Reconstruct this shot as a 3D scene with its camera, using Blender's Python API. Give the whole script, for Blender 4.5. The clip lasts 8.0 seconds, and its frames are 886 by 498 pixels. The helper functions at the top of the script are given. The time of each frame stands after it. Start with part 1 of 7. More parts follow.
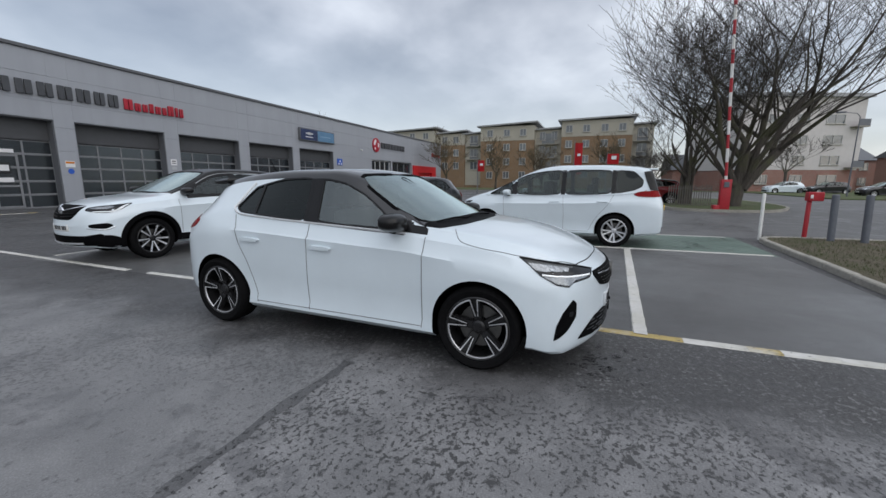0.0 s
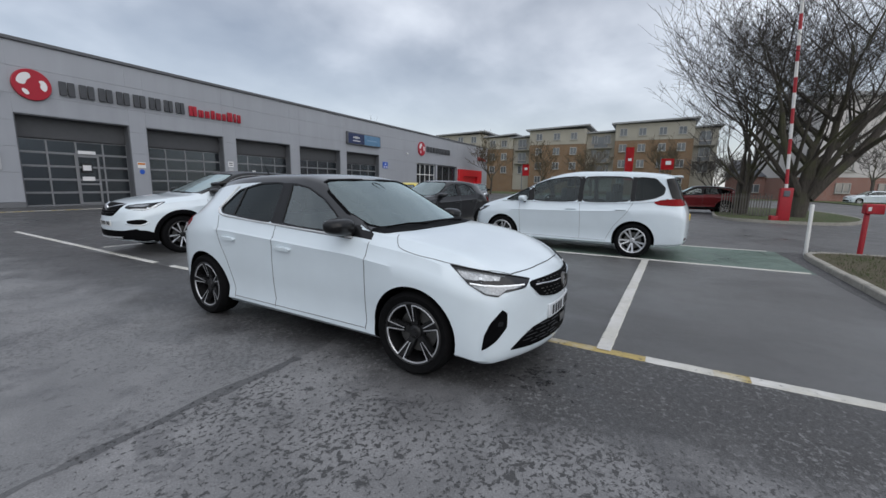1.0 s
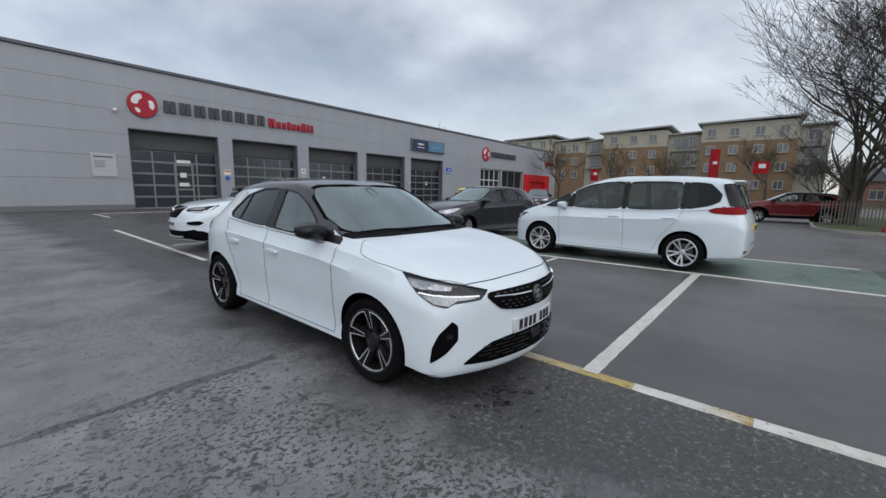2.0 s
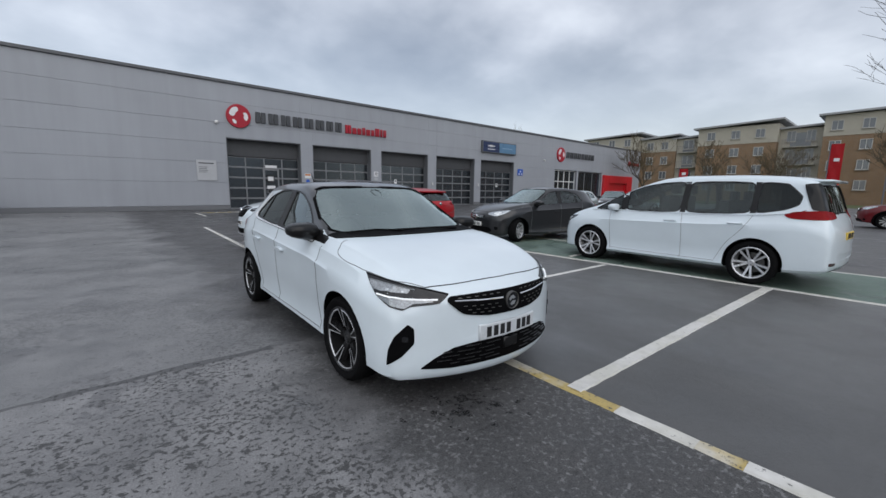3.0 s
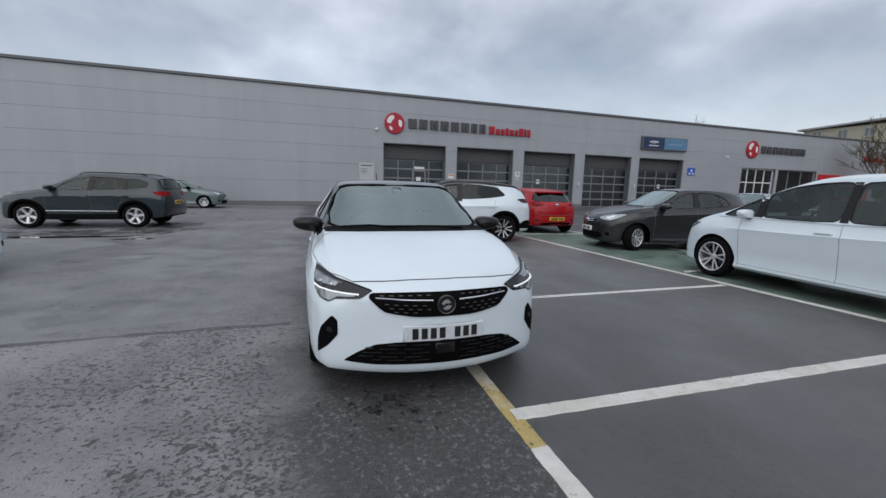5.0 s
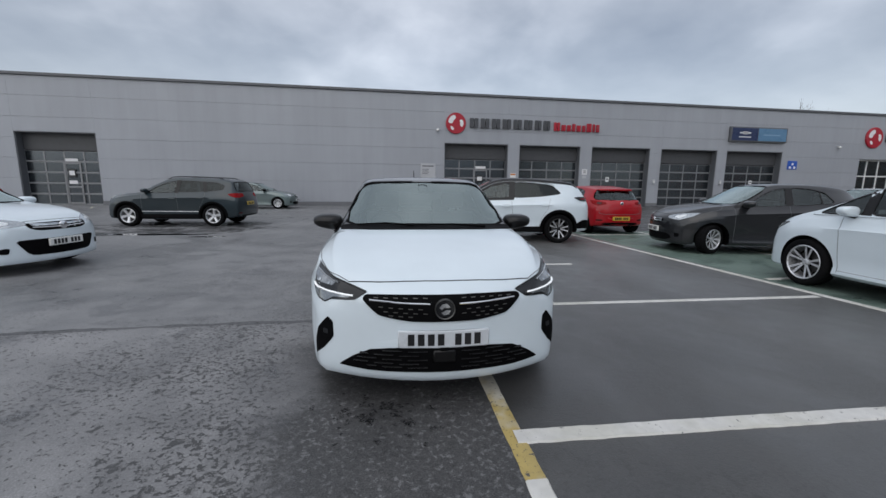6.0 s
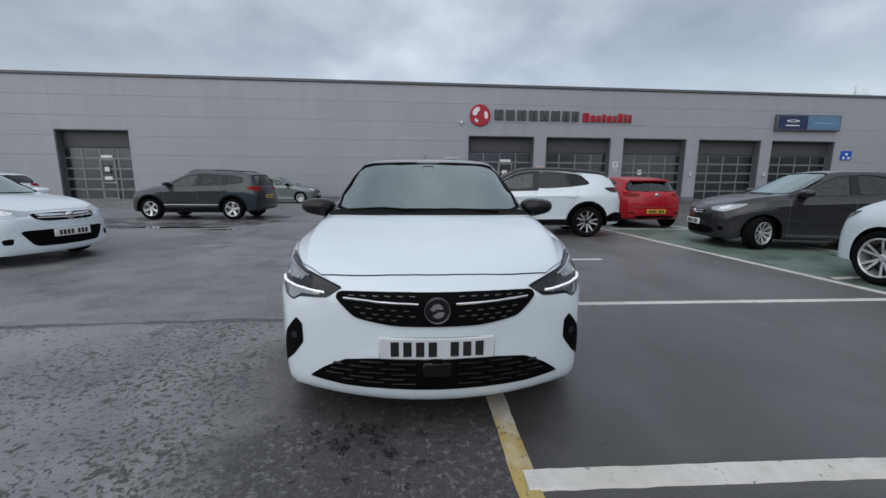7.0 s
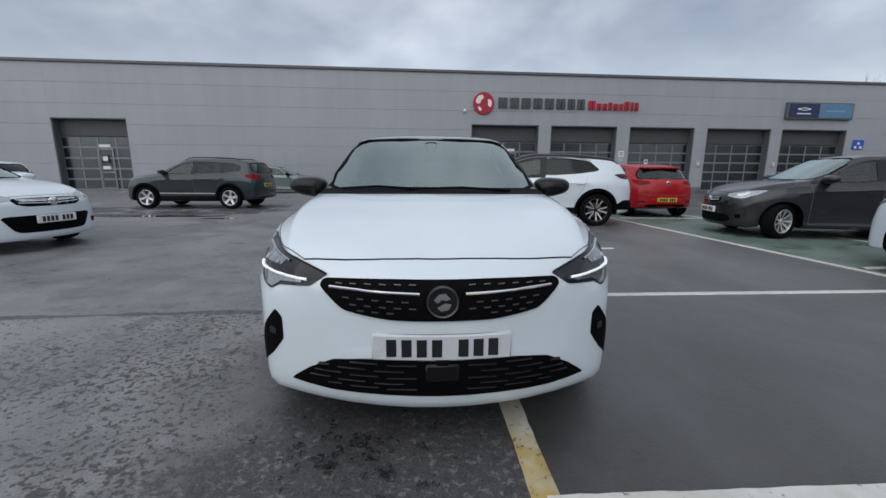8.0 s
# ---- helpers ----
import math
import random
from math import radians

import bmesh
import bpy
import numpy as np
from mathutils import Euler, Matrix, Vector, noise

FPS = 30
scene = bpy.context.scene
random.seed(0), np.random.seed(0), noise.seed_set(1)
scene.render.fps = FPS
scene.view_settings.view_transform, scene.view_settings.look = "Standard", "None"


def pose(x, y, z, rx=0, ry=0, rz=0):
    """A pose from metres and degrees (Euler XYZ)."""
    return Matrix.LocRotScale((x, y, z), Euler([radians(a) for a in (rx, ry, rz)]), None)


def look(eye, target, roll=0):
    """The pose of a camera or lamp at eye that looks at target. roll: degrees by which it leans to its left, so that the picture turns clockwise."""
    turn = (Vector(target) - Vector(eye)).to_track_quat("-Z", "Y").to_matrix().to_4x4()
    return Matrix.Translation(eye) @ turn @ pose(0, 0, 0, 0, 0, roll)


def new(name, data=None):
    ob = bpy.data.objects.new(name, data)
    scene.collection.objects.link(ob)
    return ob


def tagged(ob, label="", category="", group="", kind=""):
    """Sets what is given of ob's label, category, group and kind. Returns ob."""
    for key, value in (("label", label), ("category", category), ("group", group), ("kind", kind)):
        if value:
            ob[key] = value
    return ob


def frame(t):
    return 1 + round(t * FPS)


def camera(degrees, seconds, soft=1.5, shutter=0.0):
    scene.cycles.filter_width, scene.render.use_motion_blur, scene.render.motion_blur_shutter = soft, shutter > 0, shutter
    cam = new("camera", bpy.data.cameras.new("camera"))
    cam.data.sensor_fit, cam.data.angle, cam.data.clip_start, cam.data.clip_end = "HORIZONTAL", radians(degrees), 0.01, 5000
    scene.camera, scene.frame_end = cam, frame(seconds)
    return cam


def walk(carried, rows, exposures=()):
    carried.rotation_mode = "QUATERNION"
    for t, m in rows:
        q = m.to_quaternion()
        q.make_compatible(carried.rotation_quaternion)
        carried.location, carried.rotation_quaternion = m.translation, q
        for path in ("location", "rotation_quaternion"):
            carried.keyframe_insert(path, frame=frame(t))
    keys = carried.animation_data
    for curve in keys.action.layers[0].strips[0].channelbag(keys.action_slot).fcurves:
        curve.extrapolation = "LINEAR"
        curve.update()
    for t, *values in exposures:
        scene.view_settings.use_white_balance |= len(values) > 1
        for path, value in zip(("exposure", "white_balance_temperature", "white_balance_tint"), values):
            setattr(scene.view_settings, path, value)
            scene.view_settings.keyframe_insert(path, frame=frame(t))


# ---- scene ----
import itertools

from mathutils.bvhtree import BVHTree

cam = camera(96.2, 8.0, soft=1.5)

PATH = [
    (0, (0.127, 0.265, 1.334), (1.972, 0.959, 0.997), 0.2),
    (0.5, (0.275, -0.078, 1.355), (2.078, 0.721, 1.025), 0.6),
    (1, (0.408, -0.461, 1.368), (2.157, 0.454, 1.045), 1.0),
    (1.5, (0.637, -0.776, 1.36), (2.311, 0.272, 1.043), 1.3),
    (1.7, (0.74, -0.885, 1.378), (2.374, 0.226, 1.068), 1.2),
    (3, (1.427, -1.548, 1.387), (2.736, -0.065, 1.088), 0.9),
    (3.5, (1.745, -1.739, 1.379), (2.914, -0.144, 1.083), 1.1),
    (4, (2.061, -1.978, 1.388), (3.074, -0.28, 1.092), 1.3),
    (4.5, (2.392, -2.086, 1.394), (3.229, -0.295, 1.09), 1.4),
    (5, (2.69, -2.203, 1.395), (3.334, -0.335, 1.083), 1.4),
    (6.5, (3.284, -1.913, 1.31), (3.515, 0.048, 0.991), 0.3),
    (7, (3.37, -1.633, 1.235), (3.565, 0.329, 0.899), 0.3),
    (7.5, (3.387, -1.388, 1.174), (3.572, 0.571, 0.815), 0.35),
    (8, (3.385, -1.321, 1.129), (3.568, 0.634, 0.752), 0.3),
]
walk(cam, [(t, look(e, a, r)) for t, e, a, r in PATH], [(0, 0.0), (1.5, 0.0), (3.0, 0.02), (4.2, 0.02), (6.5, -0.08), (8.0, -0.08)])

# ---- light: an overcast sky, brighter overhead, and a weak wide sun behind the cloud ----
def overcast():
    w = bpy.data.worlds.new("overcast_sky")
    scene.world = w
    w.use_nodes = True
    nt = w.node_tree
    nt.nodes.clear()
    out = nt.nodes.new("ShaderNodeOutputWorld")
    sky = nt.nodes.new("ShaderNodeTexSky")
    sky.sky_type = "NISHITA"
    sky.sun_disc = False
    sky.sun_elevation = radians(38)
    sky.sun_rotation = radians(200)
    bg_sky = nt.nodes.new("ShaderNodeBackground")
    bg_sky.inputs["Strength"].default_value = 0.05
    nt.links.new(sky.outputs[0], bg_sky.inputs["Color"])
    tc = nt.nodes.new("ShaderNodeTexCoord")
    sep = nt.nodes.new("ShaderNodeSeparateXYZ")
    nt.links.new(tc.outputs["Generated"], sep.inputs[0])
    # a flat cloud deck: direction divided by its height
    up = mathn(nt, "MAXIMUM", sep.outputs[2], 0.0)
    den = mathn(nt, "ADD", up, 0.34)
    px = mathn(nt, "DIVIDE", sep.outputs[0], den)
    py = mathn(nt, "DIVIDE", sep.outputs[1], den)
    comb = nt.nodes.new("ShaderNodeCombineXYZ")
    nt.links.new(px, comb.inputs[0])
    nt.links.new(py, comb.inputs[1])
    n1 = noise_tex(nt, comb.outputs[0], 1.0, 5, 0.50, 0.15)
    n2 = noise_tex(nt, comb.outputs[0], 3.0, 5, 0.52, 0.15)
    s = mathn(nt, "ADD", mathn(nt, "MULTIPLY", n1, 0.72), mathn(nt, "MULTIPLY", n2, 0.28))
    cloud = ramp(nt, s, [(0.36, (0.245, 0.257, 0.285, 1)), (0.46, (0.358, 0.373, 0.402, 1)), (0.55, (0.535, 0.55, 0.585, 1)), (0.66, (0.80, 0.82, 0.855, 1))])
    # paler towards the horizon, brighter overhead
    lift = ramp(nt, up, [(0.0, (1, 1, 1, 1)), (0.10, (0.72, 0.73, 0.75, 1)), (0.30, (0, 0, 0, 1))])
    c2 = mixc(nt, mathn(nt, "MULTIPLY", lift, 0.75), cloud, (0.59, 0.602, 0.632, 1))
    zen = ramp(nt, up, [(0.36, (0, 0, 0, 1)), (0.9, (1, 1, 1, 1))])
    power = mathn(nt, "ADD", mathn(nt, "MULTIPLY", zen, 0.75), 0.92)
    bg = nt.nodes.new("ShaderNodeBackground")
    nt.links.new(c2, bg.inputs["Color"])
    nt.links.new(power, bg.inputs["Strength"])
    add = nt.nodes.new("ShaderNodeAddShader")
    nt.links.new(bg.outputs[0], add.inputs[0])
    nt.links.new(bg_sky.outputs[0], add.inputs[1])
    nt.links.new(add.outputs[0], out.inputs["Surface"])


# ---- node helpers ----
def link_in(nt, sock, v):
    if hasattr(v, "is_linked"):
        nt.links.new(v, sock)
    else:
        sock.default_value = v


def mathn(nt, op, a, b=0.0, clamp=False):
    n = nt.nodes.new("ShaderNodeMath")
    n.operation = op
    n.use_clamp = clamp
    link_in(nt, n.inputs[0], a)
    link_in(nt, n.inputs[1], b)
    return n.outputs[0]


def noise_tex(nt, vec, scale, detail=4, rough=0.5, distort=0.0):
    n = nt.nodes.new("ShaderNodeTexNoise")
    n.inputs["Scale"].default_value = scale
    n.inputs["Detail"].default_value = detail
    n.inputs["Roughness"].default_value = rough
    n.inputs["Distortion"].default_value = distort
    if vec is not None:
        nt.links.new(vec, n.inputs["Vector"])
    return n.outputs[0]


def voronoi_tex(nt, vec, scale, what="Distance"):
    n = nt.nodes.new("ShaderNodeTexVoronoi")
    n.inputs["Scale"].default_value = scale
    nt.links.new(vec, n.inputs["Vector"])
    return n.outputs[what]


def ramp(nt, fac, stops):
    n = nt.nodes.new("ShaderNodeValToRGB")
    e = n.color_ramp.elements
    e[0].position, e[0].color = stops[0]
    e[1].position, e[1].color = stops[-1]
    for p, c in stops[1:-1]:
        x = e.new(p)
        x.color = c
    link_in(nt, n.inputs[0], fac)
    return n.outputs[0]


def mixc(nt, fac, a, b, how="MIX"):
    n = nt.nodes.new("ShaderNodeMix")
    n.data_type = "RGBA"
    n.blend_type = how
    link_in(nt, n.inputs[0], fac)
    link_in(nt, n.inputs[6], a)
    link_in(nt, n.inputs[7], b)
    return n.outputs[2]


def mapped(nt, scale=(1, 1, 1), out="Object", rot=0.0):
    tc = nt.nodes.new("ShaderNodeTexCoord")
    mp = nt.nodes.new("ShaderNodeMapping")
    mp.inputs["Scale"].default_value = scale
    mp.inputs["Rotation"].default_value = (0, 0, rot)
    nt.links.new(tc.outputs[out], mp.inputs[0])
    return mp.outputs[0]


def bump_in(nt, bsdf, height, strength, dist=0.01):
    n = nt.nodes.new("ShaderNodeBump")
    n.inputs["Strength"].default_value = strength
    n.inputs["Distance"].default_value = dist
    nt.links.new(height, n.inputs["Height"])
    nt.links.new(n.outputs[0], bsdf.inputs["Normal"])


def blank(name):
    m = bpy.data.materials.new(name)
    m.use_nodes = True
    return m, m.node_tree, m.node_tree.nodes["Principled BSDF"]


def g(v):
    return (v, v, v, 1)


overcast()
sun_data = bpy.data.lights.new("sun", "SUN")
sun_data.energy = 1.2
sun_data.angle = radians(90)
sun_data.color = (1.0, 0.97, 0.93)
sun = new("sun", sun_data)
sun.matrix_world = look((0, 0, 0), (0.70, 0.80, -0.70))


# ---- materials ----
def plain(name, col, rough=0.5, metal=0.0, spec=0.5, vary=0.12, scale=18.0, bump=0.0, coat=0.0):
    """A surface with mottling at two scales."""
    m, nt, b = blank(name)
    v = mapped(nt)
    f = mathn(nt, "ADD", mathn(nt, "MULTIPLY", noise_tex(nt, v, scale, 5, 0.6), 0.6), mathn(nt, "MULTIPLY", noise_tex(nt, v, scale * 0.13, 3, 0.5), 0.4))
    lo = tuple(c * (1 - vary) for c in col) + (1,)
    hi = tuple(min(1, c * (1 + vary)) for c in col) + (1,)
    nt.links.new(ramp(nt, f, [(0.3, lo), (0.7, hi)]), b.inputs["Base Color"])
    nt.links.new(ramp(nt, f, [(0.25, g(max(0.0, rough - 0.08))), (0.75, g(min(1, rough + 0.08)))]), b.inputs["Roughness"])
    b.inputs["Metallic"].default_value = metal
    b.inputs["Specular IOR Level"].default_value = spec
    b.inputs["Coat Weight"].default_value = coat
    b.inputs["Coat Roughness"].default_value = 0.04
    if bump:
        bump_in(nt, b, noise_tex(nt, v, scale * 4, 4, 0.6), bump, 0.004)
    return m


def car_paint(name, col, metal=0.0, rough=0.38, coat=1.0):
    """Lacquered paint with road film and rain specks."""
    m, nt, b = blank(name)
    v = mapped(nt)
    film = noise_tex(nt, v, 2.2, 5, 0.6)
    speck = noise_tex(nt, v, 90, 2, 0.5)
    dull = tuple(0.94 * c + 0.004 for c in col) + (1,)
    nt.links.new(mixc(nt, ramp(nt, film, [(0.42, g(0)), (0.75, g(1))]), (*col, 1), dull), b.inputs["Base Color"])
    b.inputs["Metallic"].default_value = metal
    b.inputs["Roughness"].default_value = rough
    b.inputs["Coat Weight"].default_value = coat
    b.inputs["Specular IOR Level"].default_value = 0.5 * coat
    nt.links.new(ramp(nt, mathn(nt, "ADD", mathn(nt, "MULTIPLY", film, 0.6), mathn(nt, "MULTIPLY", speck, 0.4)), [(0.35, g(0.03)), (0.8, g(0.16))]), b.inputs["Coat Roughness"])
    return m


def glass_mat(name, tint, ior=1.52, gloss_rough=0.015, extra=0.0, sheen=(0.90, 0.98, 0.97)):
    """A thin pane: clear or tinted, with the gloss of its surface."""
    m, nt, b = blank(name)
    nt.nodes.remove(b)
    out = nt.nodes["Material Output"]
    t = nt.nodes.new("ShaderNodeBsdfTransparent")
    t.inputs[0].default_value = (*tint, 1)
    gl = nt.nodes.new("ShaderNodeBsdfGlossy")
    gl.inputs["Roughness"].default_value = gloss_rough
    gl.inputs["Color"].default_value = (*sheen, 1)
    fr = nt.nodes.new("ShaderNodeFresnel")
    fr.inputs[0].default_value = ior
    mx = nt.nodes.new("ShaderNodeMixShader")
    nt.links.new(mathn(nt, "ADD", mathn(nt, "MULTIPLY", fr.outputs[0], 1.6), extra, True), mx.inputs[0])
    nt.links.new(t.outputs[0], mx.inputs[1])
    nt.links.new(gl.outputs[0], mx.inputs[2])
    nt.links.new(mx.outputs[0], out.inputs["Surface"])
    return m


def lamp_glass(name, col, rough=0.08, metal=0.0, emit=None, power=0.0, coat=1.0, spec=0.5):
    m, nt, b = blank(name)
    v = mapped(nt)
    f = noise_tex(nt, v, 60, 2, 0.5)
    nt.links.new(ramp(nt, f, [(0.3, tuple(c * 0.75 for c in col) + (1,)), (0.7, tuple(min(1, c * 1.2) for c in col) + (1,))]), b.inputs["Base Color"])
    b.inputs["Roughness"].default_value = rough
    b.inputs["Metallic"].default_value = metal
    b.inputs["Specular IOR Level"].default_value = spec
    b.inputs["Coat Weight"].default_value = coat
    b.inputs["Coat Roughness"].default_value = 0.02
    if emit:
        b.inputs["Emission Color"].default_value = (*emit, 1)
        b.inputs["Emission Strength"].default_value = power
    return m


def asphalt(name, dark, light, wet, pits, seed, strip=False, dry=0.78, films=0.55, wet_coat=0.0):
    """Old damp tarmac: stones, pits, patches and damp films that shine."""
    m, nt, b = blank(name)
    v = mapped(nt)
    tc2 = mapped(nt, (1, 1, 1), "Object", seed)
    big = noise_tex(nt, mapped(nt, (0.75, 1.1, 1), "Object", seed * 0.2 - 0.2), 0.30, 6, 0.62, 0.6)
    mid = noise_tex(nt, tc2, 1.7, 6, 0.62, 0.3)
    grain = noise_tex(nt, v, 120, 3, 0.7)
    stones = voronoi_tex(nt, v, 85)
    f = mathn(nt, "ADD", mathn(nt, "MULTIPLY", big, 0.5), mathn(nt, "MULTIPLY", mid, 0.5))
    base = ramp(nt, f, [(0.36, (*dark, 1)), (0.60, (*light, 1))])
    base = mixc(nt, 0.55, base, ramp(nt, grain, [(0.3, g(0.55)), (0.72, g(1.35))]), "MULTIPLY")
    base = mixc(nt, 0.25, base, ramp(nt, stones, [(0.1, g(1.5)), (0.5, g(0.6))]), "MULTIPLY")
    # worn pits, drawn out along the traffic
    sv = mapped(nt, (14.0, 15.5, 1), "Object", 0.55)
    pit = noise_tex(nt, sv, 2.1, 7, 0.66, 0.25)
    where = noise_tex(nt, tc2, 0.55, 3, 0.5)
    worn = ramp(nt, where, [(0.38, g(0.0)), (0.56, g(1))])
    fine = ramp(nt, mathn(nt, "ADD", pit, mathn(nt, "MULTIPLY", worn, 0.11)), [(0.635, g(0)), (0.665, g(1))])
    coarse = noise_tex(nt, mapped(nt, (5.0, 5.5, 1), "Object", 0.35), 1.7, 8, 0.74, 0.3)
    chunk = ramp(nt, mathn(nt, "ADD", coarse, mathn(nt, "MULTIPLY", worn, 0.05)), [(0.61, g(0)), (0.66, g(1))])
    pm = mathn(nt, "MULTIPLY", mathn(nt, "MAXIMUM", fine, chunk), pits)
    # damp films with a ragged edge
    film = ramp(nt, noise_tex(nt, mapped(nt, (1.0, 1.25, 1), "Object", 0.3 + seed), 1.1, 10, 0.70, 0.3), [(0.55, g(0)), (0.59, g(1))])
    base = mixc(nt, mathn(nt, "MULTIPLY", film, films), base, (dark[0] * 0.55, dark[1] * 0.55, dark[2] * 0.57, 1))
    if strip:
        # smoother, darker strip of later tarmac along the bay line, plus painted contact shade
        sx = nt.nodes.new("ShaderNodeSeparateXYZ")
        nt.links.new(v, sx.inputs[0])
        edge = mathn(nt, "ADD", sx.outputs[0], mathn(nt, "MULTIPLY", mathn(nt, "SUBTRACT", noise_tex(nt, tc2, 0.9, 5, 0.65), 0.5), 2.4))
        lay = mathn(nt, "MULTIPLY", mathn(nt, "SUBTRACT", edge, 2.25), 1.5, True)
        spots = ramp(nt, mathn(nt, "ADD", noise_tex(nt, v, 26, 7, 0.68, 0.2), mathn(nt, "MULTIPLY", worn, 0.06)), [(0.56, g(0)), (0.64, g(0.60))])
        base = mixc(nt, mathn(nt, "MULTIPLY", mathn(nt, "MULTIPLY", lay, 0.90), mathn(nt, "SUBTRACT", 1.0, spots)), base, ramp(nt, mathn(nt, "ADD", mathn(nt, "MULTIPLY", grain, 0.6), mathn(nt, "MULTIPLY", pit, 0.4)), [(0.40, (0.010, 0.010, 0.0105, 1)), (0.62, (0.080, 0.079, 0.080, 1))]))
        pm = mathn(nt, "MULTIPLY", pm, mathn(nt, "SUBTRACT", 1.0, mathn(nt, "MULTIPLY", lay, 0.2)))
    base = mixc(nt, pm, base, (dark[0] * 0.33, dark[1] * 0.33, dark[2] * 0.33, 1))
    nt.links.new(base, b.inputs["Base Color"])
    damp = ramp(nt, mathn(nt, "ADD", mathn(nt, "MULTIPLY", mid, 0.55), mathn(nt, "MULTIPLY", big, 0.45)), [(0.36, g(wet)), (0.62, g(dry))])
    damp = mathn(nt, "SUBTRACT", damp, mathn(nt, "MULTIPLY", film, 0.27 * films))
    nt.links.new(mathn(nt, "ADD", damp, mathn(nt, "MULTIPLY", grain, 0.12)), b.inputs["Roughness"])
    b.inputs["Specular IOR Level"].default_value = 0.5
    sheet = noise_tex(nt, mapped(nt, (0.8, 0.5, 1), "Object", seed), 0.75, 4, 0.55, 0.5)
    nt.links.new(ramp(nt, sheet, [(0.40, g(0.42 * wet_coat)), (0.60, g(wet_coat))]), b.inputs["Coat Weight"])
    b.inputs["Sheen Weight"].default_value = 0.13 * wet_coat
    b.inputs["Sheen Roughness"].default_value = 0.45
    nt.links.new(ramp(nt, mid, [(0.35, g(0.44)), (0.65, g(0.60))]), b.inputs["Coat Roughness"])
    h = mathn(nt, "SUBTRACT", mathn(nt, "ADD", mathn(nt, "MULTIPLY", grain, 0.5), mathn(nt, "MULTIPLY", stones, 0.35)), mathn(nt, "MULTIPLY", pm, 0.9))
    bump_in(nt, b, h, 0.55, 0.007)
    return m


def dark_film(name, col, scale=55, rough=0.5):
    """Dark film on tarmac, ragged at its edges: oil, and painted car shade."""
    m, nt, b = blank(name)
    v = mapped(nt)
    b.inputs["Base Color"].default_value = (*col, 1)
    b.inputs["Roughness"].default_value = rough
    nt.links.new(ramp(nt, noise_tex(nt, v, scale, 6, 0.75, 0.3), [(0.44, g(0)), (0.58, g(0.8))]), b.inputs["Alpha"])
    return m


def line_paint(name, col_a, col_b, mixat, worn):
    """Road paint, worn through to the tarmac in places."""
    m, nt, b = blank(name)
    v = mapped(nt)
    n1 = noise_tex(nt, v, 1.3, 4, 0.6)
    n2 = noise_tex(nt, v, 28, 5, 0.7)
    base = mixc(nt, ramp(nt, n1, [(mixat - 0.04, g(0)), (mixat + 0.04, g(1))]), (*col_a, 1), (*col_b, 1))
    base = mixc(nt, 0.35, base, ramp(nt, noise_tex(nt, v, 9, 4, 0.6), [(0.3, g(0.55)), (0.7, g(1.1))]), "MULTIPLY")
    gone = ramp(nt, n2, [(worn, g(0)), (worn + 0.07, g(1))])
    base = mixc(nt, gone, base, (0.07, 0.07, 0.072, 1))
    nt.links.new(base, b.inputs["Base Color"])
    b.inputs["Roughness"].default_value = 0.55
    bump_in(nt, b, n2, 0.4, 0.003)
    return m


def cladding(name, col):
    """Coated steel panels, each a little different, with rain streaks."""
    m, nt, b = blank(name)
    oi = nt.nodes.new("ShaderNodeObjectInfo")
    v = mapped(nt, (1.6, 1.6, 0.12))
    streak = noise_tex(nt, v, 1.5, 5, 0.6)
    soft = noise_tex(nt, mapped(nt), 0.35, 3, 0.5)
    f = mathn(nt, "ADD", mathn(nt, "MULTIPLY", streak, 0.50), mathn(nt, "ADD", mathn(nt, "MULTIPLY", soft, 0.42), mathn(nt, "MULTIPLY", oi.outputs["Random"], 0.08)))
    nt.links.new(ramp(nt, f, [(0.3, tuple(c * 0.90 for c in col) + (1,)), (0.7, tuple(c * 1.07 for c in col) + (1,))]), b.inputs["Base Color"])
    b.inputs["Roughness"].default_value = 0.42
    b.inputs["Specular IOR Level"].default_value = 0.5
    bump_in(nt, b, noise_tex(nt, mapped(nt), 0.9, 2, 0.5), 0.02, 0.01)
    return m


def brickwork(name, a, c, mortar):
    m, nt, b = blank(name)
    v = mapped(nt, (1, 1, 1), "Object")
    sep = nt.nodes.new("ShaderNodeSeparateXYZ")
    nt.links.new(v, sep.inputs[0])
    comb = nt.nodes.new("ShaderNodeCombineXYZ")
    nt.links.new(mathn(nt, "ADD", sep.outputs[0], sep.outputs[1]), comb.inputs[0])
    nt.links.new(sep.outputs[2], comb.inputs[1])
    br = nt.nodes.new("ShaderNodeTexBrick")
    br.inputs["Color1"].default_value = (*a, 1)
    br.inputs["Color2"].default_value = (*c, 1)
    br.inputs["Mortar"].default_value = (*mortar, 1)
    br.inputs["Scale"].default_value = 1.0
    br.inputs["Brick Width"].default_value = 0.225
    br.inputs["Row Height"].default_value = 0.075
    br.inputs["Mortar Size"].default_value = 0.01
    nt.links.new(comb.outputs[0], br.inputs["Vector"])
    nt.links.new(mixc(nt, 0.5, br.outputs["Color"], ramp(nt, noise_tex(nt, v, 0.6, 5, 0.6), [(0.3, g(0.75)), (0.7, g(1.15))]), "MULTIPLY"), b.inputs["Base Color"])
    b.inputs["Roughness"].default_value = 0.85
    return m


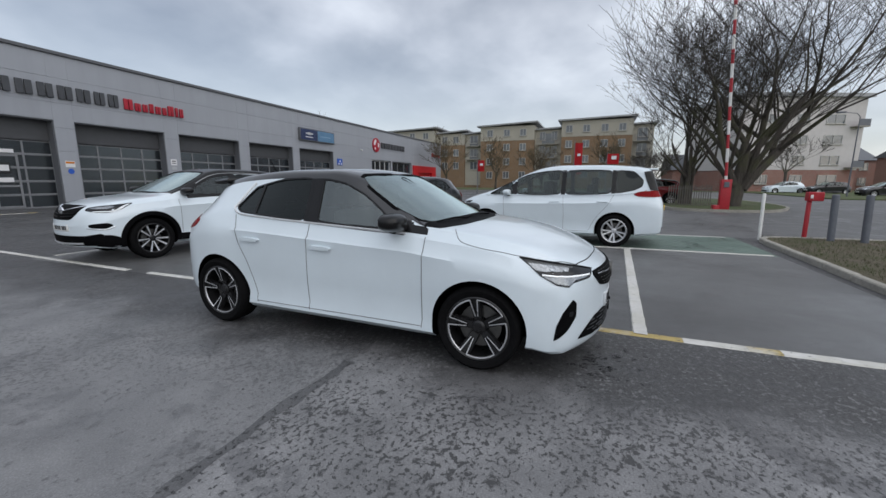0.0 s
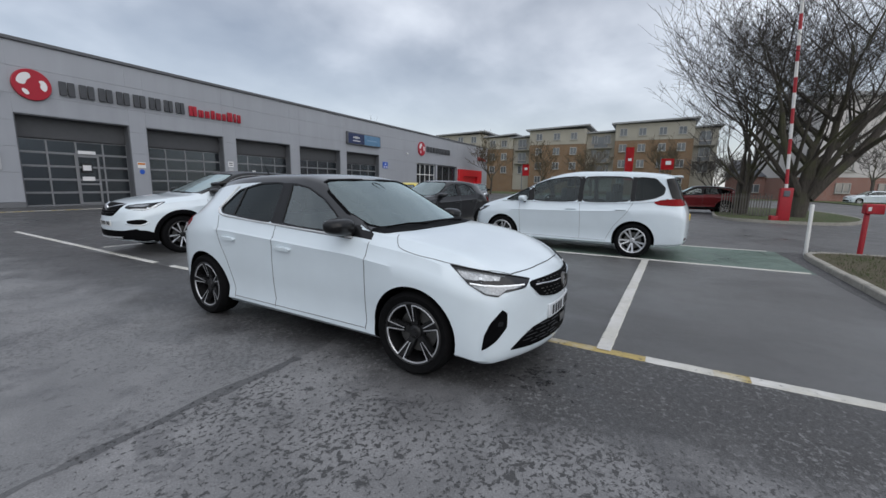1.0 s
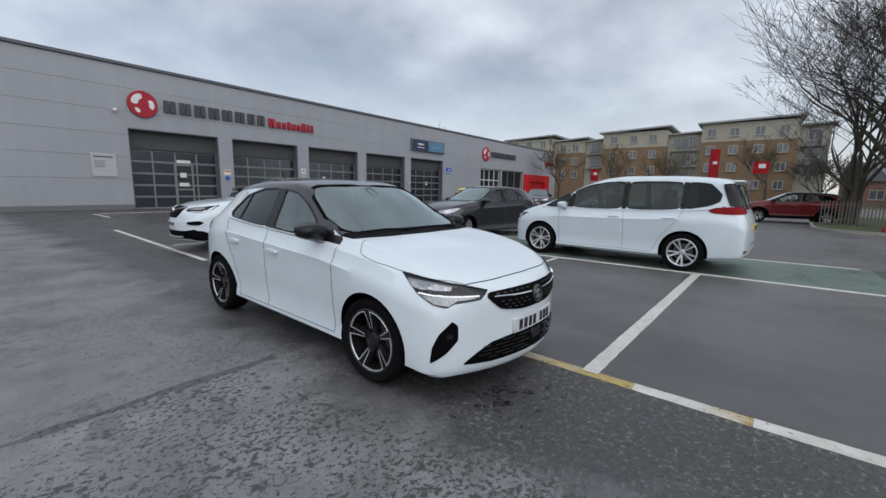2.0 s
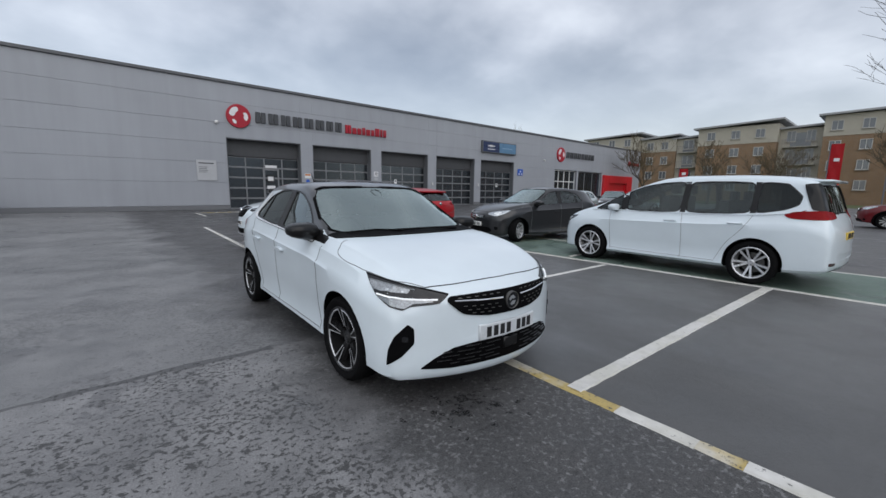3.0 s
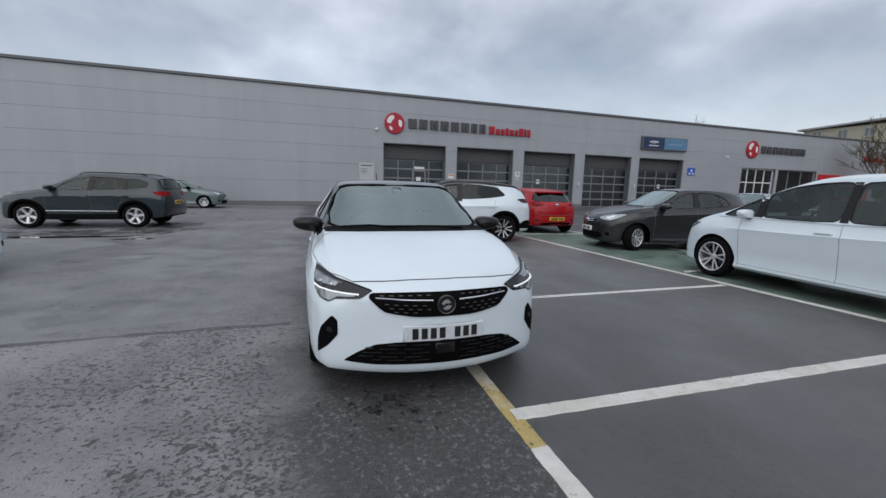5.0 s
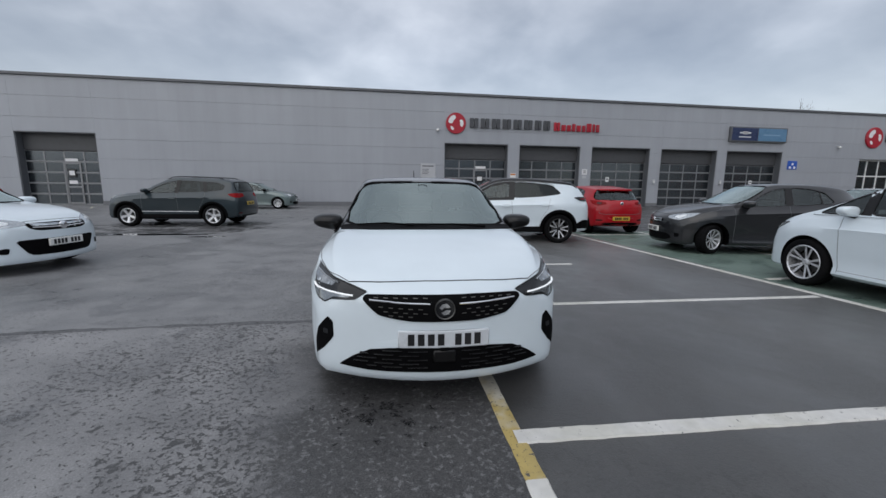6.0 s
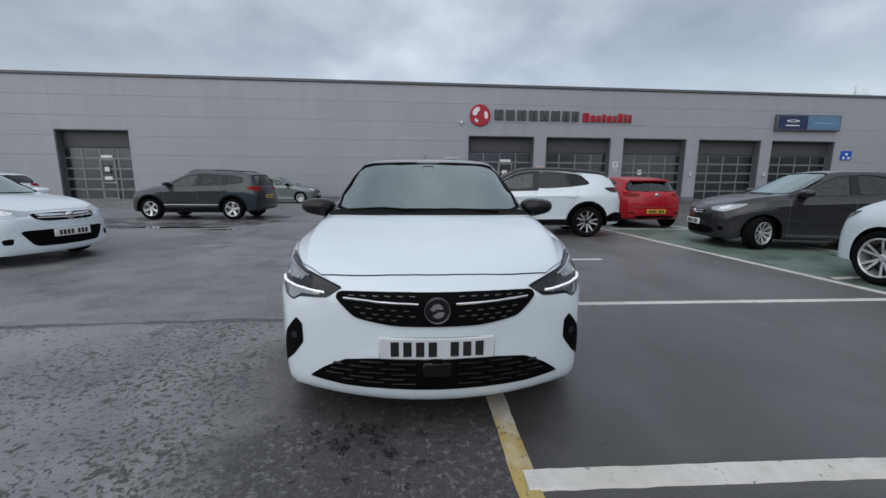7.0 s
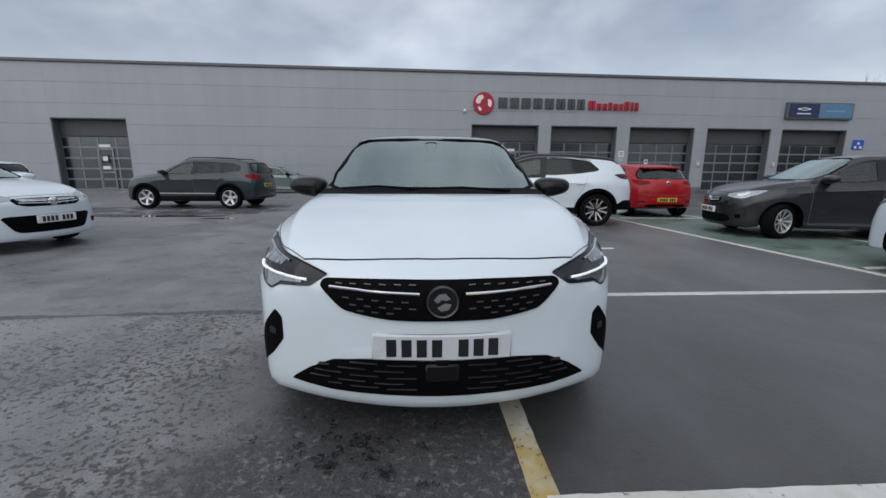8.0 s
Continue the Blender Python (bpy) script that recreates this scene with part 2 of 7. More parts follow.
def turf(name, greens, browns):
    m, nt, b = blank(name)
    v = mapped(nt)
    f = mathn(nt, "ADD", mathn(nt, "MULTIPLY", noise_tex(nt, v, 1.1, 5, 0.65), 0.6), mathn(nt, "MULTIPLY", noise_tex(nt, v, 22, 5, 0.7), 0.4))
    nt.links.new(ramp(nt, f, [(0.38, (*browns, 1)), (0.58, (*greens, 1))]), b.inputs["Base Color"])
    b.inputs["Roughness"].default_value = 0.95
    bump_in(nt, b, noise_tex(nt, v, 60, 5, 0.8), 0.9, 0.03)
    return m


def bark(name, col, moss):
    m, nt, b = blank(name)
    v = mapped(nt, (6, 6, 1.2))
    f = noise_tex(nt, v, 3, 6, 0.7)
    mo = ramp(nt, noise_tex(nt, mapped(nt), 0.9, 4, 0.6), [(0.45, g(0)), (0.62, g(1))])
    base = ramp(nt, f, [(0.3, tuple(c * 0.55 for c in col) + (1,)), (0.7, tuple(c * 1.3 for c in col) + (1,))])
    nt.links.new(mixc(nt, mathn(nt, "MULTIPLY", mo, 0.5), base, (*moss, 1)), b.inputs["Base Color"])
    b.inputs["Roughness"].default_value = 0.9
    bump_in(nt, b, f, 0.8, 0.03)
    return m


WHITE = car_paint("white_paint", (0.665, 0.745, 0.795))
BLACK_GLOSS = car_paint("black_gloss_paint", (0.004, 0.004, 0.0045), 0.0, 0.3, 0.34)
BLACK_ROOF = car_paint("black_roof_paint", (0.005, 0.005, 0.006), 0.0, 0.3, 1.0)
GREY_PAINT = car_paint("dark_grey_metallic", (0.011, 0.012, 0.0145), 0.3, 0.36, 0.8)
TEAL_PAINT = car_paint("grey_green_metallic", (0.012, 0.024, 0.031), 0.4, 0.36, 0.8)
RED_PAINT = car_paint("red_paint", (0.34, 0.002, 0.008), 0.0, 0.38, 0.5)
DARK_RED = car_paint("dark_red_paint", (0.13, 0.003, 0.007), 0.2, 0.38, 0.6)
YELLOW_PAINT = car_paint("yellow_paint", (0.62, 0.50, 0.03))
SILVER_PAINT = car_paint("silver_green_paint", (0.38, 0.43, 0.43), 0.5, 0.4)
SAGE_PAINT = car_paint("sage_grey_paint", (0.13, 0.17, 0.17), 0.5, 0.42)
BLACK_PAINT = car_paint("black_paint", (0.01, 0.01, 0.012), 0.2)
TRIM = plain("black_trim_plastic", (0.004, 0.004, 0.0045), 0.55, 0.0, 0.03, vary=0.25)
CABIN = plain("dark_cabin_lining", (0.035, 0.035, 0.038), 0.85, vary=0.25)
CLOTH = plain("charcoal_seat_cloth", (0.045, 0.046, 0.05), 0.9, vary=0.3, scale=60, bump=0.3)
RUBBER = plain("tyre_rubber", (0.007, 0.007, 0.0075), 0.85, 0.0, 0.05, vary=0.35, scale=30, bump=0.2)
SEAM = plain("panel_gap_rubber", (0.125, 0.130, 0.138), 0.8)
# chrome trim with the sky's reflection put into a pale base colour
BRIGHT = plain("pale_chrome_trim", (0.68, 0.69, 0.71), 0.22, 0.25, vary=0.05)
CHROME = plain("chrome", (0.75, 0.76, 0.78), 0.12, 1.0, vary=0.05)
ALLOY = plain("machined_alloy", (0.62, 0.63, 0.65), 0.30, 0.6, vary=0.1, scale=40)
ALLOY_DARK = plain("black_alloy", (0.014, 0.014, 0.015), 0.3, 0.2, vary=0.2)
STEEL = plain("brake_steel", (0.12, 0.118, 0.115), 0.5, 0.8, vary=0.3)
GLASS = glass_mat("window_glass", (0.60, 0.68, 0.67), 1.52, 0.03, 0.10)
DIM_GLASS = glass_mat("green_tinted_glass", (0.45, 0.53, 0.53), 1.42, 0.03, 0.01)
SCREEN_GLASS = glass_mat("windscreen_glass", (0.50, 0.60, 0.59), 1.52, 0.10, 0.22, (0.79, 0.91, 0.89))
PRIVACY = glass_mat("privacy_glass", (0.09, 0.10, 0.105), 1.34, 0.03, 0.0)
HEAD_DARK = lamp_glass("headlamp_housing", (0.012, 0.013, 0.015), 0.12, 0.2, coat=0.30, spec=0.3)
HEAD_CLEAR = lamp_glass("headlamp_reflector", (0.45, 0.48, 0.50), 0.12, 0.7)
LED = lamp_glass("running_light", (0.70, 0.72, 0.75), 0.12, 0.0, (0.95, 0.98, 1.0), 0.55)
LED_OFF = lamp_glass("light_guide", (0.75, 0.78, 0.80), 0.2)
TAIL = lamp_glass("tail_lamp_red", (0.22, 0.001, 0.003), 0.25, coat=0.10, spec=0.08)
TAIL_DARK = lamp_glass("tail_lamp_smoked", (0.05, 0.006, 0.008), 0.20, coat=0.2, spec=0.2)
AMBER = lamp_glass("indicator_amber", (0.6, 0.2, 0.02), 0.15)
PLATE_W = plain("white_plate", (0.72, 0.72, 0.70), 0.35, vary=0.05)
PLATE_PALE = plain("reflective_white_plate", (0.57, 0.60, 0.63), 0.30, vary=0.05)
PLATE_Y = plain("yellow_plate", (0.60, 0.42, 0.06), 0.35, vary=0.05)
PLATE_INK = plain("plate_ink", (0.012, 0.012, 0.014), 0.4)
TARMAC_OLD = asphalt("worn_tarmac", (0.145, 0.145, 0.148), (0.300, 0.300, 0.304), 0.30, 0.95, 0.7, True)
TARMAC = asphalt("damp_tarmac", (0.128, 0.129, 0.132), (0.245, 0.246, 0.250), 0.20, 0.5, 2.1, True, dry=0.62, films=0.4)
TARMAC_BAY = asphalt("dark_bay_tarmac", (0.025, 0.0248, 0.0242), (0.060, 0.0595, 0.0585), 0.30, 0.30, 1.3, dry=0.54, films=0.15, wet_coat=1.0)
TARMAC_GREEN = asphalt("green_bay_tarmac", (0.100, 0.150, 0.124), (0.165, 0.222, 0.190), 0.26, 0.10, 4.0)
ROADTAR = asphalt("access_road_tarmac", (0.10, 0.10, 0.10), (0.15, 0.15, 0.15), 0.34, 0.15, 5.0)
LINE_WHITE = line_paint("white_line_paint", (0.62, 0.61, 0.58), (0.56, 0.55, 0.50), 0.5, 0.62)
LINE_YELLOW = line_paint("yellow_line_paint", (0.45, 0.345, 0.125), (0.56, 0.53, 0.45), 0.515, 0.575)
LINE_MIXED = line_paint("yellow_white_line_paint", (0.45, 0.345, 0.115), (0.60, 0.58, 0.52), 0.50, 0.585)
CLAD = cladding("grey_cladding", (0.322, 0.338, 0.370))
BOARD = plain("pale_notice_board", (0.43, 0.44, 0.46), 0.5, vary=0.06, scale=4)
HEAD_MID = lamp_glass("lamp_bowl", (0.26, 0.275, 0.29), 0.12, 0.7)
CLAD_DARK = plain("dark_grey_coping", (0.10, 0.105, 0.115), 0.5, vary=0.1)
# dark colour painted for the thin shadow line at the wall foot
FOOT_SHADE = plain("wall_foot_shade", (0.15, 0.155, 0.165), 0.8)
ALU = plain("grey_aluminium", (0.22, 0.225, 0.235), 0.45, 0.3, vary=0.08)
DOOR_PANEL = plain("dark_door_panel", (0.062, 0.064, 0.069), 0.55, vary=0.18, scale=3)
SHOP_GLASS = glass_mat("workshop_glass", (0.10, 0.11, 0.125), 1.28, 0.24, 0.10, (0.80, 0.90, 1.0))
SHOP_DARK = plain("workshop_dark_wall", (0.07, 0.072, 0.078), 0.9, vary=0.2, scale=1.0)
RED_PANEL = plain("red_panel", (0.52, 0.010, 0.018), 0.4, vary=0.08)
SIGN_RED = plain("red_sign_letters", (0.36, 0.006, 0.022), 0.35, vary=0.08)
SIGN_GREY = plain("dark_grey_sign_letters", (0.055, 0.058, 0.065), 0.4, vary=0.1)
SIGN_WHITE = plain("white_sign_face", (0.72, 0.72, 0.73), 0.4, vary=0.05)
SIGN_NAVY = plain("navy_sign_face", (0.012, 0.025, 0.085), 0.3, vary=0.1)
SIGN_BLUE = plain("pale_blue_sign_face", (0.09, 0.20, 0.33), 0.3, vary=0.1)
SIGN_PALE = plain("pale_blue_sign_letters", (0.20, 0.33, 0.47), 0.35, vary=0.05)
SIGN_ROYAL = plain("royal_blue_sign", (0.015, 0.09, 0.45), 0.35, vary=0.08)
CONCRETE = plain("kerb_concrete", (0.30, 0.285, 0.25), 0.9, vary=0.3, scale=14, bump=0.5)
GRASS = turf("mown_grass", (0.065, 0.105, 0.030), (0.10, 0.085, 0.050))
MUD = turf("muddy_verge", (0.085, 0.080, 0.040), (0.13, 0.105, 0.075))
BARK = bark("grey_brown_bark", (0.070, 0.060, 0.050), (0.075, 0.085, 0.030))
TWIG = bark("dark_twigs", (0.062, 0.054, 0.050), (0.06, 0.06, 0.04))
TAN_TWIG = bark("tan_twigs", (0.085, 0.066, 0.040), (0.08, 0.07, 0.03))
BRICK_TAN = brickwork("tan_brick", (0.225, 0.132, 0.062), (0.19, 0.106, 0.050), (0.21, 0.18, 0.145))
BRICK_RED = brickwork("red_brick", (0.26, 0.095, 0.07), (0.21, 0.08, 0.06), (0.30, 0.27, 0.24))
RENDER = plain("cream_render", (0.36, 0.34, 0.285), 0.85, vary=0.07, scale=2)
RENDER_W = plain("pale_grey_render", (0.52, 0.50, 0.49), 0.85, vary=0.08, scale=2)
ROOF = plain("grey_roof_sheet", (0.29, 0.30, 0.31), 0.5, vary=0.1, scale=2)
FRAME_DULL = plain("weathered_window_frame", (0.40, 0.40, 0.385), 0.5, vary=0.1)
FRAME_W = plain("white_window_frame", (0.66, 0.66, 0.65), 0.4, vary=0.05)
PANE = lamp_glass("far_window_pane", (0.10, 0.11, 0.12), 0.06)
POST_WHITE = plain("white_painted_post", (0.66, 0.66, 0.64), 0.5, vary=0.15)
POST_RED = plain("red_painted_steel", (0.36, 0.010, 0.020), 0.45, vary=0.2)
POST_GREY = plain("grey_painted_post", (0.11, 0.12, 0.14), 0.55, vary=0.2)
WOOD_DARK = plain("weathered_paling", (0.12, 0.11, 0.10), 0.9, vary=0.3)
# dark colour for the shade and wet reflection below the parked crossover
CAR_SHADE = dark_film("car_shade_patch", (0.045, 0.045, 0.047), 1.5, 0.28)
OIL = dark_film("dark_film", (0.018, 0.018, 0.019))
SEAM_TAR = asphalt("tarred_seam", (0.065, 0.065, 0.068), (0.135, 0.136, 0.14), 0.30, 0.9, 3.3)
WATER = lamp_glass("standing_water", (0.022, 0.023, 0.025), 0.06, coat=0.6)


# ---- mesh helpers ----
def part(name, bm, mats, parent=None, label="", smooth=True, angle=38, turn=True):
    """One mesh object from a bmesh (or a mesh), under a thing or a part."""
    if isinstance(bm, bpy.types.Mesh):
        me = bm
    else:
        me = bpy.data.meshes.new(name)
        if turn:
            bmesh.ops.recalc_face_normals(bm, faces=bm.faces)
        bm.to_mesh(me)
        bm.free()
        for m in mats if isinstance(mats, (list, tuple)) else [mats]:
            me.materials.append(m)
        if smooth:
            me.shade_smooth()
            me.set_sharp_from_angle(angle=radians(angle))
    ob = new(name, me)
    ob.parent = parent
    if label:
        tagged(ob, label)
    return ob


def thing(name, m, label, category, group="", kind=""):
    ob = new(name)
    ob.empty_display_size = 0.1
    ob.matrix_basis = m
    return tagged(ob, label, category, group, kind)


def box(bm, lo, hi, mat=0, bevel=0.0):
    r = bmesh.ops.create_cube(bm, size=1)
    vs = r["verts"]
    for v in vs:
        v.co = Vector([lo[i] + (v.co[i] + 0.5) * (hi[i] - lo[i]) for i in range(3)])
    fs = {f for v in vs for f in v.link_faces}
    for f in fs:
        f.material_index = mat
    if bevel:
        es = list({e for v in vs for e in v.link_edges})
        bmesh.ops.bevel(bm, geom=es, offset=bevel, segments=2 if bevel >= 0.03 else 1, profile=0.6, affect="EDGES", clamp_overlap=True)
    return vs


def box_bm(lo, hi, bevel=0.0):
    bm = bmesh.new()
    box(bm, lo, hi, 0, bevel)
    return bm


def lattice(us, vs, gaps, place):
    """One connected frame: cells of a grid but for the gaps; place(u, v, side) gives a corner, side 0 front, 1 back."""
    bm = bmesh.new()
    vert = {}

    def at(i, j, s):
        if (i, j, s) not in vert:
            vert[i, j, s] = bm.verts.new(place(us[i], vs[j], s))
        return vert[i, j, s]

    full = lambda i, j: 0 <= i < len(us) - 1 and 0 <= j < len(vs) - 1 and (i, j) not in gaps
    for i in range(len(us) - 1):
        for j in range(len(vs) - 1):
            if not full(i, j):
                continue
            for s in (0, 1):
                bm.faces.new([at(i, j, s), at(i + 1, j, s), at(i + 1, j + 1, s), at(i, j + 1, s)])
            for (di, dj), (p, q) in (((-1, 0), ((i, j), (i, j + 1))), ((1, 0), ((i + 1, j), (i + 1, j + 1))), ((0, -1), ((i, j), (i + 1, j))), ((0, 1), ((i, j + 1), (i + 1, j + 1)))):
                if not full(i + di, j + dj):
                    bm.faces.new([at(*p, 0), at(*q, 0), at(*q, 1), at(*p, 1)])
    return bm


def tube(bm, pts, rad, n=8, cap=True, mat=0):
    """A tapered tube along points."""
    pts = [Vector(p) for p in pts]
    rings = []
    side = None
    for i, p in enumerate(pts):
        d = (pts[min(i + 1, len(pts) - 1)] - pts[max(i - 1, 0)]).normalized()
        if side is None:
            side = d.orthogonal().normalized()
        side = (side - d * side.dot(d)).normalized()
        up = d.cross(side)
        r = rad[i] if isinstance(rad, (list, tuple)) else rad
        rings.append([bm.verts.new(p + (side * math.cos(a) + up * math.sin(a)) * r) for a in [2 * math.pi * k / n for k in range(n)]])
    for a, b in zip(rings, rings[1:]):
        for k in range(n):
            bm.faces.new((a[k], a[(k + 1) % n], b[(k + 1) % n], b[k])).material_index = mat
    if cap:
        bm.faces.new(list(reversed(rings[0]))).material_index = mat
        bm.faces.new(rings[-1]).material_index = mat


def lathe(bm, prof, n=40, mats=None):
    """Turns (radius, y) points about the y axis."""
    rings = [[bm.verts.new((r * math.cos(2 * math.pi * k / n), y, r * math.sin(2 * math.pi * k / n))) for k in range(n)] for r, y in prof]
    for i, (a, b) in enumerate(zip(rings, rings[1:])):
        for k in range(n):
            f = bm.faces.new((a[k], a[(k + 1) % n], b[(k + 1) % n], b[k]))
            f.material_index = mats[i] if mats else 0
    return rings


def disc_cap(bm, ring, mat=0):
    bm.faces.new(ring).material_index = mat


def pchip(pts):
    """Smooth curve through points, that does not overshoot."""
    pts = sorted(pts)
    x = np.array([p[0] for p in pts], float)
    y = np.array([p[1] for p in pts], float)
    h = np.diff(x)
    d = np.diff(y) / h
    m = np.zeros(len(x))
    for i in range(1, len(x) - 1):
        if d[i - 1] * d[i] > 0:
            w1, w2 = 2 * h[i] + h[i - 1], h[i] + 2 * h[i - 1]
            m[i] = (w1 + w2) / (w1 / d[i - 1] + w2 / d[i])
    m[0], m[-1] = d[0], d[-1]

    def f(q):
        q = min(max(q, x[0]), x[-1])
        i = min(int(np.searchsorted(x, q, "right")) - 1, len(h) - 1)
        t = (q - x[i]) / h[i]
        return float((2 * t**3 - 3 * t**2 + 1) * y[i] + (t**3 - 2 * t**2 + t) * h[i] * m[i] + (3 * t**2 - 2 * t**3) * y[i + 1] + (t**3 - t**2) * h[i] * m[i + 1])

    return f


def rounded(pts, times=2, ratio=0.25):
    """Rounds the corners of a closed outline."""
    for _ in range(times):
        res = []
        for i, p in enumerate(pts):
            q = pts[(i + 1) % len(pts)]
            p3, q3 = Vector(p), Vector(q)
            res += [p3.lerp(q3, ratio), p3.lerp(q3, 1 - ratio)]
        pts = res
        ratio = 0.25
    return pts


# ---- cars: a lofted body with cut windows and wheel arches, panels laid on its surface ----
FLANK = [(0.0, 0.90), (0.05, 0.958), (0.13, 0.952), (0.26, 0.966), (0.42, 0.985), (0.60, 0.999), (0.74, 1.0), (0.84, 0.998), (0.885, 0.977), (1.0, 0.945)]
DOOR_FLANK = [(0.0, 0.90), (0.055, 0.960), (0.115, 0.957), (0.165, 0.942), (0.40, 0.970), (0.62, 0.986), (0.78, 0.992), (0.850, 1.001), (0.878, 0.976), (1.0, 0.945)]
BUMPER_FLANK = [(0.0, 0.935), (0.05, 0.985), (0.13, 0.996), (0.26, 1.002), (0.42, 1.006), (0.60, 1.005), (0.74, 1.0), (0.84, 0.998), (0.885, 0.977), (1.0, 0.945)]


def ease(x, a, b):
    t = min(max((x - a) / (b - a), 0.0), 1.0)
    return t * t * (3 - 2 * t)


def flank_at(x, x0, x1):
    """The side's profile: creased along the doors, full at the bumpers."""
    u = x / x1 if x > 0 else x / x0
    d, e = 1.0 - ease(u, 0.42, 0.64), ease(u, 0.66, 0.82)
    return [(a[0] + d * (b[0] - a[0]) + e * (c[0] - a[0]), a[1] + d * (b[1] - a[1]) + e * (c[1] - a[1])) for a, b, c in zip(FLANK, DOOR_FLANK, BUMPER_FLANK)]


class Shape:
    """The curves of one car body. x runs forward from between the axles, y to the left."""

    def __init__(self, top, belt, bottom, plan, roofw, bow, half):
        self.top, self.belt, self.bottom, self.plan, self.roofw, self.bow = map(pchip, (top, belt, bottom, plan, roofw, bow))
        self.x0, self.x1, self.half = min(top)[0], max(top)[0], half

    def section(self, x, inset=0.0, floor=None):
        zt, w = self.top(x) - inset, self.half * self.plan(x) - inset * 1.7
        zb = self.bottom(x) if floor is None else floor
        zs = min(self.belt(x), zt - 0.10 * (zt - zb))
        if floor is not None:
            zs = max(zs, zb + 0.02)
            zt = max(zt, zs + 0.02)
        wr = w * self.roofw(x)
        pts = [(q * w, zb) for q in (0.0, 0.16, 0.32, 0.48, 0.64, 0.80)]
        pts += [(w * f, zb + q * (zs - zb)) for q, f in flank_at(x, self.x0, self.x1)]
        h = zt - zs
        k = [(0.945 * w, zs), (wr + 0.25 * (0.945 * w - wr), zs + 0.62 * h), (wr, zt - 0.16 * h), (wr * 0.90, zt - 0.055 * h), (wr * 0.55, zt - 0.012 * h), (0.0, zt)]
        f_y, f_z = [Vector(p).to_3d() for p in k], []
        for i in range(len(k) - 1):
            p0, p1, p2, p3 = f_y[max(i - 1, 0)], f_y[i], f_y[i + 1], f_y[min(i + 2, len(k) - 1)]
            for t in (1 / 3, 2 / 3, 1.0):
                c = 0.5 * ((2 * p1) + (p2 - p0) * t + (2 * p0 - 5 * p1 + 4 * p2 - p3) * t * t + (3 * p1 - p0 - 3 * p2 + p3) * t**3)
                f_z.append((c.x, c.y))
        pts += f_z
        bow = self.bow(x)
        return [Vector((x - bow * (y / self.half) ** 2, max(y, 0.0), z)) for y, z in pts]


def loft(shape, xs, mat_of=None, inset=0.0, floor=None):
    bm = bmesh.new()
    rings = []
    for x in xs:
        half = shape.section(x, inset, floor)
        ring = [bm.verts.new(p) for p in half]
        ring += [bm.verts.new((p.x, -p.y, p.z)) for p in reversed(half[1:-1])]
        rings.append(ring)
    n, top = len(rings[0]), len(half) - 1
    for i, (a, b) in enumerate(zip(rings, rings[1:])):
        for k in range(n):
            f = bm.faces.new((a[k], b[k], b[(k + 1) % n], a[(k + 1) % n]))
            if mat_of:
                kk = k if k < top else n - 1 - k
                f.material_index = mat_of(0.5 * (xs[i] + xs[i + 1]), kk)
    bm.faces.new(rings[0])
    bm.faces.new(list(reversed(rings[-1])))
    bmesh.ops.recalc_face_normals(bm, faces=bm.faces)
    return bm


def prism(bm, outline, d, near, far, mat):
    """A closed prism: the outline (3D points) swept along d from near to far."""
    d = Vector(d).normalized()
    flat = [Vector(p) - d * Vector(p).dot(d) for p in outline]
    a = [bm.verts.new(p + d * near) for p in flat]
    b = [bm.verts.new(p + d * far) for p in flat]
    n = len(a)
    fs = [bm.faces.new(a), bm.faces.new(b)] + [bm.faces.new((a[i], a[(i + 1) % n], b[(i + 1) % n], b[i])) for i in range(n)]
    for f in fs:
        f.material_index = mat
    bmesh.ops.recalc_face_normals(bm, faces=fs)


def carve(bm, cutters, mats, name):
    """The body with the cutters taken away, one after another."""
    me = bpy.data.meshes.new(name)
    bm.to_mesh(me)
    bm.free()
    ob = new(name, me)
    tools = []
    for m in mats:
        me.materials.append(m)
    for c in cutters:
        cm = bpy.data.meshes.new("cutter")
        c.to_mesh(cm)
        c.free()
        for m in mats:
            cm.materials.append(m)
        co = new("cutter", cm)
        tools.append(co)
        mod = ob.modifiers.new("cut", "BOOLEAN")
        mod.operation, mod.solver, mod.object = "DIFFERENCE", "EXACT", co
        mod.use_self = True
    res = bpy.data.meshes.new_from_object(ob.evaluated_get(bpy.context.evaluated_depsgraph_get()))
    bpy.data.objects.remove(ob)
    for t in tools:
        bpy.data.objects.remove(t)
    res.name = name
    res.shade_smooth()
    res.set_sharp_from_angle(angle=radians(32))
    return res


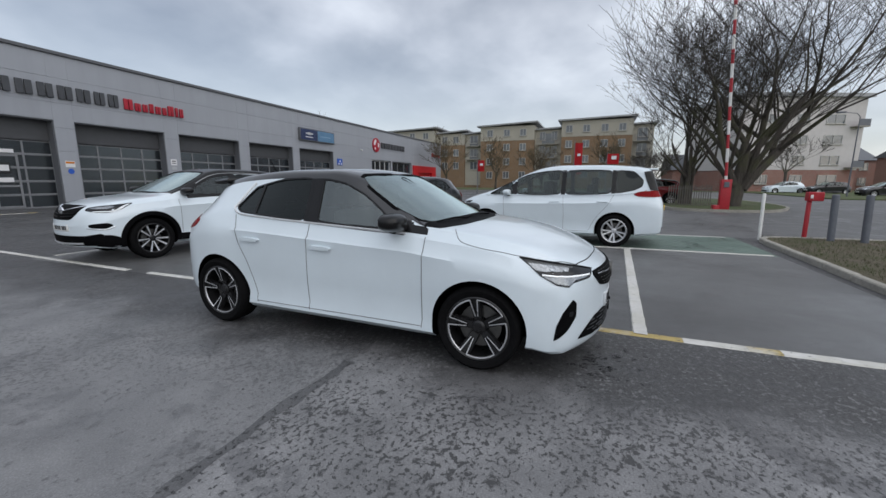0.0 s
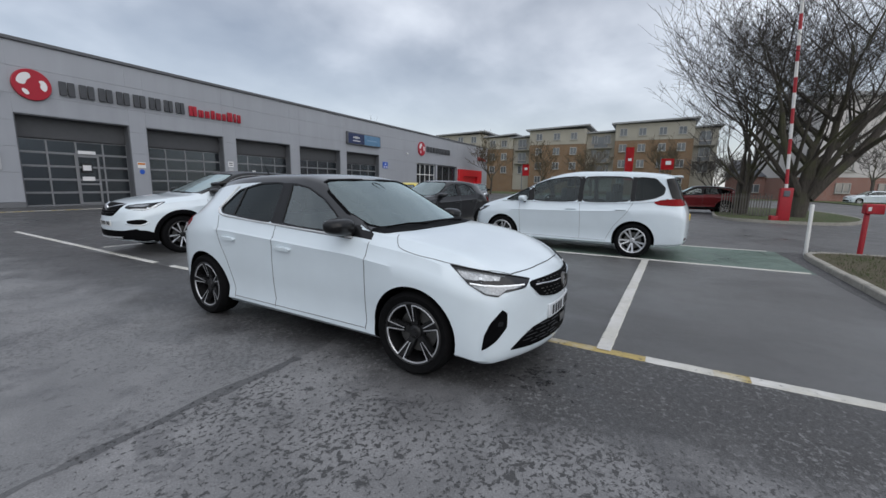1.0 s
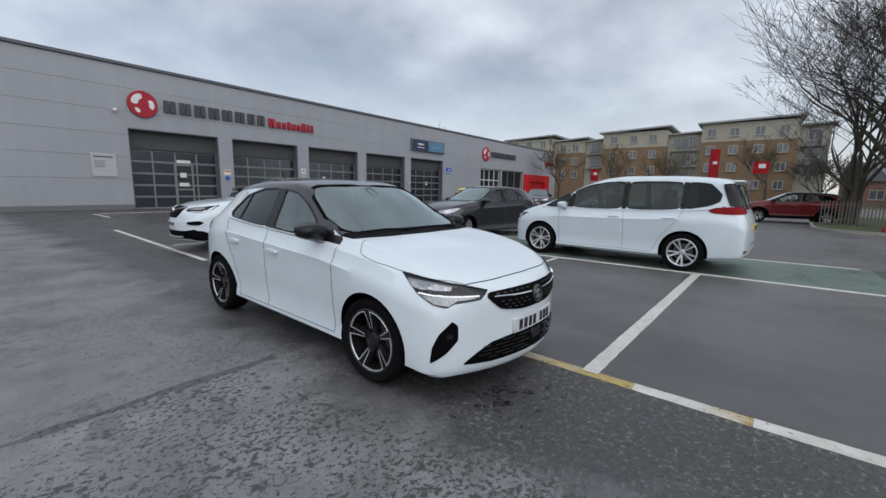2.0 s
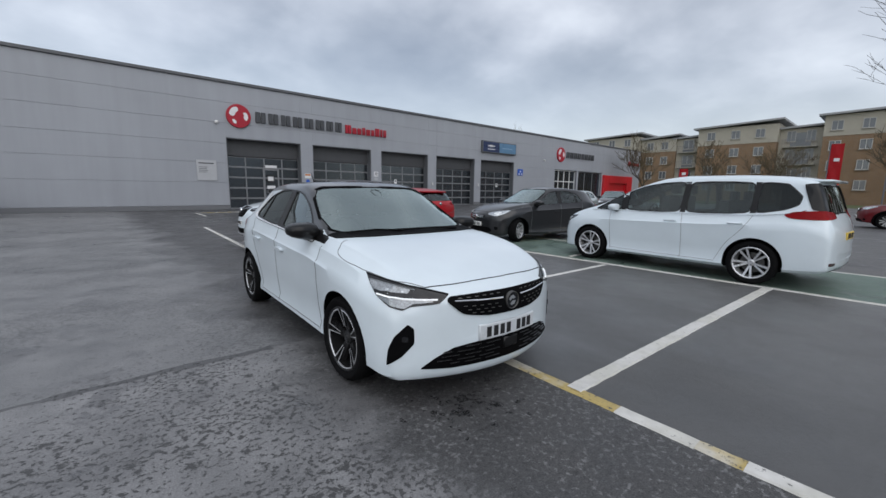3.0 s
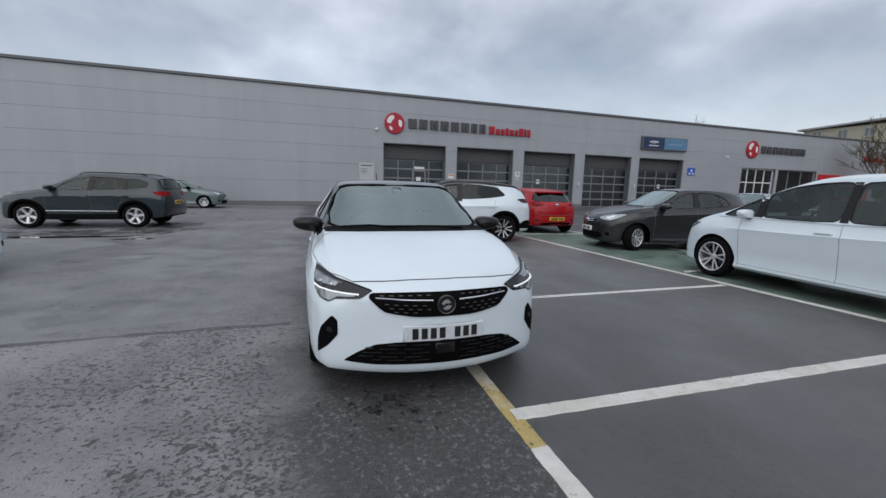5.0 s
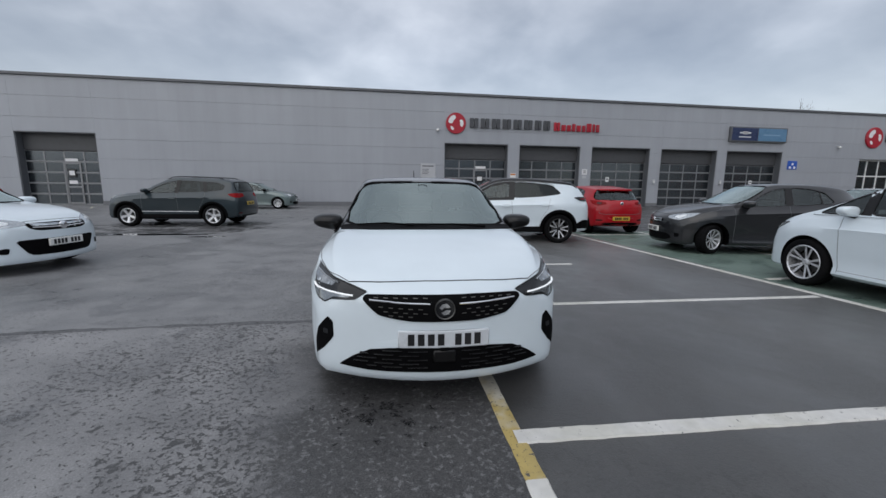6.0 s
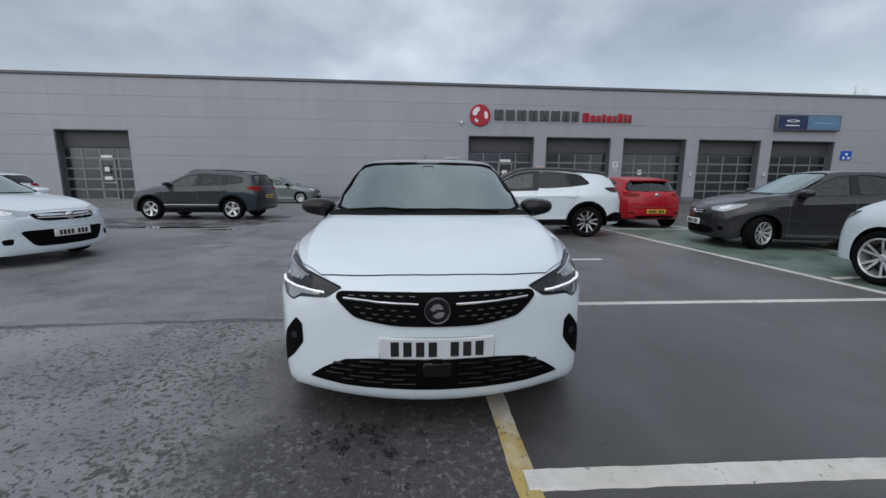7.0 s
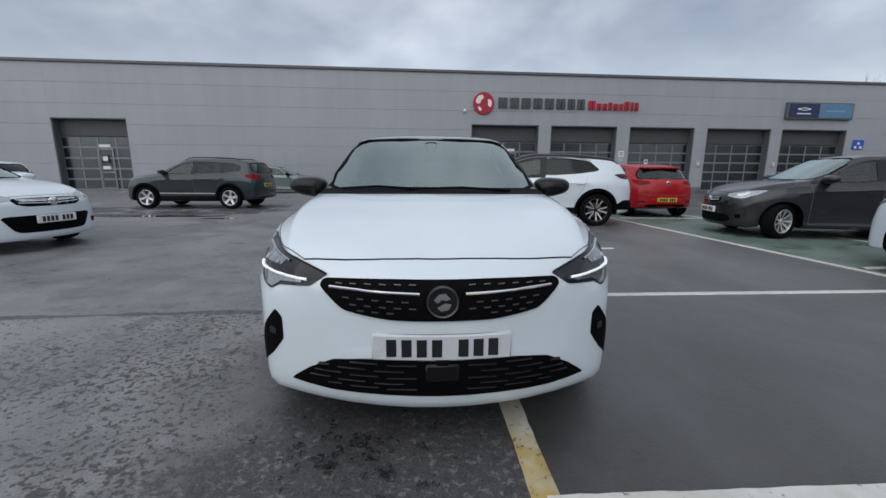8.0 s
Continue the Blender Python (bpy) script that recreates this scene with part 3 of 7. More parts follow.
class Skin:
    """Lays panels, strips and seams on a body's surface."""

    def __init__(self, bm):
        self.tree = BVHTree.FromBMesh(bm)

    def drop(self, p, d, reach=4.0):
        loc, nor, _, _ = self.tree.ray_cast(p + d * reach, -d, reach * 2)
        if loc is None:
            loc, nor, _, _ = self.tree.find_nearest(p)
        if nor.dot(d) < 0:
            nor = -nor
        return loc, nor

    def patch(self, outline, d, off=0.004, thick=0.012, cell=0.05, turns=2, ratio=0.2):
        d = Vector(d).normalized()
        right = Vector((0, 0, 1)).cross(d).normalized()
        up = d.cross(right)
        pts = rounded([Vector(p) for p in outline], turns, ratio) if turns else [Vector(p) for p in outline]
        depth = sum(p.dot(d) for p in pts) / len(pts)
        bm = bmesh.new()
        flat = [(p.dot(right), p.dot(up)) for p in pts]
        bm.faces.new([bm.verts.new((u, v, 0)) for u, v in flat])
        for ax in (0, 1):
            lo, hi = min(f[ax] for f in flat), max(f[ax] for f in flat)
            k = int((hi - lo) / cell)
            for i in range(1, k + 1):
                co, no = Vector((0, 0, 0)), Vector((0, 0, 0))
                co[ax], no[ax] = lo + (hi - lo) * i / (k + 1), 1
                bmesh.ops.bisect_plane(bm, geom=bm.verts[:] + bm.edges[:] + bm.faces[:], plane_co=co, plane_no=no)
        back = {}
        for v in bm.verts:
            p = right * v.co.x + up * v.co.y + d * depth
            loc, nor = self.drop(p, d)
            v.co = loc + nor * off
            back[v] = nor
        rim = [e for e in bm.edges if len(e.link_faces) == 1]
        made = bmesh.ops.extrude_edge_only(bm, edges=rim)
        for v in [x for x in made["geom"] if isinstance(x, bmesh.types.BMVert)]:
            v.co -= self.drop(v.co.copy(), d)[1] * (thick + off)
        bmesh.ops.recalc_face_normals(bm, faces=bm.faces)
        bm.normal_update()
        if sum(f.normal.dot(d) * f.calc_area() for f in bm.faces) < 0:
            bmesh.ops.reverse_faces(bm, faces=bm.faces)
        return bm

    def strip(self, line, d, width, off=0.0025, steps=10, closed=False, lift=0.0):
        d = Vector(d).normalized()
        pts = [Vector(p) for p in line]
        if closed:
            pts.append(pts[0])
        dense = []
        for i in range(len(pts) - 1):
            p0, p1, p2, p3 = pts[max(i - 1, 0)], pts[i], pts[i + 1], pts[min(i + 2, len(pts) - 1)]
            for k in range(steps):
                t = k / steps
                dense.append(0.5 * (2 * p1 + (p2 - p0) * t + (2 * p0 - 5 * p1 + 4 * p2 - p3) * t * t + (3 * p1 - p0 - 3 * p2 + p3) * t**3))
        dense.append(pts[-1])
        hit = [self.drop(p, d) for p in dense]
        bm = bmesh.new()
        rows = []
        for i, (loc, nor) in enumerate(hit):
            tan = (hit[min(i + 1, len(hit) - 1)][0] - hit[max(i - 1, 0)][0])
            tan = tan.normalized() if tan.length > 1e-6 else Vector((1, 0, 0))
            side = nor.cross(tan).normalized() * width * 0.5
            rows.append([bm.verts.new(loc + side * a + nor * b) for a, b in ((-1, -0.004), (-0.85, off), (0, off + lift), (0.85, off), (1, -0.004))])
        for a, b in zip(rows, rows[1:]):
            for k in range(4):
                bm.faces.new((a[k], a[k + 1], b[k + 1], b[k]))
        return bm


def flip(pts):
    return [(p[0], -p[1], p[2]) for p in pts]


WHEEL_CACHE = {}


def wheel_meshes(style, r):
    """Tyre, rim, spokes and cap of one kind of wheel; the outside faces +y."""
    key = (style, r)
    if key in WHEEL_CACHE:
        return WHEEL_CACHE[key]
    rr, hw = r * (0.745 if style == "hero" else 0.715 if style in ("five_twin", "suv") else 0.67), 0.105
    bm = bmesh.new()
    lathe(bm, [(rr - 0.005, -hw * 0.8), (rr + 0.012, -hw * 0.98), (rr + 0.05, -hw * 1.06), (r - 0.022, -hw * 1.0), (r - 0.004, -hw * 0.80), (r, -hw * 0.4), (r - 0.006, -hw * 0.36), (r - 0.006, -hw * 0.30), (r, -hw * 0.26), (r, hw * 0.26), (r - 0.006, hw * 0.30), (r - 0.006, hw * 0.36), (r, hw * 0.4), (r - 0.004, hw * 0.80), (r - 0.022, hw * 1.0), (rr + 0.05, hw * 1.06), (rr + 0.012, hw * 0.98), (rr - 0.005, hw * 0.8)], 48)
    tyre = mesh_of("tyre", bm, [RUBBER])
    bm = bmesh.new()
    dark = style in ("hero", "suv")
    lathe(bm, [(rr + 0.006, hw * 0.92), (rr - 0.004, hw * 0.97), (rr - 0.016, hw * 0.88), (rr - 0.022, hw * 0.4), (rr - 0.03, -hw * 0.8)], 48, [0, 0, 0, 0])
    rim = mesh_of("rim", bm, [ALLOY_DARK if dark else ALLOY])
    bm = bmesh.new()
    ring = lathe(bm, [(0.155, -0.012), (0.155, 0.004), (0.07, 0.006), (0.07, -0.012)], 32)
    ring = lathe(bm, [(rr - 0.028, -0.055), (0.01, -0.058)], 32, [1])
    drum = mesh_of("wheel", bm, [STEEL, RUBBER])
    bm = bmesh.new()

    def beam(ang, r0, r1, w0, w1, skew=0.0, y0=0.055, y1=0.088, t=0.03):
        c = []
        for rad, w, y in ((r0, w0, y0), (r1, w1, y1)):
            a = ang + (skew if rad == r1 else 0)
            o = Vector((math.cos(a) * rad, 0, math.sin(a) * rad))
            s = Vector((-math.sin(a), 0, math.cos(a)))
            c.append([bm.verts.new(o + s * w * 0.5 * q + Vector((0, y - dy, 0))) for q, dy in ((-1.25, t), (-1, 0.0), (1, 0.0), (1.25, t))])
        for k, m in ((0, 1), (1, 0), (2, 1)):
            bm.faces.new((c[0][k], c[0][k + 1], c[1][k + 1], c[1][k])).material_index = m

    end = rr - 0.012
    if style == "hero":
        for i in range(5):
            a = math.pi / 2 + 2 * math.pi * i / 5
            beam(a, 0.035, end, 0.050, 0.080, 0, 0.040, 0.078, 0.03)
            for s in (-1, 1):
                beam(a + s * 0.105, 0.085, end - 0.004, 0.006, 0.009, s * 0.020, 0.066, 0.094, 0.010)
            tube_arc(bm, a + 0.12, a + 2 * math.pi / 5 - 0.12, end - 0.004, 0.092, 0.0065)
        mats = [ALLOY, ALLOY_DARK]
        for f in bm.faces:
            if f.material_index == 0 and f.calc_area() > 0.004:
                f.material_index = 1
    elif style == "suv":
        for i in range(5):
            a = math.pi / 2 + 2 * math.pi * i / 5
            for s in (-1, 1):
                beam(a + s * 0.17, 0.05, end, 0.016, 0.030, s * 0.09)
        mats = [ALLOY, ALLOY_DARK]
    elif style == "five_twin":
        for i in range(5):
            a = math.pi / 2 + 2 * math.pi * i / 5
            for s in (-1, 1):
                beam(a + s * 0.15, 0.05, end, 0.026, 0.034, s * 0.06)
        mats = [ALLOY, ALLOY_DARK]
    elif style == "five":
        for i in range(5):
            beam(math.pi / 2 + 2 * math.pi * i / 5, 0.04, end, 0.055, 0.075)
        mats = [ALLOY, ALLOY]
    else:
        for i in range(9):
            beam(2 * math.pi * i / 9, 0.04, end, 0.026, 0.05)
        mats = [ALLOY, STEEL]
    spokes = mesh_of("spokes", bm, mats, smooth=False)
    bm = bmesh.new()
    rg = lathe(bm, [(0.056, 0.03), (0.050, 0.052), (0.040, 0.058), (0.032, 0.060), (0.030, 0.064)], 24)
    disc_cap(bm, rg[-1])
    cap = mesh_of("hub_cap", bm, [ALLOY_DARK if dark else ALLOY])
    WHEEL_CACHE[key] = (drum, tyre, rim, spokes, cap)
    return WHEEL_CACHE[key]


def tube_arc(bm, a0, a1, r, y, thick):
    pts = [(math.cos(a0 + (a1 - a0) * k / 6) * r, y, math.sin(a0 + (a1 - a0) * k / 6) * r) for k in range(7)]
    tube(bm, pts, thick, 5)


def mesh_of(name, bm, mats, smooth=True):
    me = bpy.data.meshes.new(name)
    bmesh.ops.recalc_face_normals(bm, faces=bm.faces)
    bm.to_mesh(me)
    bm.free()
    for m in mats:
        me.materials.append(m)
    if smooth:
        me.shade_smooth()
        me.set_sharp_from_angle(angle=radians(40))
    return me


def add_wheel(car, style, r, x, y, steer=0.0):
    drum, tyre, rim, spokes, cap = wheel_meshes(style, r)
    w = part("wheel", drum, None, car)
    w.matrix_basis = pose(x, y, r, 0, random.uniform(0, 70) if style != "hero" else 8, (0 if y > 0 else 180) + steer)
    part("tyre", tyre, None, w)
    part("rim", rim, None, w)
    part("spokes", spokes, None, w)
    part("hub_cap", cap, None, w)
    return w


def seat_set(car, xs_front, x_rear, half, floor, roof):
    """Front seats, rear bench, dashboard and steering wheel, dark cloth."""
    for y in (0.36, -0.36):
        bm = bmesh.new()
        box(bm, (xs_front - 0.05, y - 0.24, floor), (xs_front + 0.45, y + 0.24, floor + 0.12), 0, 0.04)
        box(bm, (xs_front - 0.14, y - 0.235, floor + 0.05), (xs_front + 0.0, y + 0.235, roof - 0.36), 0, 0.05)
        part("seat", bm, CLOTH, car)
        bm = bmesh.new()
        box(bm, (xs_front - 0.20, y - 0.13, roof - 0.335), (xs_front - 0.09, y + 0.13, roof - 0.16), 0, 0.045)
        tube(bm, [(xs_front - 0.13, y - 0.05, roof - 0.42), (xs_front - 0.14, y - 0.05, roof - 0.30)], 0.008, 6)
        tube(bm, [(xs_front - 0.13, y + 0.05, roof - 0.42), (xs_front - 0.14, y + 0.05, roof - 0.30)], 0.008, 6)
        part("headrest", bm, CLOTH, car)
    bm = bmesh.new()
    box(bm, (x_rear, -half * 0.7, floor), (x_rear + 0.45, half * 0.7, floor + 0.12), 0, 0.04)
    box(bm, (x_rear - 0.14, -half * 0.7, floor), (x_rear + 0.02, half * 0.7, roof - 0.42), 0, 0.05)
    part("rear_seat", bm, CLOTH, car)
    for y in (-0.34, 0.34):
        part("headrest", box_bm((x_rear - 0.16, y - 0.12, roof - 0.43), (x_rear - 0.06, y + 0.12, roof - 0.27), 0.04), CLOTH, car)


def plate(skin, car, d, centre, w=0.52, h=0.111, face=None, groups=(4, 3), off=0.012, bow=0.0):
    """A number plate, its characters plain bars; bow bends it round the bumper."""
    x, y, z = centre
    d = Vector(d).normalized()
    right = Vector((0, 0, 1)).cross(d)
    c, _ = skin.drop(Vector(centre), d)
    c = c + d * off
    m = Matrix(((right.x, 0, d.x, c.x), (right.y, 0, d.y, c.y), (right.z, 1, d.z, c.z), (0, 0, 0, 1)))
    bent = lambda u: d * (-bow * u * u)
    bm = bmesh.new()
    box(bm, (-w / 2, -h / 2, -0.03), (w / 2, h / 2, 0.003), 0, 0.006)
    for k in range(1, 10):
        bmesh.ops.bisect_plane(bm, geom=bm.verts[:] + bm.edges[:] + bm.faces[:], plane_co=(w * (k / 10 - 0.5), 0, 0), plane_no=(1, 0, 0))
    for v in bm.verts:
        v.co.z -= bow * v.co.x**2
    bm.transform(m)
    p = part("number_plate", bm, face or PLATE_W, car)
    n = sum(groups)
    bw = w * 0.83 / (n + 0.75)
    k = 0.0
    for gi, cnt in enumerate(groups):
        for i in range(cnt):
            x0 = -w * 0.415 + (k + 0.14) * bw
            bm = box_bm((x0 + bw * 0.04, -h * 0.33, 0.001), (x0 + bw * 0.70, h * 0.33, 0.0058))
            bm.transform(Matrix.Translation(bent(x0 + bw * 0.37)) @ m)
            part("plate_bar", bm, PLATE_INK, p, smooth=False)
            k += 1
        k += 0.75
    return p


def door_mirror(car, x, y, z, mat, s, size=1.0):
    """A rounded mirror shell on a short arm, with its glass facing back."""
    bm = bmesh.new()
    bmesh.ops.create_uvsphere(bm, u_segments=20, v_segments=12, radius=1.0)
    for v in bm.verts:
        c = Vector([math.copysign(abs(q) ** 0.72, q) for q in v.co])
        fx = 0.115 * (1.0 if c.x > 0 else 0.45)
        v.co = Vector((x + c.x * fx * size, y + s * 0.10 + s * c.y * 0.125 * size, z + c.z * 0.066 * size * (1 - 0.20 * c.y) + 0.010 * c.y))
    sh = part("door_mirror", bm, mat, car)
    bm = bmesh.new()
    tube(bm, [(x + 0.0, y - s * 0.06, z - 0.065), (x, y + s * 0.03, z - 0.055), (x, y + s * 0.10, z - 0.04)], [0.04, 0.034, 0.03], 10)
    part("mirror_arm", bm, TRIM, sh)
    bm = bmesh.new()
    bmesh.ops.create_circle(bm, cap_ends=True, segments=20, radius=1.0)
    for v in bm.verts:
        v.co = Vector((x - 0.036 * size, y + s * 0.10 + v.co.x * 0.100 * size, z + v.co.y * 0.058 * size))
    part("mirror_glass", bm, CHROME, sh)


def build_car(name, m, label, spec, paint, roof_paint=None, detail=2):
    """A whole car from its spec, at the pose m."""
    s = spec
    shape = Shape(s["top"], s["belt"], s["bottom"], s["plan"], s["roofw"], s["bow"], s["half"])
    x0, x1 = shape.x0, shape.x1
    ends = [0, 0.0008, 0.002, 0.004, 0.007, 0.011, 0.018, 0.03, 0.045, 0.065, 0.09, 0.12, 0.155, 0.20, 0.25]
    mid = list(np.linspace(x0 + 0.30, x1 - 0.30, 56 if detail > 1 else 40))
    xs = [x0 + e for e in ends] + mid + [x1 - e for e in reversed(ends)]
    dark0, dark1 = s["dark"]
    two = roof_paint is not None
    rx0, rx1 = s.get("roof_range", (x0, x1))

    def mat_of(x, k):
        if k <= 5 and x0 + 0.15 < x < x1 - 0.12:
            return 3
        if 15 <= k <= 20 and dark0 < x < dark1:
            return 1
        if two and k >= 20 and rx0 < x < rx1:
            return 1
        return 0

    body = loft(shape, xs, mat_of)
    skin = Skin(body)
    half, wb, r = s["half"], s["wb"], s["r"]
    cab0, cab1 = s["cabin"]
    floor = s.get("floor", 0.70)
    cabin = loft(shape, list(np.linspace(cab0, cab1, 26)), lambda x, k: 2, 0.045, floor)
    cut = bmesh.new()
    for w in s["windows"]:
        for sg in (1, -1):
            o = rounded([(x, sg, z) for x, z in w], 2, 0.10)
            prism(cut, o, (0, sg, 0), half * 0.40, half * 1.4, 1)
    scr, rear = s["screen"], s["rear_glass"]
    both = lambda pts: pts + [(-y, z) for y, z in reversed(pts)]
    scr_o = rounded([(1, y, z) for y, z in both(scr)], 2, 0.10)
    rear_o = rounded([(-1, y, z) for y, z in both(rear)], 2, 0.10)
    prism(cut, scr_o, (1, 0, 0), s["screen_x"], x1 + 0.5, 1)
    prism(cut, rear_o, (-1, 0, 0), -s["rear_x"], -x0 + 0.5, 1)
    ra = s.get("arch", r + 0.045)
    for ax in (wb / 2, -wb / 2):
        for sg in (1, -1):
            o = [(ax + ra * math.cos(a), sg, r + ra * math.sin(a)) for a in [2 * math.pi * k / 40 for k in range(40)]]
            prism(cut, o, (0, sg, 0), half - 0.30, half * 1.4, 3)
    me = carve(body, [cabin, cut], [paint, roof_paint or TRIM, CABIN, TRIM], "body")
    car = thing(name, m, label, "car", "parked cars")
    part("body", me, None, car)

    for i, w in enumerate(s["windows"]):
        gl = PRIVACY if i in s.get("privacy", ()) else s.get("glass", GLASS)
        for sg in (1, -1):
            ob = part("side_window", skin.patch([(x, sg, z) for x, z in w], (0, sg, 0), -0.006, 0.004, 0.10, 2, 0.10), gl, car, turn=False)
            ob.visible_shadow = False
    ob = part("windscreen", skin.patch([(1, y, z) for y, z in both(scr)], (1, 0, 0), -0.006, 0.004, 0.10, 2, 0.10), SCREEN_GLASS, car, turn=False)
    ob.visible_shadow = False
    ob = part("rear_window", skin.patch([(-1, y, z) for y, z in both(rear)], (-1, 0, 0), -0.006, 0.004, 0.10, 2, 0.10), PRIVACY if s.get("privacy") else s.get("glass", GLASS), car, turn=False)
    ob.visible_shadow = False

    for ax, st in ((wb / 2, s.get("steer", 0.0)), (-wb / 2, 0.0)):
        for sg in (1, -1):
            add_wheel(car, s["wheel"], r, ax, sg * (half - 0.125), st)
    zr = max(p[1] for p in s["top"])
    seat_set(car, s["seat_x"], s["seat_x"] - 0.95, half, floor, zr)
    bm = bmesh.new()
    dx = s["dash_x"]
    box(bm, (dx, -half * 0.74, floor), (dx + 0.38, half * 0.74, s["dash_z"]), 0, 0.05)
    part("dashboard", bm, CABIN, car)
    bm = bmesh.new()
    pts = [(dx - 0.10 - 0.05 * math.sin(a), -0.36 + 0.18 * math.cos(a), s["dash_z"] - 0.06 + 0.17 * math.sin(a)) for a in [2 * math.pi * k / 20 for k in range(21)]]
    tube(bm, pts, 0.014, 6)
    part("steering_wheel", bm, TRIM, car)
    bm = box_bm((s["screen_x"] + 0.05, -0.11, zr - 0.175), (s["screen_x"] + 0.075, 0.11, zr - 0.105), 0.01)
    part("rear_view_mirror", bm, TRIM, car)

    # seals round the glass, dark pillars between, seams, handles, trims
    for w in s["windows"]:
        for sg in (1, -1):
            seal = rounded([(x, sg, z) for x, z in w], 2, 0.10)
            part("window_seal", skin.strip(seal, (0, sg, 0), 0.018, 0.003, 1, True), BLACK_GLOSS, car)
    for o in s.get("pillars", ()):
        for sg in (1, -1):
            part("pillar", skin.patch([(x, sg, z) for x, z in o], (0, sg, 0), 0.002, 0.006, 0.08, 0), BLACK_GLOSS, car, turn=False)
    for o, dd in ((scr_o, (1, 0, 0)), (rear_o, (-1, 0, 0))):
        part("glass_seal", skin.strip(o, dd, s.get("frit", 0.03), 0.003, 1, True), TRIM, car)
    for line in s["seams"]:
        for sg in (1, -1):
            part("panel_gap", skin.strip([(x, sg, z) for x, z in line], (0, sg, 0), 0.0052, 0.0024, 18), SEAM, car)
    for line in s.get("hood_lines", ()):
        across = line[0][1] * line[-1][1] < 0
        part("bonnet_gap", skin.strip(line, (0, 0, 1), 0.0075 if across else 0.0052, 0.0022, 12), TRIM if across else SEAM, car)
    for x, z in s["handles"]:
        for sg in (1, -1):
            o = [(x - 0.105, sg, z - 0.014), (x + 0.105, sg, z - 0.018), (x + 0.105, sg, z + 0.014), (x - 0.105, sg, z + 0.018)]
            part("door_handle", skin.patch(o, (0, sg, 0), 0.026, 0.03, 0.05, 2, 0.2), s.get("handle_mat", paint), car)
    for line, wd in s.get("brightwork", ()):
        for sg in (1, -1):
            part("window_trim", skin.strip([(x, sg, z) for x, z in line], (0, sg, 0), wd, 0.010, 8, False, 0.007), s.get("bright_mat", CHROME), car)
    for line, wd in s.get("cladding", ()):
        for sg in (1, -1):
            part("side_cladding", skin.strip([(x, sg, z) for x, z in line], (0, sg, 0), wd, 0.014, 8, False, 0.004), TRIM, car)
    if s.get("arch_trim"):
        for ax in (wb / 2, -wb / 2):
            for sg in (1, -1):
                arc = [(ax + (ra + 0.035) * math.cos(a), sg, r + (ra + 0.035) * math.sin(a)) for a in [math.pi * (-0.06 + 1.12 * k / 16) for k in range(17)]]
                part("arch_trim", skin.strip(arc, (0, sg, 0), 0.078, 0.016, 2, False, 0.004), TRIM, car)
    if s.get("rails"):
        xa, xb = s["rails"]
        for sg in (1, -1):
            pts = [Vector((xa + (xb - xa) * k / 12, sg * half * 0.60, 0)) for k in range(13)]
            bm = bmesh.new()
            tube(bm, [skin.drop(p, Vector((0, 0, 1)))[0] + Vector((0, 0, 0.035 if 0 < k < 12 else 0.0)) for k, p in enumerate(pts)], 0.014, 6)
            part("roof_rail", bm, TRIM, car)
    mx, mz = s["mirror"]
    my = skin.drop(Vector((mx, 1, mz)), Vector((0, 1, 0)))[0].y
    for sg in (1, -1):
        door_mirror(car, mx, sg * my, mz + 0.03, s.get("mirror_mat", paint), sg, s.get("mirror_size", 1.0))
    for fn in s["faces"]:
        fn(skin, car, s)
    return car, skin


def lamp_pair(skin, car, nm, outline, d, mat, off=0.003, thick=0.015, cell=0.04, ratio=0.16, label=""):
    for sg in (1, -1):
        o = outline if sg > 0 else flip(outline)
        part(nm, skin.patch(o, (d[0], d[1] * sg, d[2]), off, thick, cell, 2, ratio), mat, car, label, turn=False)


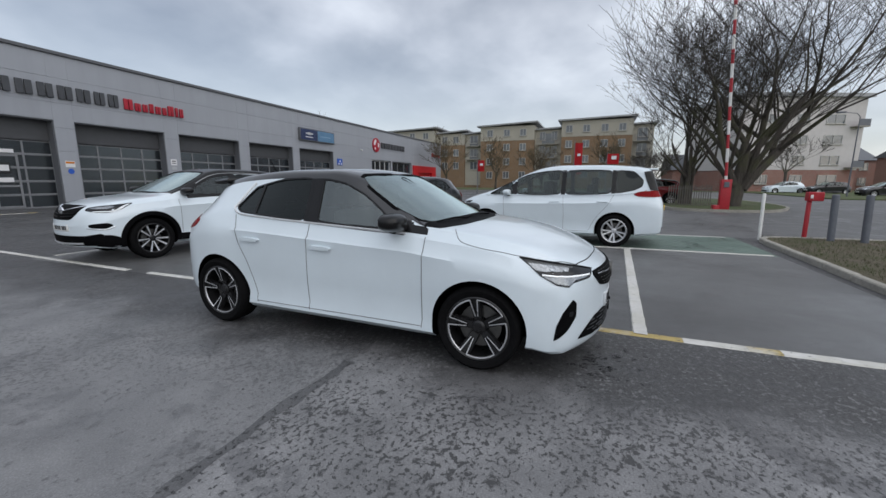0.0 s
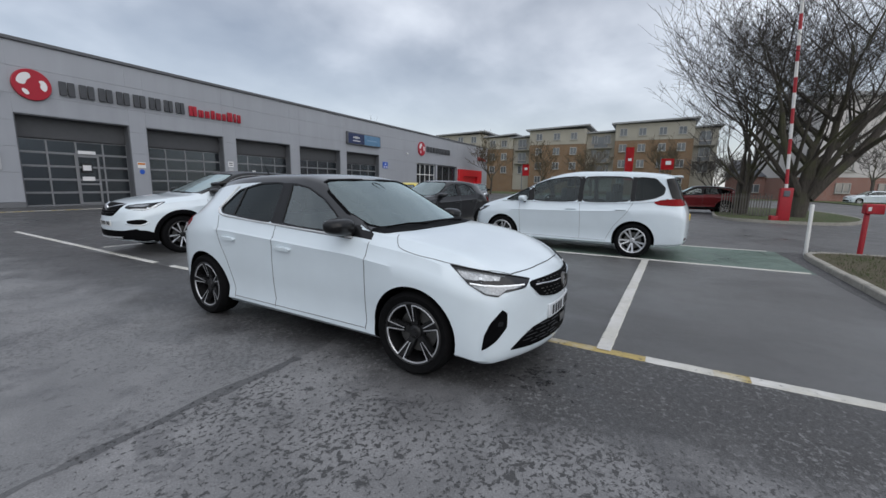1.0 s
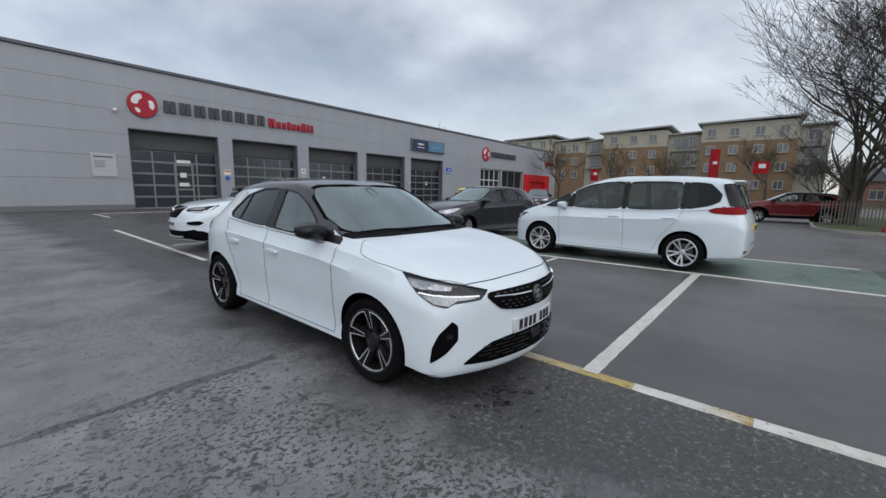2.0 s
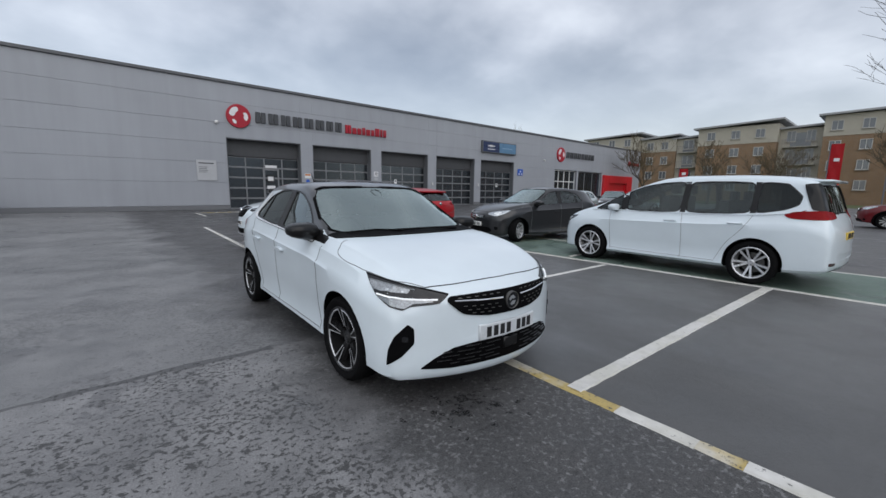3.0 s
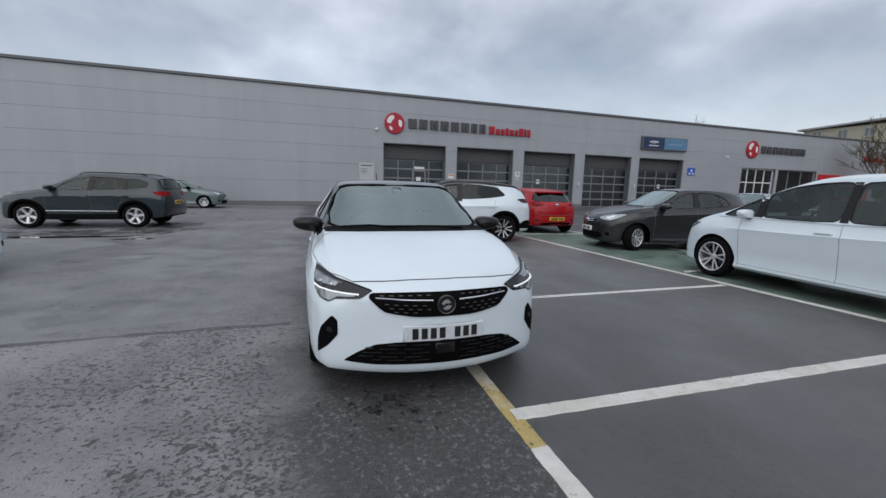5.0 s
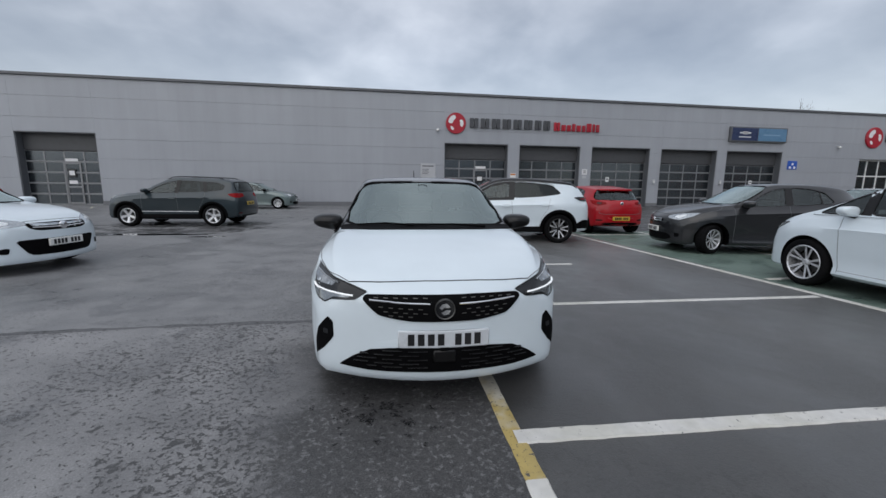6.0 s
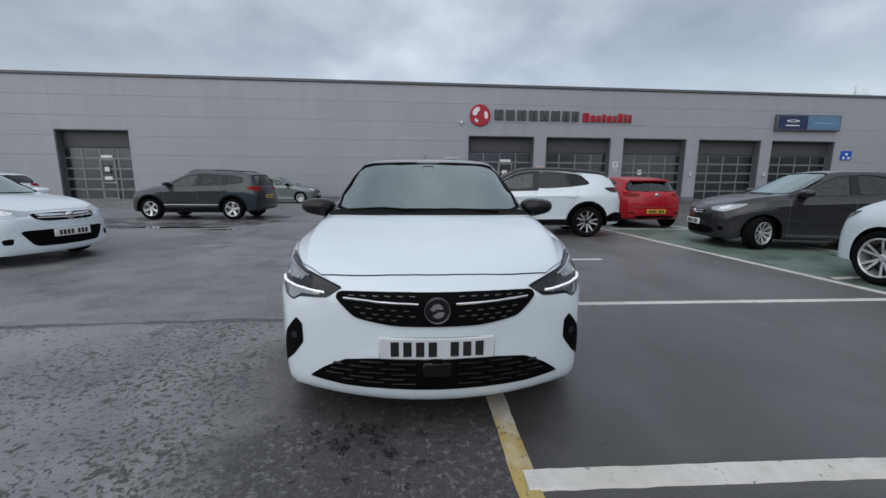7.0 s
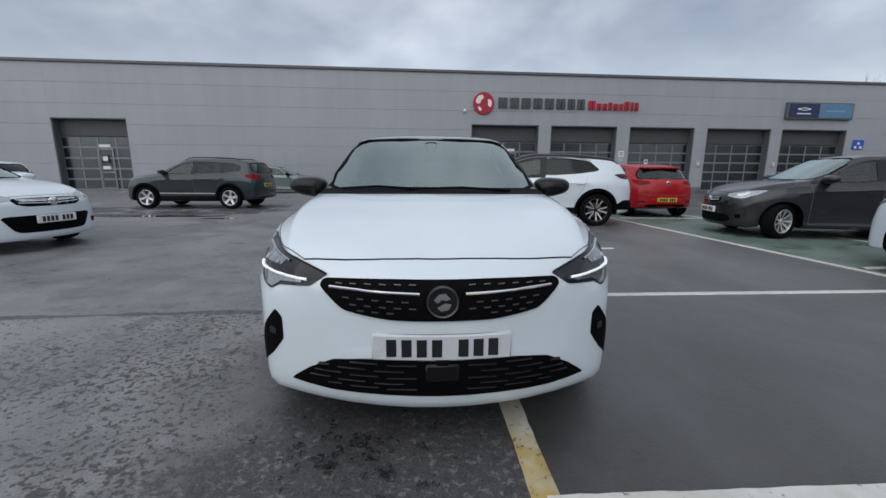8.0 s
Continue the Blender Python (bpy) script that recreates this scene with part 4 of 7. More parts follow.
# ---- the white hatchback that the camera walks round ----
HERO = dict(
    half=0.8825, wb=2.538, r=0.308, arch=0.352, wheel="hero",
    top=[(-1.967, 0.52), (-1.965, 0.62), (-1.955, 0.76), (-1.92, 0.92), (-1.86, 1.005), (-1.74, 1.115), (-1.61, 1.235), (-1.515, 1.318), (-1.42, 1.352), (-1.1, 1.404), (-0.5, 1.445), (-0.1, 1.446), (0.15, 1.408), (0.40, 1.288), (0.70, 1.125), (0.93, 1.015), (1.2, 0.985), (1.6, 0.915), (1.85, 0.845), (1.98, 0.787), (2.05, 0.742), (2.085, 0.708), (2.098, 0.68), (2.104, 0.64), (2.107, 0.58), (2.108, 0.52)],
    belt=[(-1.97, 0.86), (-1.6, 0.995), (-1.05, 1.025), (-0.7, 1.012), (-0.2, 0.985), (0.41, 0.955), (0.80, 0.938), (0.97, 0.920), (1.4, 0.87), (1.8, 0.77), (2.0, 0.72), (2.1, 0.60)],
    bottom=[(-1.967, 0.48), (-1.965, 0.42), (-1.955, 0.34), (-1.92, 0.28), (-1.7, 0.235), (-0.9, 0.185), (0.9, 0.185), (1.75, 0.20), (1.98, 0.175), (2.06, 0.182), (2.085, 0.208), (2.098, 0.25), (2.104, 0.32), (2.107, 0.41), (2.108, 0.47)],
    plan=[(-1.967, 0.45), (-1.964, 0.70), (-1.957, 0.82), (-1.9, 0.88), (-1.7, 0.945), (-1.3, 0.99), (-0.9, 0.985), (0.3, 0.985), (0.9, 0.99), (1.3, 1.0), (1.6, 0.985), (1.85, 0.95), (2.0, 0.91), (2.07, 0.88), (2.092, 0.84), (2.102, 0.74), (2.107, 0.52), (2.108, 0.28)],
    roofw=[(-1.965, 0.80), (-1.75, 0.68), (-1.55, 0.62), (-1.35, 0.645), (-0.95, 0.69), (-0.4, 0.70), (0.1, 0.715), (0.4, 0.755), (0.7, 0.81), (0.95, 0.845), (1.3, 0.83), (1.8, 0.80), (2.1, 0.78)],
    bow=[(-1.967, -0.22), (-1.6, -0.15), (-0.9, 0.0), (0.1, 0.06), (0.5, 0.11), (1.0, 0.13), (1.5, 0.10), (1.9, 0.22), (2.05, 0.31), (2.108, 0.33)],
    windows=[[(0.60, 0.975), (0.46, 1.095), (0.26, 1.225), (0.05, 1.315), (-0.20, 1.355), (-0.145, 0.998)], [(-0.235, 1.000), (-0.285, 1.358), (-0.62, 1.345), (-0.92, 1.275), (-1.05, 1.10), (-0.99, 1.055)]],
    privacy=(1,), dark=(-0.22, 0.80), pillars=[[(0.52, 0.972), (0.70, 0.958), (0.865, 0.946), (0.855, 0.985), (0.74, 1.045), (0.60, 1.03)], [(-0.12, 1.000), (-0.170, 1.352), (-0.305, 1.350), (-0.265, 1.005)], [(-0.80, 1.045), (-0.815, 1.305), (-0.84, 1.30), (-0.825, 1.045)]], roof_range=(-1.53, 0.90),
    screen=[(0.745, 1.014), (0.59, 1.396)], screen_x=0.12, rear_glass=[(0.54, 1.06), (0.44, 1.275)], rear_x=-1.2,
    cabin=(-1.62, 0.86), seat_x=0.0, dash_x=0.50, dash_z=0.99, steer=2.0, handle_mat=WHITE, bright_mat=BRIGHT,
    seams=[[(0.86, 0.93), (0.85, 0.75), (0.84, 0.45), (0.83, 0.25)], [(-0.19, 0.99), (-0.21, 0.75), (-0.23, 0.40), (-0.23, 0.25)], [(-1.02, 1.03), (-0.98, 0.80), (-0.90, 0.62), (-0.84, 0.42), (-0.82, 0.25)], [(0.82, 0.262), (-0.82, 0.262)]],
    hood_lines=[[(1.045, s * 0.690, 1), (1.075, s * 0.752, 1), (1.14, s * 0.808, 1), (1.29, s * 0.824, 1), (1.42, s * 0.808, 1), (1.545, s * 0.780, 1), (1.75, s * 0.695, 1), (1.885, s * 0.570, 1)] for s in (1, -1)] + [[(1.885, 0.570, 1), (1.948, 0.35, 1), (1.976, 0.08, 1), (1.976, -0.08, 1), (1.948, -0.35, 1), (1.885, -0.570, 1)]],
    handles=[(-0.06, 0.80), (-0.83, 0.825)],
    brightwork=[([(0.70, 0.949), (0.41, 0.962), (-0.2, 0.990), (-0.70, 1.016), (-0.97, 1.036), (-1.065, 1.078), (-1.055, 1.12), (-0.985, 1.25), (-0.94, 1.305)], 0.017)],
    mirror=(0.60, 1.0), mirror_mat=BLACK_GLOSS, mirror_size=1.04, frit=0.030,
)


def hero_face(skin, car, s):
    F = (1, 0, 0)
    # upper grille, its bright bar, dashes and round badge
    gr = [(2, -0.465, 0.716), (2, -0.20, 0.723), (2, 0.20, 0.723), (2, 0.465, 0.716), (2, 0.48, 0.688), (2, 0.385, 0.602), (2, 0.20, 0.574), (2, -0.20, 0.574), (2, -0.385, 0.602), (2, -0.48, 0.688)]
    grille = part("grille", skin.patch(gr, F, 0.009, 0.012, 0.025, 2, 0.12), TRIM, car, "black grille with bright dashes", turn=False)
    for sg in (1, -1):
        part("chrome_bar", skin.strip([(2, sg * 0.085, 0.677), (2, sg * 0.25, 0.681), (2, sg * 0.435, 0.688)], F, 0.012, 0.015, 6, False, 0.004), CHROME, grille)
        for row, z in enumerate((0.705, 0.645, 0.621, 0.600)):
            for i in range(6):
                y = 0.10 + 0.057 * i + 0.028 * (row % 2)
                if y > (0.40, 0.40, 0.375, 0.33)[row] or (row == 3 and i == 0):
                    continue
                zz = z + 0.045 * (y / 0.45) ** 2 * (0.3 if row else -0.15)
                part("grille_dash", skin.strip([(2, sg * y, zz), (2, sg * (y + 0.026), zz + 0.001)], F, 0.005, 0.013, 1), STEEL, grille)
    c, nor = skin.drop(Vector((2, 0, 0.650)), Vector(F))
    bm = bmesh.new()
    rg = lathe(bm, [(0.061, 0.0), (0.061, 0.020), (0.059, 0.024), (0.055, 0.021), (0.054, 0.016)], 32)
    disc_cap(bm, rg[-1], 1)
    bm.transform(Matrix.Translation(c - Vector((0.004, 0, 0))) @ Matrix.Rotation(radians(-90), 4, "Z"))
    part("badge", bm, [STEEL, HEAD_DARK], grille, "round chrome badge")
    bm = bmesh.new()
    for pts in ([(-0.030, 0.012), (-0.010, 0.034), (0.016, 0.030), (0.034, 0.008), (0.018, -0.004), (0.004, 0.010), (-0.012, 0.006)], [(-0.034, -0.008), (-0.008, -0.004), (0.022, -0.022), (0.006, -0.036), (-0.022, -0.030)]):
        a = [bm.verts.new(c + Vector((0.013, -y, z))) for y, z in pts]
        b = [bm.verts.new(c + Vector((0.008, -y, z))) for y, z in pts]
        bm.faces.new(a)
        for i in range(len(a)):
            bm.faces.new((a[i], a[(i + 1) % len(a)], b[(i + 1) % len(a)], b[i]))
    part("badge_relief", bm, CHROME, grille, smooth=False)
    # lower intake with its slats and radar box
    low = [(2, -0.640, 0.262), (2, -0.55, 0.330), (2, -0.44, 0.388), (2, -0.27, 0.410), (2, 0.27, 0.410), (2, 0.44, 0.388), (2, 0.55, 0.330), (2, 0.640, 0.262), (2, 0.45, 0.252), (2, 0.2, 0.258), (2, -0.2, 0.258), (2, -0.45, 0.252)]
    intake = part("lower_intake", skin.patch(low, F, 0.006, 0.012, 0.03, 2, 0.08), TRIM, car, "black lower air intake")
    for row, z in enumerate((0.392, 0.365, 0.338, 0.312, 0.290)):
        for sg in (1, -1):
            for i in range(3):
                y0 = 0.10 + 0.15 * i + 0.05 * (row % 2)
                y1 = min(y0 + 0.115, (0.42, 0.50, 0.55, 0.54, 0.46)[row])
                if y1 - y0 > 0.03:
                    part("slat", skin.strip([(2, sg * y0, z), (2, sg * y1, z - 0.004)], F, 0.010, 0.007, 2, False, 0.006), BLACK_GLOSS, intake)
    c2, _ = skin.drop(Vector((2, 0, 0.362)), Vector(F))
    part("radar_cover", box_bm((c2.x - 0.02, -0.068, 0.322), (c2.x + 0.014, 0.068, 0.398), 0.008), BLACK_GLOSS, car)
    part("plate_clip", box_bm((c2.x - 0.01, -0.028, 0.402), (c2.x + 0.02, 0.028, 0.413), 0.003), TRIM, car)
    # corner pods
    pod = [(1.890, 0.703, 0.558), (1.913, 0.670, 0.527), (1.914, 0.668, 0.432), (1.868, 0.728, 0.350), (1.772, 0.782, 0.278), (1.792, 0.782, 0.39), (1.834, 0.768, 0.475)]
    lamp_pair(skin, car, "corner_vent", pod, (1, 0.9, 0), TRIM, 0.003, 0.012, 0.025, 0.08)
    lamp_pair(skin, car, "fog_lamp", [(1.872, 0.73, 0.480), (1.895, 0.70, 0.478), (1.893, 0.70, 0.444), (1.868, 0.735, 0.446)], (1, 0.9, 0), HEAD_DARK, 0.008, 0.012, 0.02)
    # headlamps: smoked housing, reflectors, hooked running light
    d = (1, 0.75, 0.1)
    head = [(1.53, 0.792, 0.837), (1.74, 0.702, 0.800), (1.895, 0.565, 0.762), (1.980, 0.450, 0.728), (1.978, 0.525, 0.680), (1.888, 0.680, 0.664), (1.860, 0.720, 0.640), (1.790, 0.775, 0.658), (1.69, 0.808, 0.718)]
    for sg in (1, -1):
        f = (lambda q: q) if sg > 0 else flip
        dd = (d[0], d[1] * sg, d[2])
        h = part("headlamp", skin.patch(f(head), dd, 0.004, 0.015, 0.03, 2, 0.06), HEAD_DARK, car, "smoked headlamp with a white hooked light")
        hook = [(1.700, 0.802, 0.716), (1.83, 0.720, 0.703), (1.885, 0.655, 0.699), (1.950, 0.556, 0.698), (1.952, 0.556, 0.690), (1.890, 0.664, 0.680), (1.866, 0.712, 0.650), (1.795, 0.770, 0.666)]
        part("light_bowl", skin.patch(f(hook), dd, 0.008, 0.006, 0.03, 1, 0.06), HEAD_MID, h, turn=False)
        part("running_light", skin.strip(f([(1.695, 0.802, 0.727), (1.83, 0.72, 0.709), (1.888, 0.655, 0.705), (1.968, 0.534, 0.702)]), dd, 0.012, 0.012, 5, False, 0.004), LED, h)
        bowl = [(1.585, 0.800, 0.806), (1.72, 0.735, 0.782), (1.83, 0.640, 0.760), (1.835, 0.665, 0.735), (1.76, 0.745, 0.742), (1.66, 0.806, 0.752)]
        part("reflector", skin.patch(f(bowl), dd, 0.007, 0.005, 0.03, 2, 0.10), HEAD_MID, h, turn=False)
        for x, y, z, r in ((1.735, 0.752, 0.752, 0.015), (1.812, 0.688, 0.744, 0.012)):
            side = Vector((-0.6, 0.8 * sg, 0.0))
            eye = [Vector((x, sg * y, z)) + side * (r * math.cos(a)) + Vector((0, 0, 0.75 * r * math.sin(a))) for a in [math.pi * (k + 0.5) / 2 for k in range(4)]]
            part("projector", skin.patch(eye, dd, 0.012, 0.006, 0.02, 1, 0.2), HEAD_CLEAR, h, turn=False)
        part("lamp_trim", skin.strip(f([(1.60, 0.800, 0.803), (1.72, 0.735, 0.785), (1.85, 0.620, 0.757)]), dd, 0.010, 0.009, 5, False, 0.004), HEAD_CLEAR, h)
        part("lamp_brow", skin.strip(f([(1.54, 0.790, 0.832), (1.74, 0.702, 0.797), (1.895, 0.565, 0.759), (1.975, 0.455, 0.728)]), dd, 0.008, 0.010, 5, False, 0.003), BLACK_GLOSS, h)
        part("tail_lamp", skin.patch(f([(-1.50, 0.8, 0.985), (-1.78, 0.7, 1.0), (-1.90, 0.45, 0.98), (-1.90, 0.42, 0.90), (-1.84, 0.7, 0.855), (-1.62, 0.8, 0.89)]), (-1, 0.8 * sg, 0), 0.006, 0.015, 0.04), TAIL, car, turn=False)
    plate(skin, car, F, (2, 0, 0.463), 0.548, 0.106, face=PLATE_PALE, off=0.0, bow=0.28)
    plate(skin, car, (-1, 0, 0), (-2, 0, 0.62), face=PLATE_Y, off=0.015)
    # wipers, spoiler, aerial
    bm = bmesh.new()
    for a, b in (((0.945, 0.50, 0), (0.925, -0.14, 0)), ((0.935, -0.12, 0), (0.855, -0.60, 0))):
        pa, pb = [skin.drop(Vector(p), Vector((0, 0, 1)))[0] + Vector((0, 0, 0.012)) for p in (a, b)]
        tube(bm, [pa, pa.lerp(pb, 0.5) + Vector((0.01, 0, 0.014)), pb], [0.009, 0.007, 0.005], 6)
    part("wiper", bm, TRIM, car)
    cowl = [(0.80, 0.745, 1), (0.86, 0.40, 1), (0.875, 0, 1), (0.86, -0.40, 1), (0.80, -0.745, 1), (0.955, -0.725, 1), (1.03, -0.45, 1), (1.055, 0, 1), (1.03, 0.45, 1), (0.955, 0.725, 1)]
    part("cowl", skin.patch(cowl, (0.2, 0, 1), 0.005, 0.010, 0.04, 1, 0.1), TRIM, car, "black plastic cowl under the windscreen", turn=False)
    part("sensor_pod", skin.patch([(1, -0.055, 1.375), (1, 0.055, 1.375), (1, 0.035, 1.305), (1, -0.035, 1.305)], (1, 0, 0), -0.03, 0.006, 0.04, 2, 0.2), TRIM, car, "black sensor pod behind the glass", turn=False)
    bm = bmesh.new()
    box(bm, (-1.66, -0.53, 1.300), (-1.41, 0.53, 1.358), 0, 0.02)
    for v in bm.verts:
        if v.co.x < -1.55 and v.co.z > 1.33:
            v.co.z -= 0.022
        if v.co.x > -1.5:
            v.co.y *= 1.04
    part("roof_spoiler", bm, BLACK_GLOSS, car)
    bm = bmesh.new()
    tube(bm, [(-1.30, 0, 1.38), (-1.42, 0, 1.56)], [0.008, 0.004], 6)
    part("aerial", bm, TRIM, car)


HERO["faces"] = [hero_face]


# ---- other bodies ----
def scaled(base, wb, half, height, r, **more):
    """A spec stretched to another wheelbase, width and height."""
    s = dict(base)
    kx, kz = wb / base["wb"], height / max(p[1] for p in base["top"])
    pts = lambda q: [(x * kx, z * kz) for x, z in q]
    for key in ("top", "belt", "bottom"):
        s[key] = pts(base[key])
    for key in ("plan", "roofw", "bow"):
        s[key] = [(x * kx, v) for x, v in base[key]]
    s["windows"] = [pts(w) for w in base["windows"]]
    s["seams"] = [pts(w) for w in base["seams"]]
    s["pillars"] = [pts(w) for w in base.get("pillars", ())]
    s["handles"] = pts(base["handles"])
    kh = half / base["half"]
    s["screen"] = [(y * kh, z * kz) for y, z in base["screen"]]
    s["rear_glass"] = [(y * kh, z * kz) for y, z in base["rear_glass"]]
    for key in ("screen_x", "rear_x", "seat_x", "dash_x"):
        s[key] = base[key] * kx
    s["cabin"] = tuple(x * kx for x in base["cabin"])
    s["dark"] = tuple(x * kx for x in base["dark"])
    s["roof_range"] = tuple(x * kx for x in base["roof_range"])
    s["dash_z"] = base["dash_z"] * kz
    s["mirror"] = (base["mirror"][0] * kx, base["mirror"][1] * kz)
    s["brightwork"] = [(pts(l), w) for l, w in base.get("brightwork", ())]
    s["cladding"] = [(pts(l), w) for l, w in base.get("cladding", ())]
    s["hood_lines"] = [[(x * kx, y * half / base["half"], 1) for x, y, _ in l] for l in base.get("hood_lines", ())]
    s["wb"], s["half"], s["r"], s["arch"] = wb, half, r, r + 0.045
    s.update(more)
    return s


def common_face(nose_z, lamp_z, grille_h=0.13, grille_w=0.40, lamp_len=0.38, tail=(0.80, 1.02), tail_in=0.45, tail_mat=TAIL, lamp_mat=HEAD_CLEAR, bars=2, low=(0.66, 0.56, 0.40, 0.30, 0.245), plates=True, tail_shape=None, rear_lamps=True):
    """Front and rear fittings for an ordinary car, laid on its own body."""

    def fn(skin, car, s):
        F, R = (1, 0, 0), (-1, 0, 0)
        x1, x0, h = max(s["top"])[0], min(s["top"])[0], s["half"]
        gw = grille_w * h / 0.9
        z = nose_z
        o = [(x1, -gw, z + grille_h * 0.45), (x1, gw, z + grille_h * 0.45), (x1, gw * 0.92, z - grille_h * 0.2), (x1, gw * 0.7, z - grille_h * 0.5), (x1, -gw * 0.7, z - grille_h * 0.5), (x1, -gw * 0.92, z - grille_h * 0.2)]
        gr = part("grille", skin.patch(o, F, 0.004, 0.012, 0.06, 2, 0.12), TRIM, car)
        for i in range(bars):
            zz = z + grille_h * (0.22 - 0.4 * i)
            part("chrome_bar", skin.strip([(x1, -gw * 0.85, zz + 0.012), (x1, 0, zz), (x1, gw * 0.85, zz + 0.012)], F, 0.02, 0.01, 6, False, 0.006), CHROME, gr)
        c, _ = skin.drop(Vector((x1, 0, z)), Vector(F))
        bm = bmesh.new()
        rg = lathe(bm, [(0.06, 0.0), (0.06, 0.02), (0.05, 0.026)], 20)
        disc_cap(bm, rg[-1])
        bm.transform(Matrix.Translation(c) @ Matrix.Rotation(radians(-90), 4, "Z"))
        part("badge", bm, CHROME, gr)
        if low:
            wa, wc, zt, zm, zl = low
            o = [(x1, -h * wa, zm), (x1, -h * wc, zt), (x1, h * wc, zt), (x1, h * wa, zm), (x1, h * 0.5, zl), (x1, -h * 0.5, zl)]
            part("lower_intake", skin.patch(o, F, 0.004, 0.012, 0.06, 2, 0.12), TRIM, car)
        hi = lamp_z
        head = [(x1 - lamp_len - 0.17, h * 0.90, hi + 0.095), (x1 - 0.25, h * 0.78, hi + 0.075), (x1 - 0.08, h * 0.52, hi + 0.02), (x1 - 0.08, h * 0.52, hi - 0.035), (x1 - 0.22, h * 0.78, hi - 0.07), (x1 - lamp_len, h * 0.88, hi + 0.01)]
        lamp_pair(skin, car, "headlamp", head, (1, 0.8, 0.1), lamp_mat, 0.004, 0.015, 0.05)
        lamp_pair(skin, car, "headlamp_bulb", [(p[0] * 0.35 + 0.65 * (x1 - 0.26), p[1] * 0.35 + 0.65 * h * 0.74, p[2] * 0.5 + 0.5 * hi) for p in head], (1, 0.8, 0.1), LED_OFF, 0.009, 0.01, 0.05)
        lamp_pair(skin, car, "fog_lamp", [(x1 - 0.2, h * 0.70, 0.42), (x1 - 0.2, h * 0.84, 0.41), (x1 - 0.2, h * 0.84, 0.34), (x1 - 0.2, h * 0.72, 0.33)], (1, 0.4, 0), TRIM, 0.004, 0.012, 0.05)
        ta, tb = tail
        tl = [(x0 + 0.34, h * 0.95, tb - 0.03), (x0 + 0.20, h * 0.85, tb), (x0 + 0.05, h * tail_in, tb - 0.01), (x0 + 0.05, h * tail_in, ta + 0.04), (x0 + 0.10, h * 0.8, ta), (x0 + 0.22, h * 0.93, ta + 0.03)]
        if rear_lamps:
            lamp_pair(skin, car, "tail_lamp", tail_shape or tl, (-1, 0.8, 0), tail_mat, 0.010, 0.018, 0.05)
        lamp_pair(skin, car, "rear_reflector", [(x0 + 0.1, h * 0.62, 0.44), (x0 + 0.1, h * 0.86, 0.45), (x0 + 0.1, h * 0.86, 0.40), (x0 + 0.1, h * 0.62, 0.40)], (-1, 0.5, 0), TAIL_DARK, 0.004, 0.01, 0.06)
        part("rear_valance", skin.patch([(x0, -h * 0.66, 0.36), (x0, h * 0.66, 0.36), (x0, h * 0.60, 0.27), (x0, -h * 0.60, 0.27)], R, 0.004, 0.01, 0.08), TRIM, car)
        if plates:
            plate(skin, car, F, (x1, 0, s.get("plate_z", 0.47)), off=0.02)
            plate(skin, car, R, (x0, 0, s.get("rear_plate_z", 0.72)), face=PLATE_Y, off=0.006)
        bm = bmesh.new()
        a, b = [skin.drop(Vector((s["dash_x"] + 0.45, y, 0)), Vector((0, 0, 1)))[0] + Vector((0, 0, 0.015)) for y in (0.5, -0.3)]
        tube(bm, [a, b], [0.009, 0.006], 5)
        part("wiper", bm, TRIM, car)

    return fn


